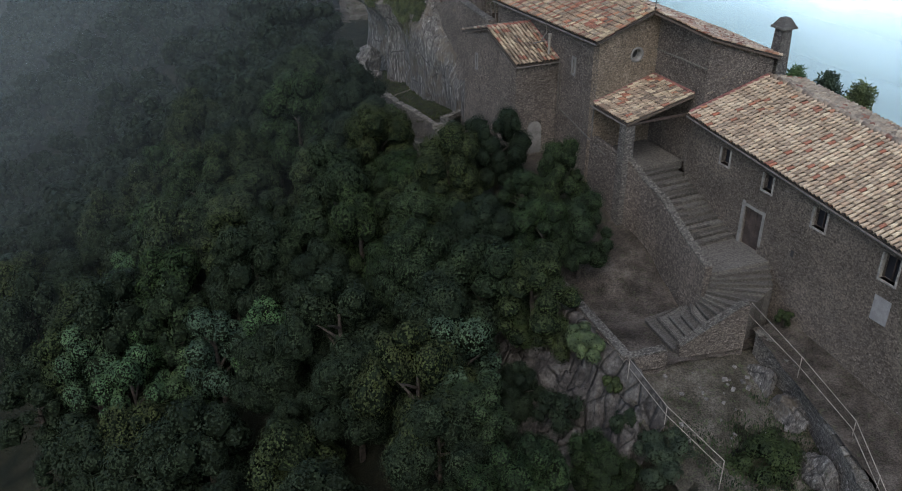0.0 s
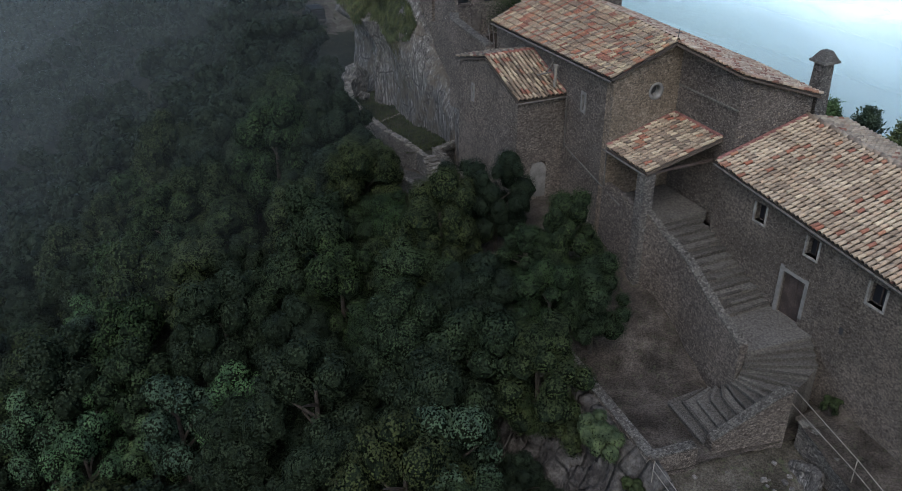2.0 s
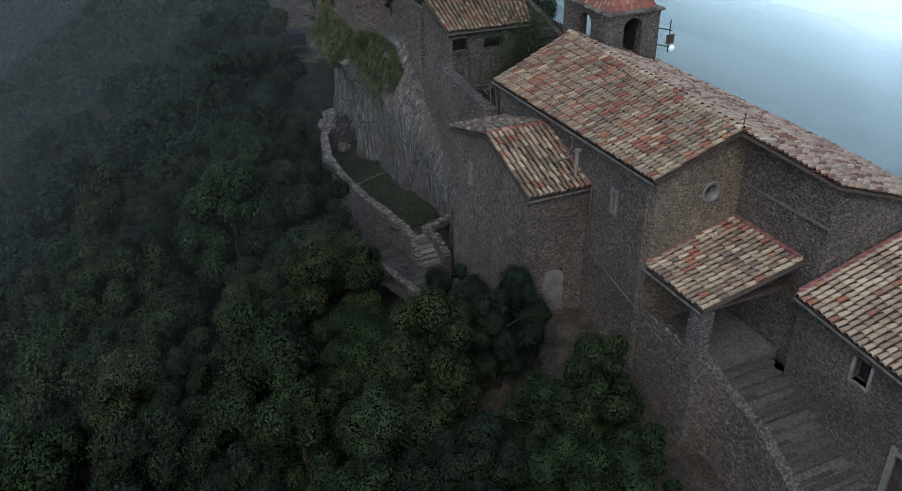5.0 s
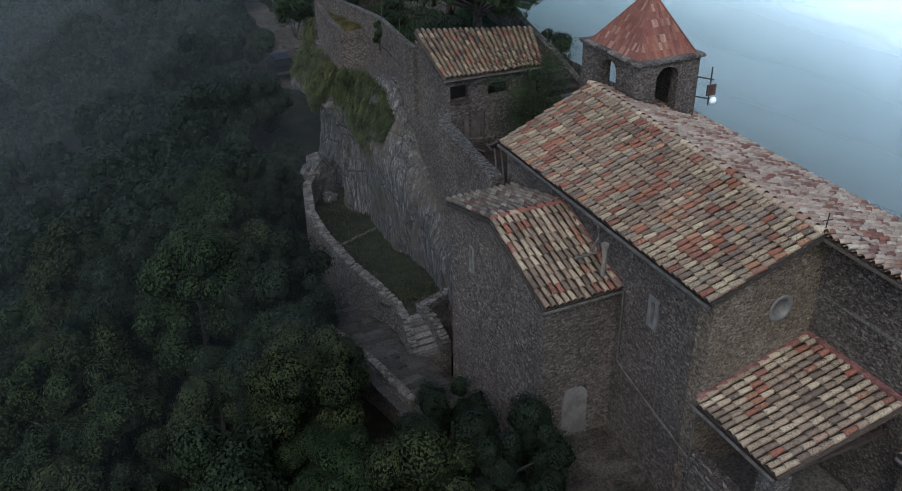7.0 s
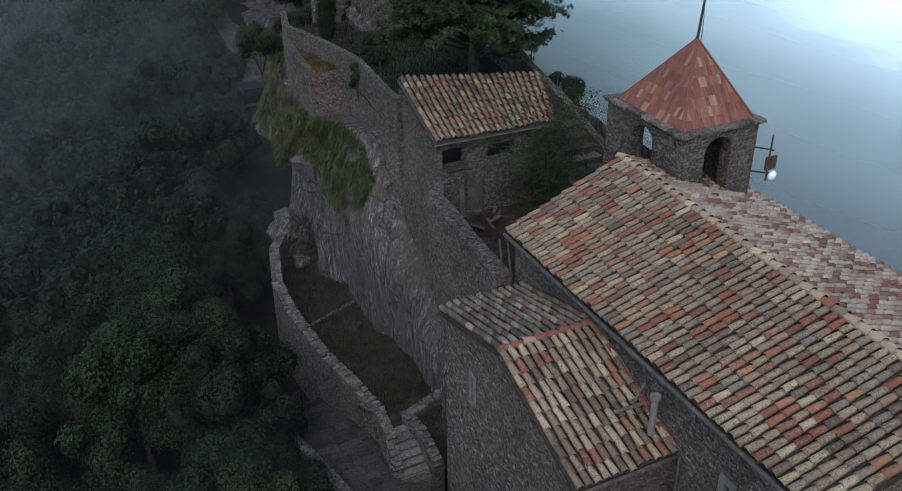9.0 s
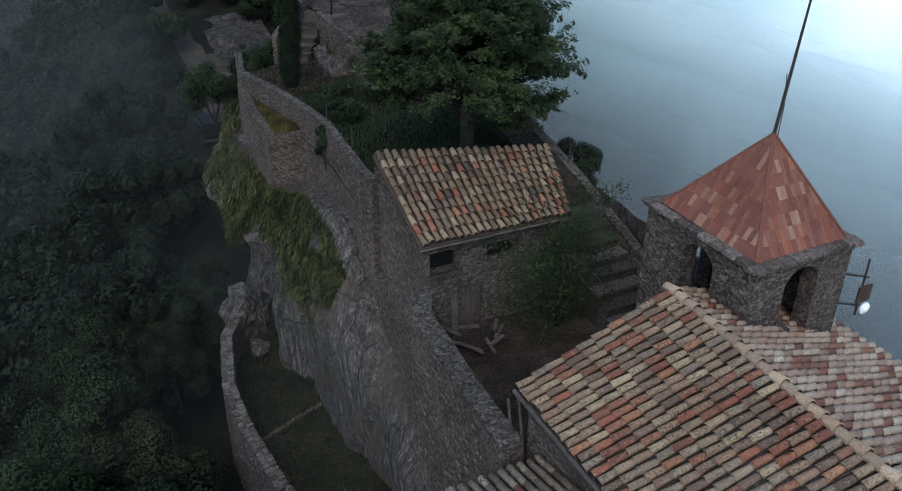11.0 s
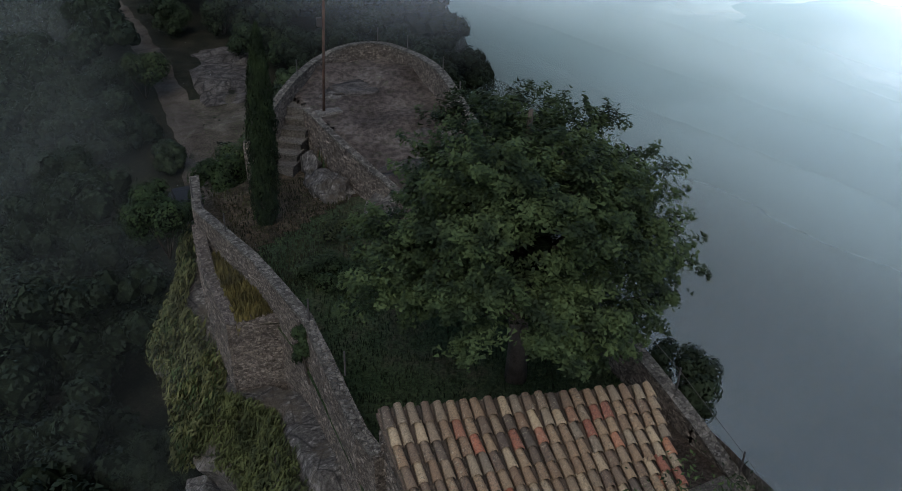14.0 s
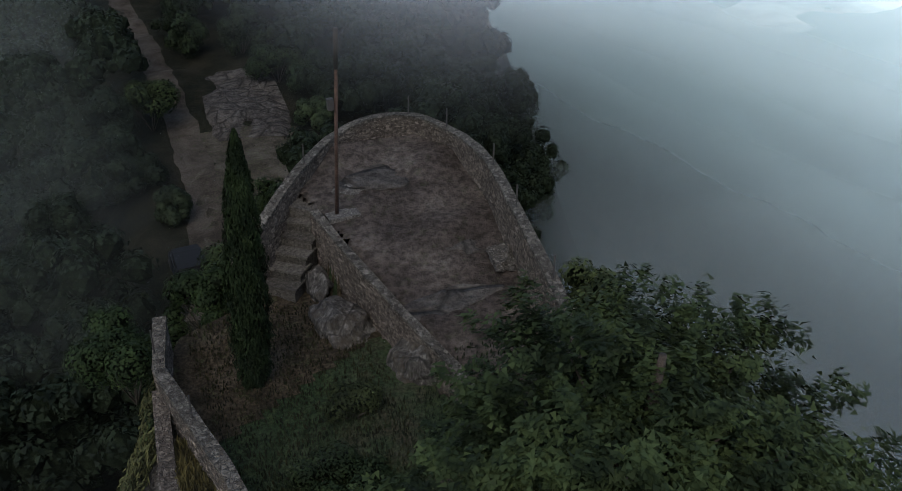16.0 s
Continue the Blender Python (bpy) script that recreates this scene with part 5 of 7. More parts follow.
def fan_line(k):
    i, o = KI(k), KO(k)
    mx, my = (i[0] + o[0]) / 2, (i[1] + o[1]) / 2
    f = max(0.0, (k - 6) / 7)
    bx, by = o[0] + 0.35 * f, lerp(k, [6, 9, 13, 14], [-12.2, -11.3, -10.2, -10.0])
    return [i, (mx + (bx - mx) * f, my + (by - my) * f), o]


for k in range(KN):
    g = Geo()
    z = 1.37 - k * 0.2
    stair_step(g, fan_line(k), fan_line(k + 1), z, -1.75)
    a = fan_line(k + 1)
    for p, q in zip(a, a[1:]):
        p, q = Vector((*p, z + 0.01)), Vector((*q, z + 0.01))
        d = (q - p).normalized()
        g.obox((p + q) / 2, (q - p) / 2 * 0.985, Vector((-d.y, d.x, 0)) * 0.06, Vector((0, 0, 0.028)))
    g.ob("step", step_stone, stair, "wedge-shaped worn stone step")
SW = [(0.45, -3.3, 4.4), (0.72, -4.3, 3.65), (0.66, -6.2, 3.25), (0.12, -8.75, 2.5), (-0.22, -11.05, 1.92)]
parapet("stair_wall", SW, -1.7, 0.4, "rubble wall with a pale flat cap beside the stair", rubble, stone, "cap")
parapet("stair_wall", [(0.25, -13.45, 1.17), (-0.1, -13.32, 1.02), (-2.86, -12.78, -0.72)], -2.6, 0.42, "sloping rubble wall round the lower steps", rubble, stone, "cap")
parapet("yard_wall", [(-5.15, -5.0, -0.35), (-5.47, -7.7, -0.4), (-5.63, -10.35, -0.48), (-5.78, -12.72, -0.55), (-3.9, -12.98, -0.5)], -3.2, 0.42, "low mossy rubble wall round the yard", rubble, stone, "cap")
patch("path_ground", [(0.9, -13.4), (3.5, -13.4), (2.95, -27.0), (-1.6, -27.0)], 30, lambda x, y: -0.6 + 0.13 * (y + 13.4) + 0.12 * noise.noise(Vector((x * 0.9, y * 0.9, 3))), dirt, "earth path sloping down beside the house", "path")
parapet("ledge_wall", [(1.1, -13.8, -0.65), (1.05, -16.5, -1.15), (0.36, -19.0, -1.6), (-0.84, -22.2, -2.1), (-2.0, -25.0, -2.6)], -4.5, 0.5, "broken pale stone ledge along the path", rubble_grey, stone_grey, stone_len=0.6)


def rail(name, lines, posts, mat, label, r=0.022):
    ob = thing(name, lines[0][0], label, "railing")
    for line in lines:
        Geo().tube(line, r, 6).ob("rail", mat, ob, smooth=True)
    for a, b in posts:
        Geo().tube([a, b], r * 1.1, 6).ob("post", mat, ob, smooth=True)
    return ob


rail("handrail", [[(0.45, -13.5, 1.05), (0.55, -16.8, 0.1), (0.3, -20.3, -0.75), (-1.6, -24.5, -1.9)], [(0.42, -13.2, 0.45), (0.5, -16.8, -0.4), (0.28, -20.2, -1.2), (-1.6, -24.5, -2.3)]], [((0.55, -16.8, -1.3), (0.55, -16.8, 0.12)), ((0.3, -20.3, -1.9), (0.3, -20.3, -0.73)), ((-0.7, -22.6, -2.3), (-0.7, -22.6, -1.35))], pale_metal, "pale two-bar handrail on the ledge above the path")
rail("handrail", [[(-6.1, -13.3, -0.3), (-6.0, -16.0, -1.0), (-5.5, -19.2, -1.6)], [(-6.1, -13.3, -0.75), (-6.0, -16.0, -1.45), (-5.5, -19.2, -2.05)]], [((-6.1, -13.3, -2.6), (-6.1, -13.3, -0.28)), ((-6.0, -16.0, -3.4), (-6.0, -16.0, -0.98)), ((-5.5, -19.2, -4.2), (-5.5, -19.2, -1.58))], pale_metal, "pale two-bar handrail at the slope's edge")

# ---- terrace ----
TW = [(-1.6, 33.2, 0.6), (-2.75, 31.4, 0.4), (-3.45, 28.4, 0.28), (-3.5, 26.0, 0.12), (-3.2, 22.4, 0.0), (-2.65, 19.7, -0.1), (-2.37, 17.9, -0.2)]
parapet("terrace_wall", TW, -4.6, 0.5, "curved rubble terrace wall with pale coping stones", rubble_grey, stone_grey)
parapet("terrace_wall", [(-2.37, 17.8, -0.2), (-2.62, 16.2, 0.12), (-2.85, 14.9, -0.45)], -4.6, 0.4, "rubble wall beside the terrace steps", rubble_grey, stone_grey)
parapet("terrace_wall", [(-1.72, 16.6, 0.35), (-1.52, 15.7, 0.25), (-1.5, 14.2, -0.2)], -4.6, 0.4, "short rubble wall beside the terrace steps", rubble_grey, stone_grey)
parapet("terrace_wall", [(-1.75, 16.65, 0.33), (-0.9, 16.9, 0.35), (0.1, 17.2, 0.4)], -3.6, 0.4, "short rubble wall at the terrace's end", rubble_grey, stone_grey)
parapet("terrace_wall", [(-3.2, 26.1, -1.2), (-1.6, 26.6, -1.03), (-0.2, 26.9, -0.85)], -1.6, 0.14, "low stone kerb across the terrace", rubble, stone, coped=False)
tsteps = thing("terrace_steps", (-1.9, 16.6, -3.4), "narrow mossy stone steps to the terrace", "stair")
for k in range(7):
    g = Geo()
    y = 16.5 - k * 0.3
    z = 0.02 - 0.15 * k
    g.box((-2.72 - 0.03 * k, y - 0.34, -2.6), (-1.72, y, z - 0.05))
    g.box((-2.74 - 0.03 * k, y - 0.36, z - 0.05), (-1.72, y - 0.01, z))
    g.ob("step", stone_grey, tsteps)
parapet("path_wall", [(-4.75, 10.5, 0.45), (-5.0, 14.0, -0.1), (-5.35, 16.7, -0.55), (-5.72, 18.9, -0.95), (-6.0, 21.2, -1.5)], -6.5, 0.36, "low rubble wall on the outer side of the paved path", rubble_grey, stone_grey)
gate = thing("metal_gate", (-4.6, 21.9, PATH_Z(21.9)), "low dark iron gate across the paved path", "gate")
for k in range(13):
    x = -5.55 + 0.15 * k
    Geo().tube([(x, 21.75 + 0.04 * k, PATH_Z(22) + 0.05), (x, 21.75 + 0.04 * k, PATH_Z(22) + 1.1)], 0.014, 5).ob("bar", iron, gate)
for h in (0.12, 1.0):
    Geo().tube([(-5.6, 21.74, PATH_Z(22) + h), (-3.7, 22.24, PATH_Z(22) + h)], 0.022, 5).ob("gate_rail", iron, gate)

# slabs of the paved path
paving = thing("paving", (-5.0, 20.0, -3.6), "worn grey flagstones of the sloping path", "paving", kind="structure")
for j in range(24):
    row_x = -5.35 - 0.035 * j
    cuts = sorted([0.0, 1.0] + [rng.uniform(0.15, 0.85) for _ in range(rng.choice((2, 3, 3)))])
    for a, b in zip(cuts, cuts[1:]):
        y = 10.0 + j * 0.5 + rng.uniform(-0.05, 0.05)
        x = row_x + 2.75 * (a + b) / 2
        w = 2.75 * (b - a)
        if w < 0.2:
            continue
        piece("flagstone", rng.choice(FLAGS), basis(Vector((x, y, PATH_Z(y) + 0.05 + rng.uniform(-0.015, 0.035))), Vector((w * 0.97, rng.uniform(-0.06, 0.06), rng.uniform(-0.02, 0.02))), Vector((rng.uniform(-0.1, 0.1), 0.47 * rng.uniform(0.86, 1.04), -0.1)), Vector((0, 0, 0.1))), paving)

# ---- the ridge's rock ----
OUT = [(0.25, 12.8), (0.3, 17.5), (0.75, 20.0), (0.75, 24.0), (0.85, 28.6), (-0.25, 30.1), (-0.3, 33.0), (-0.1, 35.5), (0.6, 37.9), (2.9, 38.6), (4.6, 40.1), (6.6, 42.2), (8.0, 42.6), (9.2, 42.1), (10.1, 40.7), (10.6, 39.0), (9.9, 37.2), (9.35, 34.2), (9.15, 32.6), (8.9, 28.0), (8.4, 24.0), (8.35, 15.0), (8.9, 12.5)]


def outline(step):
    pts = line_points([(*p, 0) for p in OUT], step)
    out = []
    for i, (p, d) in enumerate(pts):
        a, b = pts[max(i - 3, 0)][0], pts[min(i + 3, len(pts) - 1)][0]
        t = (b - a).normalized()
        out.append((p, Vector((-t.y, t.x, 0))))
    return out


def west_profile(y, z):
    """How far the west rock stands out from its line: a bulge under a sloping ledge, hollow below where the cave is."""
    ys = [13, 18, 21, 22.5, 25.5, 28.8, 31, 33, 36, 38]
    zb = lerp(y, ys, [1.5, 2.0, 3.0, 3.6, 5.2, 5.9, 5.7, 5.4, 5.3, 5.2])
    heights = [-14, -8, -4.5, zb - 5.6, zb - 2.4, zb - 0.6, zb, ROCK_TOP(y), ROCK_TOP(y) + 2]
    outs = [
        6.0,
        lerp(y, ys, [2.2, 2.2, 2.2, 2.2, 2.2, 2.4, 2.6, 2.6, 2.8, 3.0]),
        lerp(y, ys, [0.9, 0.9, 0.9, 0.9, 0.9, 1.0, 0.9, 0.4, 0.6, 1.4]),
        lerp(y, ys, [0.6, 0.5, 0.3, 0.3, 0.6, 0.5, 0.0, -1.5, -1.2, 0.6]),
        lerp(y, ys, [0.4, 0.4, 0.3, 0.34, 0.9, 0.7, -0.2, -1.6, -1.3, 0.5]),
        lerp(y, ys, [0.5, 0.5, 0.45, 0.45, 1.2, 1.2, 1.1, 0.9, 0.9, 1.0]),
        lerp(y, ys, [0.5, 0.5, 0.45, 0.5, 1.3, 1.35, 1.5, 1.6, 1.5, 1.2]),
        lerp(y, ys, [0.1, 0.1, 0.1, 0.1, 0.4, 0.45, 0.35, 0.3, 0.3, 0.3]),
        -0.6,
    ]
    return lerp(z, heights, outs)


def ROCK_TOP(y):
    return lerp(y, [12.5, 19, 21, 22.5, 24, 25.5, 28.8, 31, 36, 38.5], [2.4, 2.8, 3.9, 4.8, 6.6, 8.0, 7.5, 7.0, 7.8, 8.4])


def rock_offset(p, z):
    if p.x < 4 and p.y < 38.8:
        q = Vector((p.x * 0.35 + p.y * 0.28, p.y * 0.3, z * 0.22))
        r = noise.hetero_terrain(q, 0.9, 2.1, 5, 0.6) - 0.6
        # smooth leaning slabs with open clefts between them
        cleft = p.y - 22.0 + 0.57 * (z - 1.8) - 0.12 * noise.noise(Vector((0, 3, z * 1.7)))
        lower = p.y - 17.3 + 0.1 * z
        south = max(0.0, min(1.0, (29.0 - p.y) / 3.0)) * max(0.0, min(1.0, (ROCK_TOP(p.y) - z) / 0.8))
        slab = lerp(cleft, [-0.5, -0.08, 0.42], [0.02, -0.06, 0.34]) + lerp(lower, [-0.4, 0.0, 0.4], [-0.1, -0.4, 0.0])
        flute = 0.07 * noise.noise(Vector((p.y * 3.1 + 0.5 * z, z * 0.35, 1))) + 0.035 * noise.noise(Vector((p.y * 7.3 + z, z * 0.8, 4)))
        rough = 0.16 * r * (1.0 if p.y < 30 else 2.4) + flute
        return west_profile(p.y, z) + south * slab + rough
    base = lerp(z, [-14, -9, -5, -1.5, 1.5, 4.5, 7.0, 10.0], [7.5, 4.6, 2.2, 0.5, 0.35, 0.5, 0.12, -0.1])
    amp = lerp(z, [-14, 4.5, 8.5, 10], [1.1, 0.9, 0.15, 0.05])
    q = Vector((p.x * 0.35 + p.y * 0.28, p.y * 0.3, z * 0.22))
    r = noise.hetero_terrain(q, 0.9, 2.1, 5, 0.6) - 0.6
    ridge = abs(noise.noise(Vector((p.y * 0.55 + z * 0.25, p.x * 0.5, z * 0.12)))) - 0.25
    return base + amp * (0.55 * r + 0.9 * ridge)


g = Geo()
pts = outline(0.17)
zs = list(np.arange(9.6, -9.1, -0.24))
for p, nrm in pts:
    for z in zs:
        q = p + nrm * rock_offset(p, z)
        if p.x < 4 and p.y < 38.8:
            z = min(z, ROCK_TOP(p.y) + 0.3)
        g.v.append((q.x, q.y, z + 0.12 * noise.noise(Vector((q.x, q.y, z)))))
m = len(zs)
g.f = [(i * m + k, i * m + k + 1, (i + 1) * m + k + 1, (i + 1) * m + k) for i in range(len(pts) - 1) for k in range(m - 1)]
tagged(g.ob("rock_cliff", rock), "grey streaked limestone cliff under the walls", "cliff", kind="structure")

# ---- upper garden and lookout ----
WEST = lambda y: lerp(y, [23.4, 28.3, 31.6, 35.5, 37.7, 38.5, 39.7, 42.0], [0.9, 1.1, 0.8, 0.1, 0.8, 2.6, 4.2, 6.4])  # noqa: E731
EAST = lambda y: lerp(y, [23.4, 32.6, 37.3, 39.0, 40.6, 42.0], [8.3, 8.9, 9.65, 9.85, 9.75, 9.2])  # noqa: E731


def garden_z(x, y):
    low = 9.35 + 0.035 * (y - 28)
    if y > 30:
        div = lerp(y, [30, 33, 39.2, 42], [7.4, 6.35, 5.0, 4.4])
        high = lerp(y, [30, 33, 36, 39, 42], [9.6, 10.3, 10.85, 11.45, 12.0]) + 0.06 * max(0, x - 7)
        w = min(1.0, max(0.0, (x - div + 0.05) / 0.12))
        low = low + (high - low) * w
        low += 0.35 * max(0.0, noise.noise(Vector((x * 0.5, y * 0.6, 5)))) * w
    return low + 0.1 * noise.noise(Vector((x * 0.7, y * 0.7, 1))) + 0.04 * noise.noise(Vector((x * 3, y * 3, 1)))


def garden_sheet(name, y0, y1, mat, label, keep, lift=0.0):
    g, n = Geo(), 60
    ys = np.arange(y0, y1 + 0.01, 0.25)
    for y in ys:
        for i in range(n + 1):
            x = WEST(y) + (EAST(y) - WEST(y)) * i / n
            g.v.append((x, y, garden_z(x, y) + lift))
    for j in range(len(ys) - 1):
        for i in range(n):
            c = g.v[j * (n + 1) + i]
            if keep(c[0], c[1]):
                a = j * (n + 1) + i
                g.f.append((a, a + 1, a + n + 2, a + n + 1))
    return tagged(g.ob(name, mat, smooth=True), label, "ground", kind="structure")


DIV = lambda y: lerp(y, [30, 33, 39.2, 42], [7.4, 6.35, 5.0, 4.4])  # noqa: E731
garden_sheet("garden_ground", 23.4, 40.0, lawn, "patchy shaded lawn of the upper garden", lambda x, y: y < 31 or x < DIV(y) - 0.3)
garden_sheet("garden_bank", 32.0, 40.0, bank_earth, "brown bank strewn with dry leaves at the garden's end", lambda x, y: x < DIV(y) - 0.3 and y > 34 + 0.5 * (x - 2), 0.03)
garden_sheet("lookout_ground", 30.0, 42.0, lookout_earth, "bare reddish earth of the lookout", lambda x, y: y >= 31 and x >= DIV(y) - 0.1)
parapet("garden_wall", [(1.16, 23.3, 10.5), (1.06, 24.0, 10.57), (1.3, 28.2, 10.75), (0.98, 31.6, 10.65), (0.2, 35.5, 10.6), (0.5, 37.1, 10.9)], 3.6, 0.26, "old garden wall of brown rubble with a pale speckled cap", rubble, stone, "cap")
LOOKOUT = [(2.6, 38.5, 11.1), (3.4, 39.0, 11.65), (4.7, 40.35, 12.2), (6.5, 42.25, 12.4), (8.0, 42.6, 12.65), (9.2, 42.05, 12.68), (9.75, 40.8, 12.6), (9.9, 39.6, 12.62), (9.8, 38.0, 12.6), (9.45, 36.2, 12.45), (9.1, 34.2, 12.15), (8.85, 32.6, 11.8)]


def rounded(pts, n=4):
    """A smooth line through the points."""
    p = [Vector(q) for q in pts]
    p = [p[0] * 2 - p[1], *p, p[-1] * 2 - p[-2]]
    out = []
    for a, b, c, d in zip(p, p[1:], p[2:], p[3:]):
        for k in range(n):
            t = k / n
            out.append(0.5 * (2 * b + (c - a) * t + (2 * a - 5 * b + 4 * c - d) * t * t + (3 * b - a - 3 * c + d) * t**3))
    return [tuple(q) for q in out] + [tuple(p[-2])]


parapet("lookout_wall", rounded(LOOKOUT), 6.0, 0.25, "curved parapet of grey rubble round the lookout", rubble, stone, "cap", depth=3.0)
parapet("garden_parapet", [(8.85, 32.6, 11.8), (8.6, 28.0, 10.95), (8.1, 24.6, 10.5), (8.1, 21.7, 9.82), (8.1, 19.6, 9.1), (8.1, 15.1, 7.75)], 6.0, 0.3, "thin grey parapet along the garden's outer edge", rubble, stone, "cap", depth=3.0)
parapet("divide_wall", [(5.0, 39.2, 11.72), (5.35, 37.4, 11.3), (5.85, 35.0, 10.85), (6.35, 33.0, 10.45), (6.7, 31.6, 10.0)], 9.0, 0.2, "low crumbling stone wall holding up the lookout", rubble, stone, "cap")
parapet("bastion_wall", [(1.2, 30.05, 9.78), (-0.12, 30.42, 9.7), (-0.12, 33.0, 9.85), (0.12, 35.4, 10.1)], 5.4, 0.35, "small pointed bastion of grey rubble under the garden wall", rubble, stone, coped=False)
patch("bastion_ground", [(-0.1, 30.3), (1.15, 29.8), (0.85, 32.5), (0.25, 35.2)], 10, bumpy(9.55, 0.1), dry_grass, "dry grass filling the bastion", "ground")
lsteps = thing("lookout_steps", (4.3, 39.3, 9.8), "broad stone steps up to the lookout", "stair")
for k in range(6):
    g = Geo()
    z = 10.1 + 0.29 * k
    c = Vector((3.68 + 0.26 * k, 38.72 + 0.27 * k, 0))
    g.obox(c + Vector((0.08, 0.08, z - 0.75)), (0.48, -0.46, 0), (0.26, 0.27, 0), (0, 0, 0.68))
    g.obox(c + Vector((0, 0, z - 0.035)), (0.52, -0.5, 0), (0.2, 0.21, 0), (0, 0, 0.035))
    g.ob("step", step_stone, lsteps)
Geo().obox((5.15, 40.15, 11.25), (0.42, 0.42, 0), (0.36, -0.36, 0), (0, 0, 0.32)).ob("landing", step_stone, lsteps)
pole = thing("flagpole", (5.6, 39.1, 11.5), "tall thin rusty steel pole on the lookout", "pole")
Geo().tube([(5.6, 39.1, 11.4), (5.78, 39.05, 14.1), (5.95, 39.0, 16.6)], [0.055, 0.05, 0.04], 8).ob("mast", rust, pole, smooth=True)
Geo().box((5.58, 38.95, 14.55), (5.74, 39.1, 14.85)).ob("junction_box", iron, pole)
Geo().tube([(5.88, 39.02, 15.6), (5.95, 39.0, 16.62)], 0.07, 8).ob("sleeve", iron, pole, smooth=True)
Geo().box((5.3, 38.8, 11.3), (6.2, 39.5, 11.52)).ob("footing", stone_grey, pole, "flat stone footing")


def boulder(name, at, size, seed, mat, label, squash=0.6):
    bm = bmesh.new()
    bmesh.ops.create_icosphere(bm, subdivisions=4, radius=1.0)
    off = Vector((seed * 3.1, seed * 1.7, 0))
    pr = random.Random(seed * 7 + 1)
    planes = [(Vector((pr.gauss(0, 1), pr.gauss(0, 1), pr.gauss(0.2, 0.8))).normalized(), pr.uniform(0.5, 0.9)) for _ in range(22)]
    for v in bm.verts:
        d = v.co.normalized()
        r = min([1.05] + [h / d.dot(n) for n, h in planes if d.dot(n) > 0.05]) + 0.12 * noise.fractal(d * 2.4 + off, 0.8, 2.1, 5)
        v.co = Vector((d.x * r * size[0], d.y * r * size[1], d.z * r * size[2]))
    me = bpy.data.meshes.new(name)
    bm.to_mesh(me)
    bm.free()
    me.materials.append(mat)
    ob = new(name, me)
    ob.location = at
    return tagged(ob, label, "rock")


boulder("boulder", (4.75, 36.6, 9.55), (1.15, 1.4, 1.15), 1, rock, "big pale boulder below the lookout wall")
boulder("boulder", (4.75, 38.35, 9.9), (0.5, 0.8, 0.7), 2, rock, "pale boulder beside the lookout steps")
boulder("boulder", (7.6, 35.3, 10.6), (1.8, 0.9, 0.3), 3, slab_rock, "low rock breaking through the lookout ground")
boulder("boulder", (8.3, 36.9, 10.92), (1.5, 1.0, 0.3), 4, slab_rock, "low rock against the lookout parapet")
boulder("boulder", (7.4, 40.6, 11.62), (1.9, 1.2, 0.28), 5, slab_rock, "rock ledge breaking through the lookout ground")
boulder("boulder", (6.4, 40.2, 11.58), (0.8, 0.45, 0.2), 8, stone_grey, "flat pale rock near the pole")
boulder("boulder", (9.0, 35.8, 11.0), (0.6, 0.7, 0.45), 9, stone_grey, "pale rock against the lookout parapet")
boulder("boulder", (5.9, 34.4, 9.6), (0.9, 1.1, 0.9), 21, rock, "broad boulder under the lookout wall")
boulder("boulder", (-1.3, 31.6, -0.8), (0.6, 0.7, 0.5), 6, rock, "pale boulder on the terrace")
boulder("boulder", (-1.3, 33.6, 0.0), (1.6, 1.6, 1.5), 7, rock, "broken rock at the terrace's end")
for i, (x, y, s) in enumerate(((0.4, -15.0, 1.0), (0.0, -17.2, 1.1), (-0.9, -20.0, 1.2), (-1.9, -22.4, 1.2))):
    boulder("outcrop", (x, y, ground_z(x, y) + 0.1), (s * 0.8, s * 1.3, s * 1.1), 10 + i, rock, "grey limestone outcrop on the slope")


def crag_z(x, y):
    """Broken rock falling steeply from the yard wall's foot, in tilted blocks."""
    d = max(0.0, -6.0 - 0.06 * (y + 12) - x)
    u, v = x * 0.55 + 0.35 * y, y * 0.42 - 0.3 * x
    block_h = noise.cell(Vector((math.floor(u * 1.3 + 0.4 * noise.noise(Vector((x, y, 1)))), math.floor(v * 1.6), 3.0)))
    fine_h = noise.cell(Vector((math.floor(u * 3.1), math.floor(v * 3.7), 7.0)))
    return -0.7 - 1.25 * min(d, 4.5) - 2.0 * max(0.0, d - 4.5) - 0.2 * max(0.0, -12.5 - y) + 0.9 * (block_h - 0.5) * min(1.0, d) + 0.3 * (fine_h - 0.5) * min(1.0, d) + 0.35 * noise.fractal(Vector((x * 0.7, y * 0.7, 2)), 0.8, 2.1, 4)


patch("rock_crag", [(-12.0, -17.0), (-5.75, -16.0), (-5.3, -3.5), (-11.0, -3.0)], 84, crag_z, slab_rock, "fractured grey limestone crag below the yard wall", "rock")
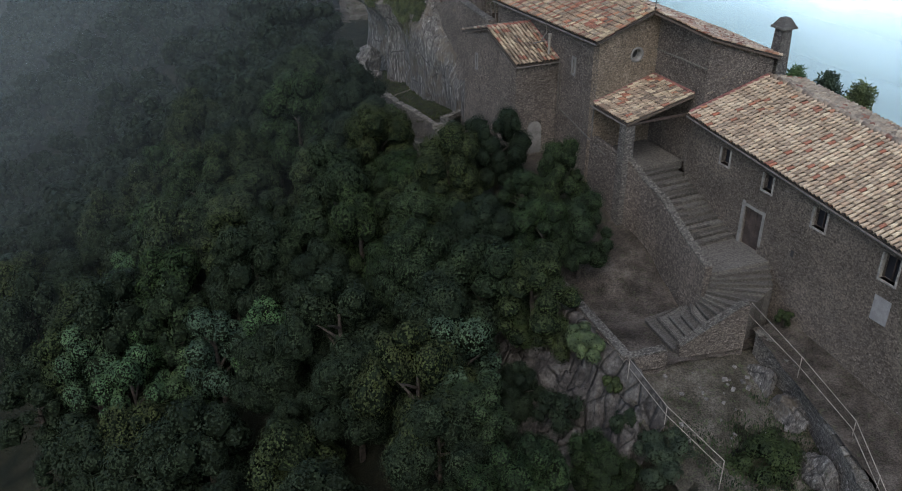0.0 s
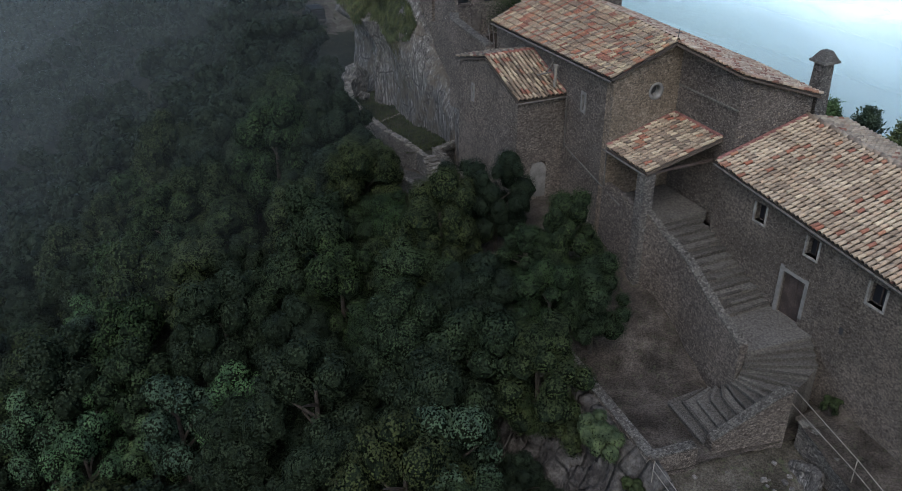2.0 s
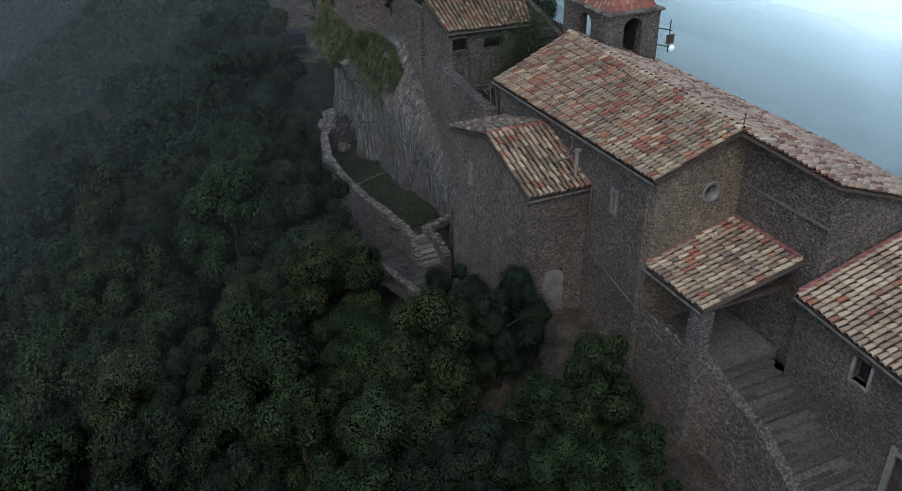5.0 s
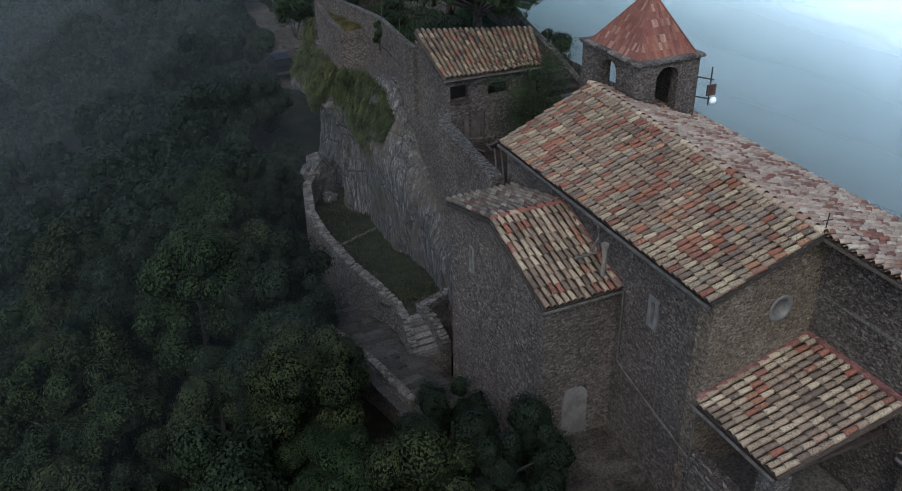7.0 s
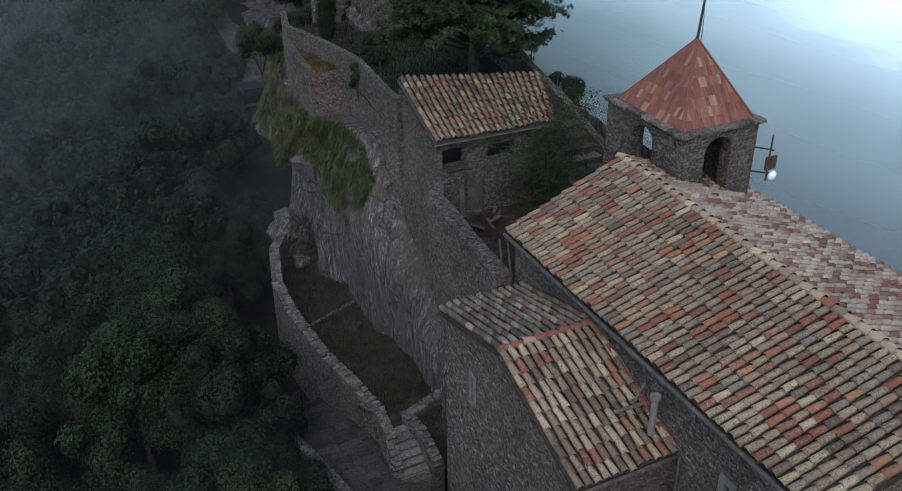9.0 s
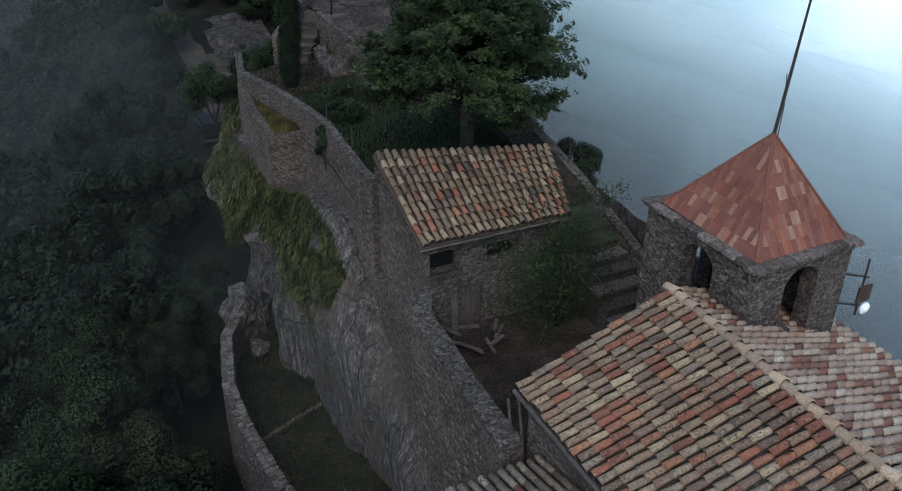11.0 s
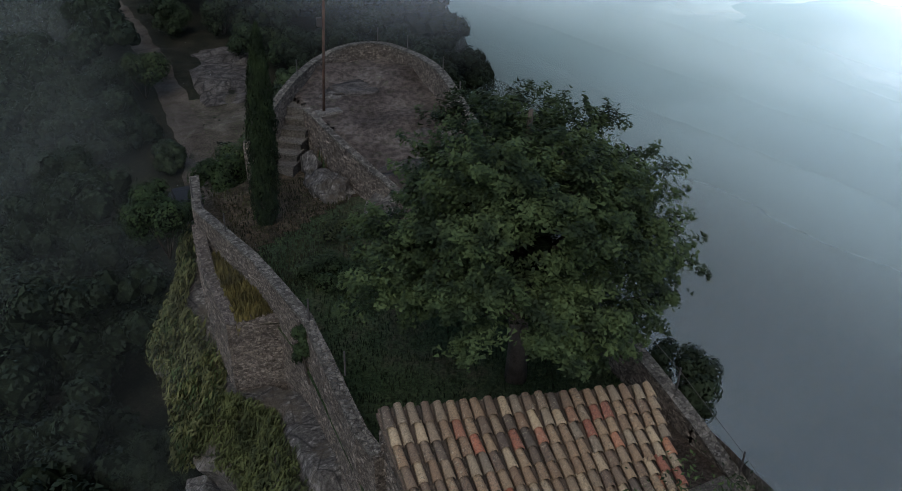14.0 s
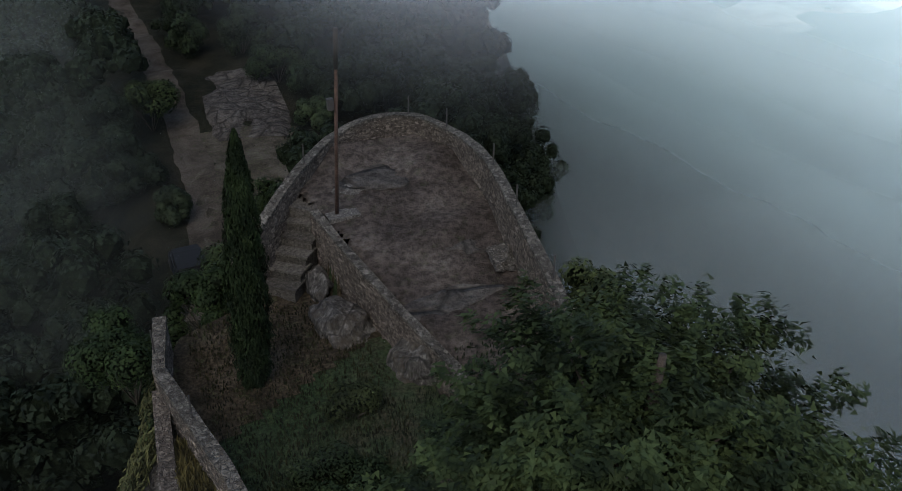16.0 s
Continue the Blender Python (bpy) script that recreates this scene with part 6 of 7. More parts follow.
for i in range(34):
    x, y = rng.uniform(-5.6, 0.4), rng.uniform(-18.0, -13.2)
    s = rng.uniform(0.06, 0.2)
    z = max(ground_z(x, y) + 0.06, -1.47 + 0.3 * (y + 12.4))
    ob = thing("loose_stone", (x, y, z), "loose pale stone on the slope below the yard", "stone", "stones strewn on the slope")
    piece("stone", rng.choice(GREY), Matrix.Translation((x, y, z + s * 0.3)) @ Matrix.Rotation(rng.uniform(0, 3), 4, "Z") @ Matrix.Diagonal((s * 1.4, s, s * 0.8, 1)), ob)


def slab_z(x, y):
    step = noise.cell(Vector((x * 0.45 + 0.2 * y, y * 0.3, 2.0)))
    edge = min(x - 7.0, 14.2 - x, (y - 73.0) * 0.6, (88.5 - y) * 0.6) * 0.5 + 0.9 * noise.noise(Vector((x * 0.4, y * 0.28, 8))) + 0.12
    edge = max(0.0, min(1.0, edge))
    return ground_z(x, y) - 0.3 + 0.6 * edge + 0.16 * edge * step + 0.15 * noise.noise(Vector((x * 0.8, y * 0.8, 1)))


patch("rock_slab", [(7.2, 75.0), (13.2, 73.0), (13.8, 87.0), (8.8, 88.5)], 44, slab_z, slab_rock, "bare pale cracked rock beside the track", "rock")

# dark car on the track
car = thing("car", (3.1, 59.6, ground_z(3.1, 59.6)), "small dark car parked on the dirt track", "car")
cb = Vector((3.1, 59.6, ground_z(3.1, 59.6) + 0.12))
paint = make_plain("dark_car_paint", (0.006, 0.006, 0.007), 0.75, 0.15, 0.0, 0.2, bump=0)


def car_hull(rings):
    """Skin over upright cross-sections given as (y, half width, low z, high z, shoulder)."""
    g = Geo()
    for y, w, z0, z1, sh in rings:
        g.v += [tuple(cb + Vector(p)) for p in ((-w, y, z0), (-w * 1.02, y, z0 + (z1 - z0) * 0.55), (-w * sh, y, z1), (w * sh, y, z1), (w * 1.02, y, z0 + (z1 - z0) * 0.55), (w, y, z0))]
    n = len(rings)
    g.f = [(6 * i + k, 6 * i + (k + 1) % 6, 6 * i + 6 + (k + 1) % 6, 6 * i + 6 + k) for i in range(n - 1) for k in range(6)] + [tuple(range(6)), tuple(range(6 * n - 1, 6 * n - 7, -1))]
    return g


hull = car_hull([(-1.9, 0.78, 0.42, 0.95, 0.94), (-1.8, 0.84, 0.32, 1.02, 0.95), (0.5, 0.85, 0.3, 1.02, 0.95), (1.6, 0.82, 0.32, 0.92, 0.93), (1.85, 0.74, 0.42, 0.8, 0.92)]).ob("body", paint, car, "dark painted bodywork")
cabin = car_hull([(-1.84, 0.76, 1.0, 1.7, 0.9), (-0.2, 0.76, 1.0, 1.76, 0.9), (0.45, 0.74, 1.0, 1.66, 0.88), (0.75, 0.74, 1.0, 1.08, 0.9)]).ob("cabin", paint, car)
for x0, x1 in ((-0.62, 0.62),):
    Geo().box(cb + Vector((x0, -1.87, 1.12)), cb + Vector((x1, -1.83, 1.55))).ob("rear_window", glass_dark, cabin)
for x in (-0.75, 0.75):
    Geo().box(cb + Vector((x - 0.03, -1.5, 1.12)), cb + Vector((x + 0.03, 0.3, 1.52))).ob("side_window", glass_dark, cabin)
Geo().box(cb + Vector((-0.82, -1.98, 0.4)), cb + Vector((0.82, -1.86, 0.58))).ob("bumper", iron, car)
for x in (-0.78, 0.78):
    for yy in (-1.2, 1.2):
        Geo().tube([cb + Vector((x - 0.1, yy, 0.33)), cb + Vector((x + 0.1, yy, 0.33))], 0.35, 14).ob("wheel", dark_void, car)

# railing posts on the parapets
for k, (x, y, z) in enumerate(((8.2, 18.3, 8.6), (8.2, 20.4, 9.4), (8.2, 22.6, 10.05), (8.2, 24.8, 10.5), (8.75, 30.0, 11.2), (8.95, 33.2, 11.95), (9.4, 35.9, 12.4), (9.8, 38.0, 12.6), (9.7, 40.9, 12.6), (9.0, 42.2, 12.65), (5.3, 41.0, 12.25), (1.4, 25.8, 10.65), (1.3, 28.0, 10.75), (0.6, 33.5, 10.6), (0.2, 36.0, 10.7))):
    ob = thing("fence_post", (x, y, z), "thin dark iron post set in the parapet", "post", "posts along the parapets")
    Geo().tube([(x, y, z - 0.05), (x + 0.02, y, z + 0.62)], 0.022, 6).ob("post", iron, ob)
wires = thing("fence_wire", (8.2, 18.3, 9.1), "thin wire strung between the iron posts", "wire")
Geo().tube([(8.2, 18.3, 9.15), (8.2, 20.4, 9.95), (8.2, 22.6, 10.6), (8.2, 24.8, 11.05)], 0.008, 4).ob("wire", iron, wires)

# ---- shed and court ----
COURT_Z = 6.75
patch("court_ground", [(0.6, 13.0), (8.2, 13.0), (8.2, 19.6), (0.8, 19.6)], 24, bumpy(COURT_Z, 0.1), dark_earth, "dark earth of the small court behind the chapel", "ground")
parapet("court_wall", [(0.25, 12.9, 8.15), (0.35, 15.5, 8.25), (0.5, 18.4, 8.45), (0.95, 19.4, 8.5)], 2.0, 0.55, "thick rubble wall with a worn cap along the court", rubble, stone, "cap")
shed = thing("shed", (3.4, 21.6, 6.7), "small stone outhouse with a mossy lean-to tile roof", "shed")
wall_parts(shed, rubble, "brown rubble wall of the shed", [
    (((1.0, 19.4), (5.75, 19.4), 2.5, 9.85, 0.4), dict(holes=[(0.25, 1.2, 8.95, 9.68), (1.3, 2.05, 6.75, 8.3), (2.15, 3.3, 8.9, 9.55), (4.2, 4.6, 9.1, 9.55)])),
    (((5.75, 19.8), (6.6, 22.0), 6.0, 9.9, 0.4), dict(z1b=10.6)),
    (((6.55, 22.1), (1.35, 23.7), 6.0, 10.55, 0.4), dict(z1b=10.7)),
    (((1.3, 23.5), (1.02, 19.8), 1.5, 10.65, 0.4), dict(z1b=9.9)),
])
f = Geo()
stones(f, (1.0, 19.4, 2.5), (1, 0, 0), 4.75, 7.35, (0, -1, 0), 0.26, 0.035, holes=[(0.2, 1.25, 6.4, 7.3), (1.25, 2.1, 4.1, 5.9), (2.1, 3.35, 6.35, 7.1), (4.15, 4.65, 6.5, 7.1)])
stones(f, (1.0, 19.4, 1.5), (0.07, 1, 0), 4.1, 9.4, (-1, 0.07, 0), 0.25, 0.04, top=lambda s: 8.3 + 0.2 * s, owner=shed, share=0.15, meshes=BROWN)
f.ob("stonework", stone, shed, kind="stuff")
# Sheet added behind the openings; its dark colour is the inside's shade.
Geo().box((1.45, 20.9, COURT_Z - 0.2), (6.0, 20.95, 9.95)).ob("lining", dark_void, shed, "dark sheet added as the unlit inside of the shed")
tiled_roof(shed, ((0.85, 19.15, 10.14), (5.9, 19.0, 10.12), (7.0, 22.1, 10.95), (1.35, 23.8, 11.1)), tile_grey, 300, lap=0.42)
g = Geo()
g.tube([(0.78, 19.08, 10.06), (5.95, 18.95, 10.05)], 0.035, 8)
g.ob("gutter", zinc, shed)
Geo().box((1.2, 19.3, 8.82), (2.3, 19.45, 8.95)).ob("lintel", wood, shed)
for k in range(4):
    Geo().box((2.32 + 0.18 * k, 19.5, COURT_Z), (2.485 + 0.18 * k, 19.55, 8.28)).ob("door_board", wood_grey, shed)
Geo().obox((1.95, 19.15, 7.4), (0.1, 0, 0), (0, 0.03, 0.1), (0.04, 0.15, 0.65)).ob("loose_plank", wood_grey, shed)
for i in range(9):
    x, y = rng.uniform(1.6, 3.2), rng.uniform(17.6, 19.0)
    ob = thing("plank", (x, y, COURT_Z), "broken old plank lying in the court", "plank", "scrap wood in the court")
    a = rng.uniform(0, 3)
    Geo().obox((x, y, COURT_Z + 0.15 + 0.05 * i), Vector((math.cos(a), math.sin(a), rng.uniform(-0.15, 0.15))) * rng.uniform(0.2, 0.45), (-0.05 * math.sin(a), 0.07 * math.cos(a), 0), (0, 0, 0.02)).ob("board", wood_grey, ob)
csteps = thing("court_steps", (6.9, 18.0, COURT_Z), "broad mossy stone steps from the court to the garden", "stair")
for k in range(9):
    g = Geo()
    y = 16.2 + 0.48 * k
    z = COURT_Z + 0.29 * (k + 1)
    g.box((6.15, y, COURT_Z - 0.3), (7.9, y + 0.52, z - 0.03))
    g.box((6.13, y - 0.03, z - 0.1), (7.9, y + 0.5, z))
    g.ob("step", step_stone, csteps)
patch("side_ground", [(5.75, 20.4), (8.2, 20.4), (8.3, 23.8), (5.75, 23.8)], 10, bumpy(9.3, 0.06), dark_earth, "shaded earth beside the shed", "ground")

# masonry below the garden wall, above the rock
tagged(Geo().wall((1.02, 23.5), (1.0, 19.5), 1.0, 7.0, 0.5).ob("wall_west", rubble), "grey rubble under the shed on the rock", "wall", kind="structure")


# ---- plants ----
def unit_rows(v):
    return v / np.maximum(np.linalg.norm(v, axis=1, keepdims=True), 1e-9)


def cards(rs, centre, normal, size, tall=1.0, droop=None):
    """Small folded leaves, each a kite of its own: places, ways they face, sizes."""
    n = len(centre)
    nrm = unit_rows(normal)
    ref = rs.normal(size=(n, 3)) if droop is None else np.broadcast_to(droop, (n, 3)) + 0.25 * rs.normal(size=(n, 3))
    a = unit_rows(ref - (ref * nrm).sum(1, keepdims=True) * nrm)
    b = np.cross(nrm, a)
    s = np.asarray(size).reshape(-1, 1)
    lift = nrm * s * 0.25
    v = np.stack([centre - a * s * tall, centre - b * s * 0.62 + lift, centre + a * s * tall, centre + b * s * 0.62 + lift], 1)
    return v.reshape(-1, 3)


def blades(rs, centre, normal, size, tall=1.0):
    """Pointed three-cornered leaves."""
    n = len(centre)
    nrm = unit_rows(normal)
    ref = rs.normal(size=(n, 3))
    a = unit_rows(ref - (ref * nrm).sum(1, keepdims=True) * nrm)
    b = np.cross(nrm, a)
    s = np.asarray(size).reshape(-1, 1)
    v = np.stack([centre - a * s * tall, centre + a * s * tall * 0.7 - b * s * 0.75, centre + a * s * tall * 0.7 + b * s * 0.75], 1)
    return v.reshape(-1, 3)


def ico(level):
    bm = bmesh.new()
    bmesh.ops.create_icosphere(bm, subdivisions=level, radius=1.0)
    v = np.array([p.co[:] for p in bm.verts])
    f = [tuple(p.index for p in q.verts) for q in bm.faces]
    bm.free()
    return v, f


ICO1, ICO2 = ico(1), ico(2)


def crown_parts(rs, centre, radii, lumps, count, leaf_size, lump_r=(0.2, 0.36), core=ICO1, flat=0.0, low=-0.3, shell=(0.45, 0.82), heart=0.7):
    """A lumpy crown: leaf cards over overlapping balls, filled by added solid hearts in a painted shade colour. Returns
    card corners, core vertices and core faces.
    """
    radii = np.array(radii)
    d = unit_rows(rs.normal(size=(lumps, 3)))
    d[:, 2] = np.where(d[:, 2] < low, -d[:, 2], d[:, 2])
    c = d * radii * rs.uniform(*shell, size=(lumps, 1))
    r = rs.uniform(*lump_r, size=lumps) * radii[:2].mean()
    which = rs.choice(lumps, size=count * 2, p=r**2 / (r**2).sum())
    n = unit_rows(rs.normal(size=(count * 2, 3)) + np.array([0, 0, 0.55]))
    rr = r[which] * rs.uniform(0.82, 1.2, size=count * 2)
    p = c[which] + n * rr[:, None] * np.array([1, 1, 1 - flat])
    dist = np.linalg.norm(p[:, None] - c[None], axis=2) / r[None]
    dist[np.arange(count * 2), which] = 9
    keep = np.where(dist.min(1) > 0.88)[0][:count]
    p, n = p[keep], n[keep]
    face = unit_rows(n + 0.2 * rs.normal(size=n.shape))
    quad = blades(rs, p + centre, face, leaf_size * rs.uniform(0.6, 1.35, size=len(p)))
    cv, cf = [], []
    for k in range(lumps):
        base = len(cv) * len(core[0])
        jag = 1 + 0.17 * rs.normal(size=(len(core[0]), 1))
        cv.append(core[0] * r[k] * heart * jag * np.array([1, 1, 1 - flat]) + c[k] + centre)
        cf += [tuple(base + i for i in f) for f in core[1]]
    return quad, np.concatenate(cv), cf


def leaf_mesh(name, quads, mat, core_v=None, core_f=(), corners=4):
    n = len(quads) // corners
    faces = [tuple(range(corners * i, corners * i + corners)) for i in range(n)]
    verts = quads
    if core_v is not None:
        faces += [tuple(corners * n + i for i in f) for f in core_f]
        verts = np.concatenate([quads, core_v])
    me = bpy.data.meshes.new(name)
    me.from_pydata(verts.tolist(), [], faces)
    me.materials.append(mat)
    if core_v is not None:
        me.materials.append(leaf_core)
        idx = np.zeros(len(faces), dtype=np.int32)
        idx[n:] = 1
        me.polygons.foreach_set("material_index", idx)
    me.update()
    return me


def sub(name, mesh, parent):
    ob = new(name, mesh)
    ob.parent = parent
    return ob


def limbs(rs, height, radius, trunk_r, n=6, start=0.35):
    g = Geo()
    top = height * 0.72
    bend = rs.uniform(-0.25, 0.25, size=2)
    spine = [(bend[0] * t * t, bend[1] * t, top * t - 0.4 * (t == 0)) for t in np.linspace(0, 1, 6)]
    g.tube(spine, list(np.linspace(trunk_r, trunk_r * 0.35, 6)), 8)
    for k in range(n):
        a = k * math.tau / n + rs.uniform(-0.4, 0.4)
        z = top * (start + (1 - start) * k / n)
        e = radius * rs.uniform(0.3, 0.5)
        g.tube([(bend[0] * 0.4, bend[1] * 0.4, z), (math.cos(a) * e * 0.5, math.sin(a) * e * 0.5, z + 0.5), (math.cos(a) * e, math.sin(a) * e, z + 0.9)], [trunk_r * 0.4, trunk_r * 0.28, trunk_r * 0.12], 6)
    me = bpy.data.meshes.new("trunk")
    me.from_pydata(g.v, [], g.f)
    me.materials.append(bark)
    return me


def make_tree(seed, height, radius, count, leaf_size, mat, label, lumps=15, name="tree", core=None):
    rs = np.random.RandomState(seed)
    core = core or ICO2
    ob = thing(name, (0, 0, 0), label, "tree", "trees of the hillside wood")
    cz = height * 0.55
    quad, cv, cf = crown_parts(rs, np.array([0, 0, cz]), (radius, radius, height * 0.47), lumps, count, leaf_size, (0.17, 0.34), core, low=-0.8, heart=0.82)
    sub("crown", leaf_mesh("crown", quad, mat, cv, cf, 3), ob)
    sub("trunk", limbs(rs, height, radius, 0.2), ob)
    return ob


OAK = "dense dark-green holm oak on the steep slope"
SORTS = [make_tree(100 + k, 7.6, 2.75 + 0.15 * (k % 3), 12500, 0.06, leaf, OAK, 34 + 3 * k) for k in range(5)]
LOWER = [make_tree(150 + k, 7.6, 2.75 + 0.15 * (k % 3), 5600, 0.08, leaf, OAK, 34 + 2 * k, core=ICO1) for k in range(4)]
NEAR = [make_tree(180 + k, 7.6, 2.7, 24000, 0.047, leaf, OAK, 40) for k in range(2)]
PALE = [make_tree(200 + k, 7.2, 2.3, 9000, 0.058, leaf_pale, "pale silvery-green tree on the steep slope", 30) for k in range(2)]


def clear_of_walls(x, y):
    if -15 < y < 12 and x > -7.4:
        return False
    if -30 < y <= -10 and x > -11.6:
        return False
    if 11 <= y < 19 and x > -7.6:
        return False
    if 19 <= y < 33 and x > -7.4:
        return False
    if 33 <= y < 47 and x > -2.6:
        return False
    return True


spots = []
tr = random.Random(11)
y = -22.0
while y < 36:
    x = -40.0
    while x < -2:
        px, py = x + tr.uniform(-1.1, 1.1), y + tr.uniform(-1.1, 1.1)
        if clear_of_walls(px, py) and not (px < -30 - 0.2 * max(0, py)):
            spots.append((px, py))
        x += 3.5
    y += 3.4
spots += [(-7.3, -2.0), (-7.2, -6.8), (-7.6, 2.6), (-7.9, 6.6), (-8.6, 11.2), (-4.9, 6.4), (-4.6, 2.6), (-5.0, -1.6), (-5.6, -4.4), (-3.4, 34.6), (-2.6, 37.2), (-5.0, 32.8), (-3.5, -2.4), (-3.8, -5.4), (-9.4, -9.0), (-10.2, -12.4), (-8.8, -15.8)]
used = set()
for i, (px, py) in enumerate(spots):
    pale = tr.random() < 0.04 or any(math.hypot(px - a, py - b) < 2.6 for a, b in ((-21.8, 8.4), (-20.6, 4.6), (-26.0, 25.0), (-24.6, 21.5), (-26.5, 11.5)))
    src = tr.choice(NEAR if px > -9.2 and -1 < py < 13 else PALE if pale else SORTS if px > -19 else LOWER)
    s = tr.uniform(0.74, 1.22)
    if px > -9:
        s = min(s, 1.0)
    if px > -6:
        s = 0.7
    elif px > -11 and py < -8:
        s = 0.55
    m = pose(px, py, (yard_z(px, py) if px > -6 and py < 4.6 else ground_z(px, py)) - 0.15, 0, 0, tr.uniform(0, 360)) @ Matrix.Diagonal((s, s, s * tr.uniform(0.85, 1.2), 1))
    if src not in used:
        used.add(src)
        src.matrix_basis = m
    else:
        made = copy_thing(src, Matrix())
        made.matrix_basis = m
for src in SORTS + LOWER + NEAR + PALE:
    if src not in used:
        for o in (*src.children, src):
            bpy.data.objects.remove(o)

# far woods, one mesh
fr = np.random.RandomState(5)
all_q, all_cv, all_cf, base = [], [], [], 0
fine_kinds = [crown_parts(np.random.RandomState(330 + k), np.array([0, 0, 3.4]), (2.6, 2.6, 2.5), 24, 1500, 0.12, low=-0.8, heart=0.9) for k in range(3)]
kinds = [crown_parts(np.random.RandomState(300 + k), np.array([0, 0, 3.6]), (2.6, 2.6, 2.3), 20, 520, 0.2, heart=0.9) for k in range(6)]


def far_ok(x, y):
    if y < 36:
        return False
    if y < 47 and x > -3.5:
        return False
    road = lerp(y, [45, 62, 70, 78, 88, 100, 116, 140], [1.5, 4.8, 5.6, 5.8, 5.9, 5.6, 5.4, 5.0])
    if y > 52 and abs(x - road) < 3.2:
        return False
    if 66 < y < 94 and road < x < 15:
        return False
    if 47 <= y < 66 and x > -1.5 and x < 9:
        return False
    return True


pts_far = []
for y in np.arange(34, 170, 3.7):
    for x in np.arange(-46 - max(0, y - 90) * 0.2, 76, 3.7):
        px, py = x + fr.uniform(-1.4, 1.4), y + fr.uniform(-1.4, 1.4)
        east_lim = lerp(py, [36, 47, 56, 75, 105, 140, 190], [-3, 12, 22, 33.5, 42.5, 52, 62])
        if far_ok(px, py) and px < east_lim:
            pts_far.append((px, py))
for px, py in pts_far:
    near = py < 80 and px > -9
    q, cv, cf = fine_kinds[fr.randint(3)] if near else kinds[fr.randint(6)]
    a, s = fr.uniform(0, math.tau), fr.uniform(0.85, 1.25) * (0.9 if py > 60 else 1.05)
    rot = np.array([[math.cos(a), -math.sin(a), 0], [math.sin(a), math.cos(a), 0], [0, 0, 1]]) * s
    at = np.array([px, py, ground_z(px, py) - 0.2])
    keep = len(q) if py < 66 or near else len(q) // 2 // 3 * 3 if py < 105 else len(q) // 4 // 3 * 3
    all_q.append(q[:keep] @ rot.T + at)
    all_cv.append(cv @ rot.T + at)
    all_cf += [tuple(base + i for i in f) for f in cf]
    base += len(cv)
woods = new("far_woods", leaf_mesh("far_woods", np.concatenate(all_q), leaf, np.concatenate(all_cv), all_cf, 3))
tagged(woods, "dense dark-green woods on the far slopes", "woods", kind="stuff")

# ---- garden plants ----
rs = np.random.RandomState(42)
big = thing("garden_tree", (5.6, 25.4, 9.3), "large spreading dark-green tree in the upper garden", "tree")
RAD = np.array([3.55, 3.45, 3.3])
MID = np.array([0.0, 0.0, 4.1])
g = Geo()
g.tube([(0, 0, -0.3), (0.05, 0, 1.2), (-0.05, 0.1, 3.5), (0.1, 0, 7.0)], [0.3, 0.24, 0.18, 0.05], 10)
parts = []
for k in range(125):
    # one bough: it leaves the trunk, runs out a little upwards and ends in a fan of pointed sprays
    d = unit_rows(rs.normal(size=(1, 3)))[0]
    if d[2] < -0.55:
        d[2] = -d[2]
    reach = rs.uniform(0.66, 1.0) * (1.12 if rs.uniform() < 0.16 else 1.0)
    tip = MID + d * RAD * reach
    root = np.array([0.0, 0.0, np.clip(tip[2] * 0.72 - 0.3, 0.9, 6.4)])
    axis = unit_rows((tip - root)[None])[0]
    if k % 2 == 0:
        g.tube([tuple(root), tuple(root + (tip - root) * 0.5 + np.array([0, 0, 0.12])), tuple(root + (tip - root) * 0.88)], [0.06, 0.04, 0.012], 5)
    flat = axis * np.array([1, 1, 0.35])
    for _ in range(rs.randint(6, 11)):
        way = unit_rows((flat + 0.55 * rs.normal(size=3) * np.array([1, 1, 0.45]))[None])[0]
        long = rs.uniform(0.5, 1.0)
        start = tip - axis * rs.uniform(0.25, 0.95) + np.array([0.3, 0.3, 0.14]) * rs.normal(size=3)
        n = 130
        t = rs.uniform(0, 1, size=(n, 1)) ** 0.8
        wide = 0.23 * (1.05 - t) + 0.03
        side = unit_rows(np.cross(way, [0, 0, 1.0])[None])[0]
        p = start + way * long * t + side * wide * rs.normal(size=(n, 1)) + np.array([0, 0, 1.0]) * (0.075 * rs.normal(size=(n, 1)) + 0.1 * t - 0.16 * t * t)
        parts.append(blades(rs, p, np.array([0, 0, 1.0]) + 0.6 * way + 0.4 * rs.normal(size=(n, 3)), 0.046 * rs.uniform(0.6, 1.35, size=n), 1.5))
_, cv, cf = crown_parts(np.random.RandomState(431), MID, RAD * 0.6, 40, 10, 0.05, (0.2, 0.34), ICO1, 0.3, -0.5, (0.4, 0.95), 0.8)
sub("crown", leaf_mesh("crown", np.concatenate(parts), leaf_tree, cv, cf, 3), big)
sub("trunk", shared_mesh("trunk", g.v, g.f, bark, True), big)

cyp = thing("cypress", (2.2, 35.25, 9.5), "slim dark columnar cypress in the garden", "tree")
n = 14000
t = rs.uniform(0.03, 1, size=n)
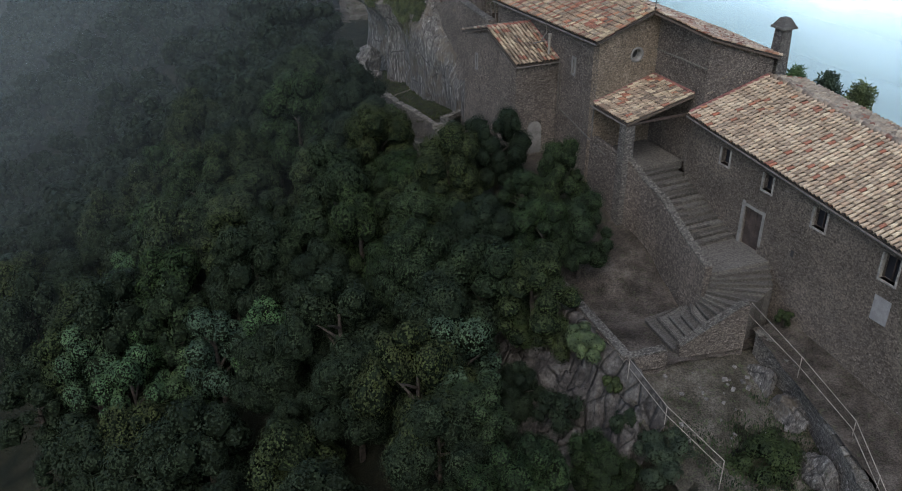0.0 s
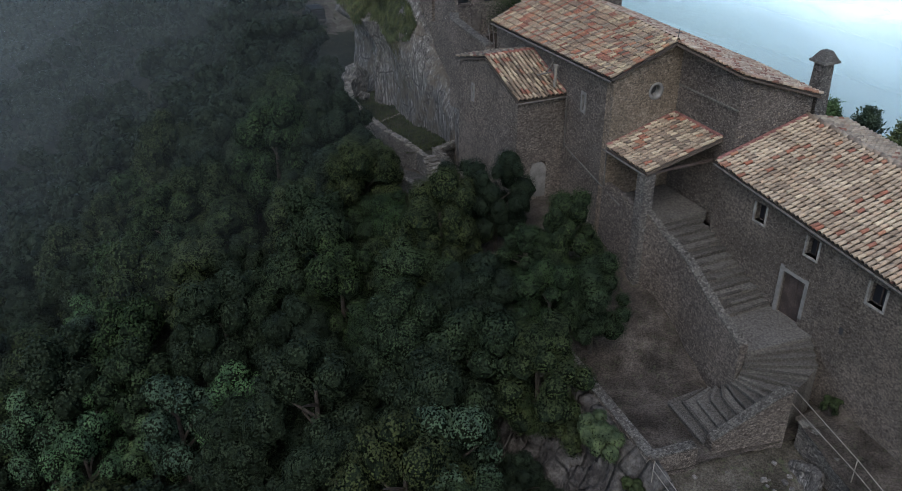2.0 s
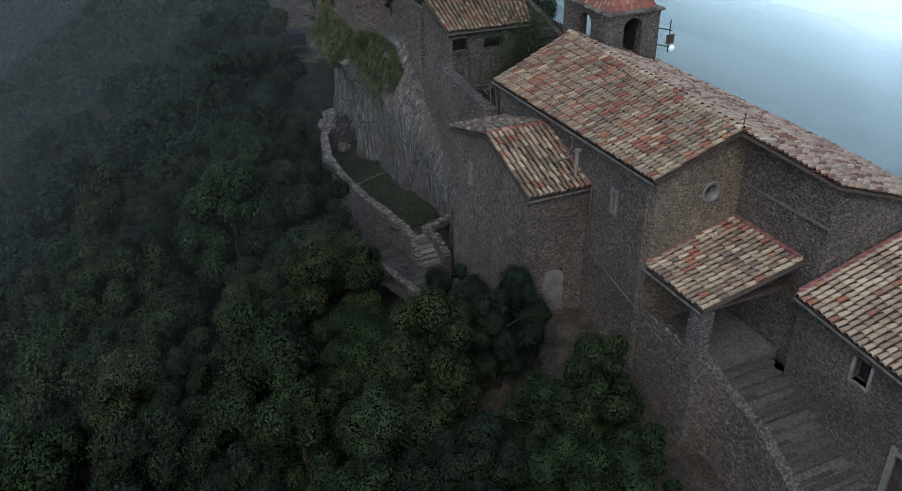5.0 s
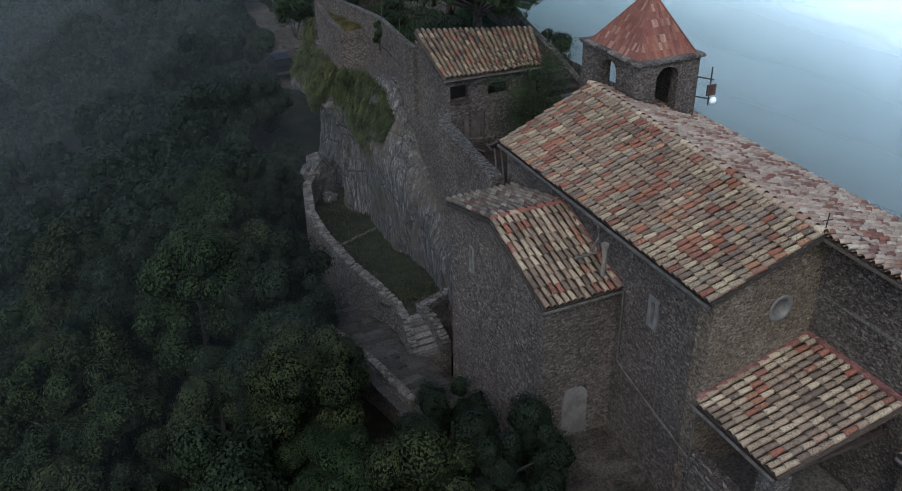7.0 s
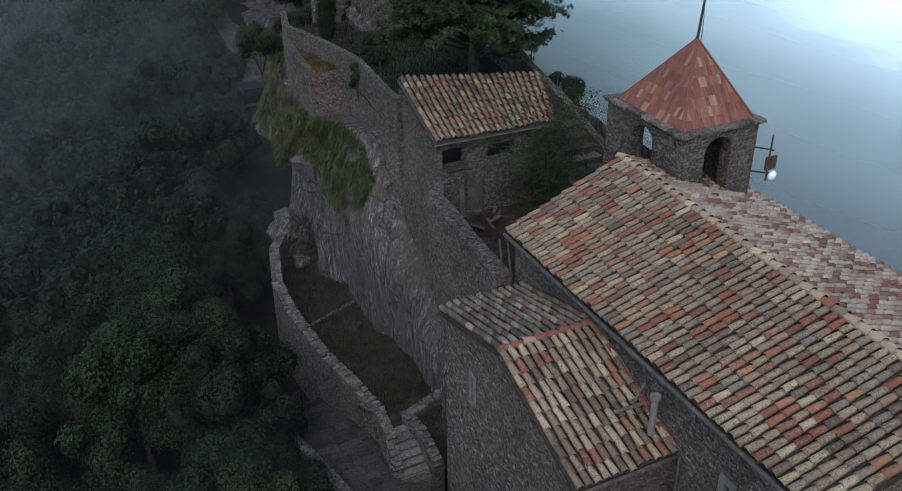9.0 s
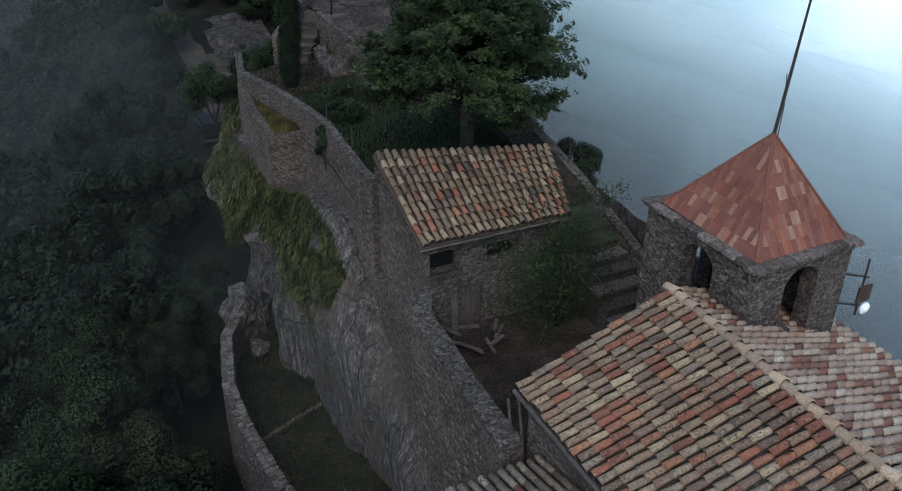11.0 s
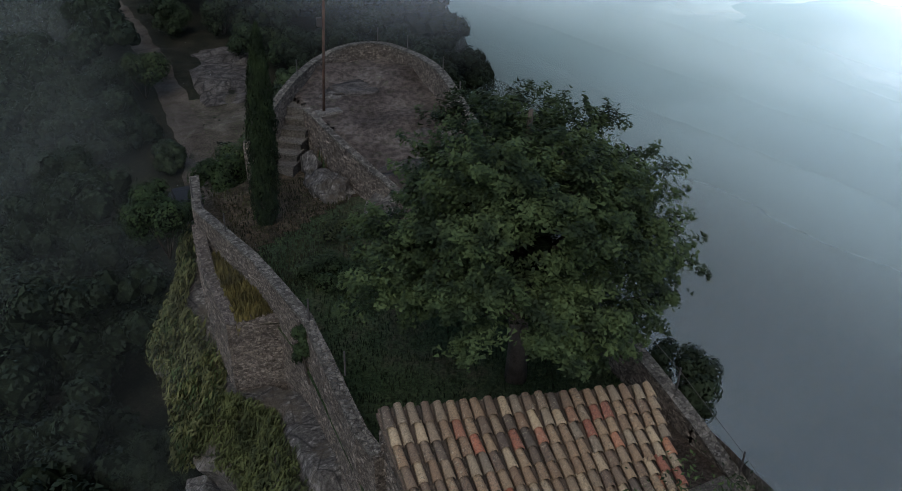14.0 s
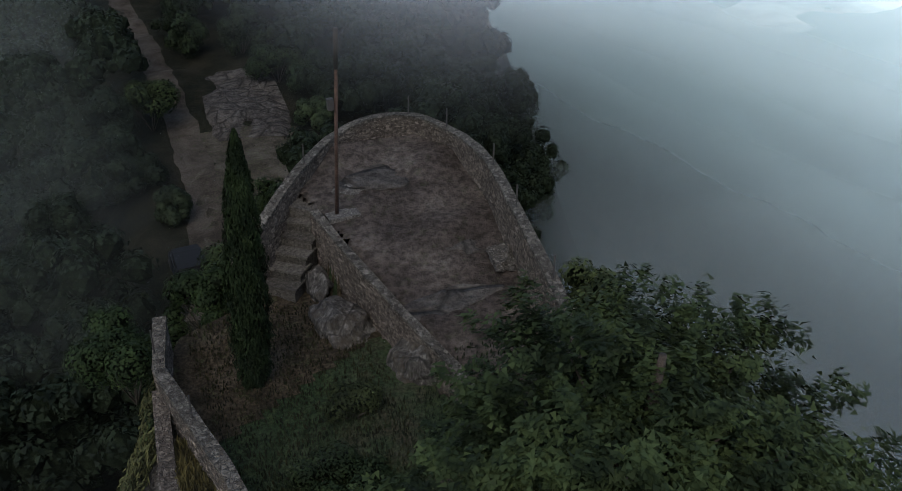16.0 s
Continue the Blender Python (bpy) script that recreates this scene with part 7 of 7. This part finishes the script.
prof = np.interp(t, [0, 0.08, 0.25, 0.55, 0.8, 0.95, 1.0], [0.16, 0.32, 0.4, 0.38, 0.26, 0.11, 0.02])
a = rs.uniform(0, math.tau, size=n)
lump = 1 + 0.16 * np.sin(a * 5 + t * 40) + 0.1 * rs.normal(size=n)
p = np.stack([np.cos(a) * prof * lump, np.sin(a) * prof * lump, t * 6.5], 1)
p[:, 0] += 0.38 * t
nrm = np.stack([np.cos(a), np.sin(a), 0.2 + 0 * a], 1) + 0.35 * rs.normal(size=(n, 3))
core = ICO2[0] * np.array([0.26, 0.26, 2.7]) + np.array([0.18, 0, 3.0])
core[:, 0] += 0.058 * (core[:, 2] - 3.0)
sub("crown", leaf_mesh("crown", cards(rs, p, nrm, 0.036 * rs.uniform(0.6, 1.3, size=n), 1.6, np.array([0, 0, 1.0])), leaf_cypress, core, ICO2[1]), cyp)
g = Geo()
g.tube([(0, 0, -0.2), (0, 0, 1.0)], [0.12, 0.1], 8)
sub("trunk", shared_mesh("trunk", g.v, g.f, bark), cyp)


def bush(name, at, radii, count, size, mat, label, seed, lumps=9, heart=True, category="bush"):
    r = np.random.RandomState(seed)
    ob = thing(name, at, label, category)
    quad, cv, cf = crown_parts(r, np.array([0, 0, radii[2] * 0.6]), radii, lumps * 2, int(count * 2.6), size * 0.5)
    sub("foliage", leaf_mesh("foliage", quad, mat, cv if heart else None, cf if heart else (), 3), ob)
    for k in range(5):
        b = k * math.tau / 5
        g = Geo()
        g.tube([(0, 0, -0.15), (0.3 * radii[0] * math.cos(b), 0.3 * radii[1] * math.sin(b), radii[2] * 0.5), (0.6 * radii[0] * math.cos(b), 0.6 * radii[1] * math.sin(b), radii[2])], [0.035, 0.025, 0.01], 5)
        sub("stem", shared_mesh("stem", g.v, g.f, bark), ob)
    return ob


fig = thing("court_tree", (5.15, 18.3, COURT_Z), "slender sparse-leaved grey-green tree in the court", "tree")
fr2 = np.random.RandomState(61)
g, tufts = Geo(), []
for k in range(7):
    a = k * math.tau / 7 + fr2.uniform(-0.3, 0.3)
    e = fr2.uniform(1.0, 2.3)
    top = fr2.uniform(2.4, 4.6)
    line = [np.array([0.05 * math.cos(a), 0.05 * math.sin(a), -0.1]), np.array([0.35 * e * math.cos(a), 0.35 * e * math.sin(a), top * 0.5]), np.array([e * math.cos(a), 0.8 * e * math.sin(a), top])]
    g.tube([tuple(p) for p in line], [0.05, 0.035, 0.01], 6)
    for _ in range(20):
        t = fr2.uniform(0.25, 1.0)
        c = (line[0] * (1 - t) + line[2] * t) + 0.46 * fr2.normal(size=3)
        tufts.append(c + 0.24 * fr2.normal(size=(70, 3)))
p = np.concatenate(tufts)
p[:, 2] = np.maximum(p[:, 2], 0.25)
sub("crown", leaf_mesh("crown", cards(fr2, p, fr2.normal(size=p.shape) + np.array([0, 0, 0.6]), 0.036 * fr2.uniform(0.6, 1.3, size=len(p)), 1.4), leaf_tree), fig)
sub("trunk", shared_mesh("trunk", g.v, g.f, bark, True), fig)
bush("bush", (9.2, 23.6, 8.6), (0.8, 1.3, 1.0), 1100, 0.1, leaf, "dark bush outside the parapet", 62)
bush("bush", (9.7, 32.5, 10.3), (0.9, 1.6, 1.2), 1200, 0.1, leaf_tree, "green bush behind the lookout parapet", 63)
bush("bush", (1.15, 28.0, 9.0), (0.35, 0.55, 1.2), 700, 0.09, leaf, "dark bush clinging to the garden wall", 64)
bush("bush", (-0.5, 39.0, 7.2), (1.3, 2.1, 1.9), 1800, 0.11, leaf, "dark bushes outside the garden wall", 65)
bush("bush", (2.0, 40.4, 6.9), (1.5, 1.4, 2.0), 2000, 0.11, leaf, "dark bush outside the garden's end", 66)
bush("bush", (3.4, 41.6, 7.0), (1.6, 1.5, 2.1), 2000, 0.11, leaf_tree, "green bush below the lookout steps", 166)
bush("bush", (3.2, 31.5, 9.2), (1.2, 1.2, 0.35), 1300, 0.08, leaf, "low shrub on the garden lawn", 67)
bush("bush", (4.0, 33.4, 9.4), (0.9, 0.8, 0.5), 900, 0.08, leaf, "low shrub on the garden lawn", 68)
bush("bush", (-6.7, -10.6, -1.9), (0.8, 1.5, 1.2), 1900, 0.11, leaf_ivy, "green bush below the yard wall", 69)
bush("bush", (-7.8, -6.6, -3.4), (1.0, 1.5, 1.3), 1700, 0.11, leaf, "dark bush below the yard wall", 70)
bush("bush", (-6.35, -16.5, -4.4), (1.6, 1.5, 1.5), 2600, 0.11, leaf_ivy, "bright green bush on the lower slope", 71)
for i, (x, yy, z, r) in enumerate(((-7.4, -8.9, -2.6, 1.1), (-8.6, -11.6, -4.4, 1.2), (-7.0, -14.6, -3.0, 0.8), (-8.6, -14.2, -4.6, 1.1), (-6.6, -12.9, -2.2, 0.5))):
    bush("bush", (x, yy, z), (r, r * 1.2, r * 0.9), 1000, 0.1, leaf, "dark shrub growing out of the crag", 110 + i)
bush("bush", (2.4, -13.9, -0.6), (0.55, 0.5, 0.6), 500, 0.08, leaf, "small dark shrub against the house", 72)
bush("bush", (-2.8, -18.8, -3.9), (2.0, 1.4, 1.2), 2000, 0.11, leaf, "dark thicket on the lower slope", 73)
for i, (x, yy, s) in enumerate(((-0.6, 58.0, 1.6), (9.0, 63.0, 2.0), (9.0, 98.0, 2.4))):
    bush("bush", (x, yy, ground_z(x, yy)), (s, s, s * 0.9), 1100, 0.16, leaf, "dark round shrub beside the track", 80 + i)
for i, (x, yy, r, h) in enumerate(((3.9, 78.4, 2.3, 2.4), (2.0, 70.6, 1.9, 1.6), (3.4, 66.0, 1.5, 1.2), (13.9, 82.4, 2.3, 2.1), (16.0, 79.2, 2.2, 2.0), (13.0, 90.6, 2.6, 2.4), (9.0, 92.5, 2.2, 2.0), (14.4, 74.0, 1.8, 1.5))):
    bush("bush", (x, yy, ground_z(x, yy)), (r, r, h), 1300, 0.2, leaf, "dark round scrub beside the dirt track", 130 + i)


def hanging(name, faces, count, size, mat, label, seed, tall=2.2):
    """Long leaves hanging over a rough face. faces: (y0, y1, zlow, zhigh) stretches of the west cliff."""
    r = np.random.RandomState(seed)
    ob = thing(name, (0.0, faces[0][0], faces[0][2]), label, "creeper")
    rows = []
    for y0, y1, z0a, z1a, z0b, z1b, depth in faces:
        for _ in range(count):
            t = r.uniform()
            yy = y0 + (y1 - y0) * t
            z = r.uniform(z0a + (z0b - z0a) * t, z1a + (z1b - z1a) * t)
            if noise.noise(Vector((yy * 1.3, z * 1.3, seed))) < r.uniform(-0.55, 0.25):
                continue
            x = float(np.interp(yy, OUT_Y, OUT_X))
            px = x - rock_offset(Vector((x, yy, 0)), z) - r.uniform(0.0, depth)
            rows.append((px, yy, z))
    p = np.array(rows)
    nrm = np.array([-1.0, 0, 0.45]) + 0.45 * r.normal(size=p.shape)
    q = cards(r, p, nrm, size * r.uniform(0.6, 1.4, size=len(p)), tall, np.array([0, 0.15, -1.0]))
    sub("foliage", leaf_mesh("foliage", q - np.array(WHERE[ob]), mat), ob)
    return ob


OUT_X = [p[0] for p in OUT[:9]]
OUT_Y = [p[1] for p in OUT[:9]]
hanging("creeper", [(24.1, 25.6, 5.6, 6.6, 5.2, 8.1, 0.3), (25.6, 28.4, 5.0, 8.0, 5.6, 7.9, 0.35), (28.4, 30.2, 5.7, 7.8, 6.0, 7.7, 0.35)], 6000, 0.052, leaf_ivy, "long-leaved green creeper hanging over the cliff", 90)
hanging("creeper", [(30.0, 37.8, 5.5, 7.0, 6.4, 8.5, 0.5)], 6000, 0.055, leaf_ivy, "yellow-green creeper along the top of the cliff", 91)
hanging("dry_creeper", [(30.0, 38.0, 5.4, 7.1, 6.6, 8.8, 0.6)], 9000, 0.055, leaf_rust, "dry yellow stalks along the top of the cliff", 92)
hanging("creeper", [(25.0, 29.0, 4.0, 5.4, 4.6, 5.8, 0.15)], 700, 0.06, leaf_rust, "dry brown stalks at the creeper's lower edge", 93)


def grass(name, area, count, height, mat, label, seed, ground, category="grass"):
    r = np.random.RandomState(seed)
    x0, x1, y0, y1 = area
    p = np.stack([r.uniform(x0, x1, count), r.uniform(y0, y1, count)], 1)
    z = np.array([ground(a, b) for a, b in p])
    c = np.column_stack([p, z + height * 0.45])
    nrm = r.normal(size=(count, 3)) * np.array([1, 1, 0.25])
    q = cards(r, c, nrm, height * 0.5 * r.uniform(0.5, 1.3, size=count), 1.0, np.array([0.1, 0.0, 1.0]))
    q = q.reshape(-1, 4, 3)
    mid = q.mean(1, keepdims=True)
    ob = new(name, leaf_mesh(name, (mid + (q - mid) * np.array([0.4, 0.4, 1.0])).reshape(-1, 3), mat))
    return tagged(ob, label, category, kind="stuff")


grass("terrace_grass", (-2.9, 0.5, 18.0, 32.5), 5200, 0.2, leaf_dry, "dry tufted grass on the terrace", 95, tz)
grass("terrace_grass", (-2.9, 0.5, 18.0, 32.5), 5200, 0.17, leaf, "green tufted grass on the terrace", 96, tz)
grass("garden_grass", (1.5, 8.0, 24.2, 33.5), 6500, 0.15, leaf, "short grass of the garden lawn", 97, garden_z)
grass("garden_grass", (1.0, 5.2, 31.0, 38.0), 4200, 0.15, leaf_dry, "dry grass at the garden's end", 98, garden_z)
grass("bastion_grass", (0.0, 0.95, 30.2, 34.0), 3000, 0.6, leaf_rust, "tall rusty dry grass in the bastion", 99, lambda x, y: 9.25)
grass("slope_grass", (-5.6, 0.2, -21.0, -14.0), 5200, 0.22, leaf, "rough grass on the slope under the path", 94, ground_z)

# pines behind the house
for i, (x, yy, top, wide) in enumerate(((15.0, 0.0, 6.4, 0.9), (15.5, -2.1, 6.7, 1.7), (15.5, -4.6, 6.6, 2.0), (15.2, 1.2, 5.7, 1.2))):
    z0 = ground_z(x, yy)
    h = top - z0
    ob = thing("pine", (x, yy, z0), "dark bushy pine top rising out of the fog behind the house", "tree", "pines behind the house")
    r = np.random.RandomState(400 + i)
    parts = []
    for k in range(120):
        t = r.uniform(0.0, 1.0) ** 0.9
        a = r.uniform(0, math.tau)
        rad = wide * (1.0 - t) ** 0.7 * r.uniform(0.3, 1.0) + 0.05
        c = np.array([math.cos(a) * rad, math.sin(a) * rad, h - 4.2 * (1 - t)])
        way = unit_rows(np.array([[math.cos(a), math.sin(a), 0.7]]))[0]
        n = 60
        p = c + way * r.uniform(-0.35, 0.35, size=(n, 1)) + 0.13 * r.normal(size=(n, 3))
        parts.append(cards(r, p, r.normal(size=(n, 3)) + np.array([0, 0, 0.5]), 0.075 * r.uniform(0.6, 1.3, size=n), 1.6, way))
    sub("crown", leaf_mesh("crown", np.concatenate(parts), leaf_pine), ob)
    g = Geo()
    g.tube([(0, 0, -0.5), (0, 0, h)], [0.2, 0.03], 8)
    sub("trunk", shared_mesh("trunk", g.v, g.f, bark), ob)
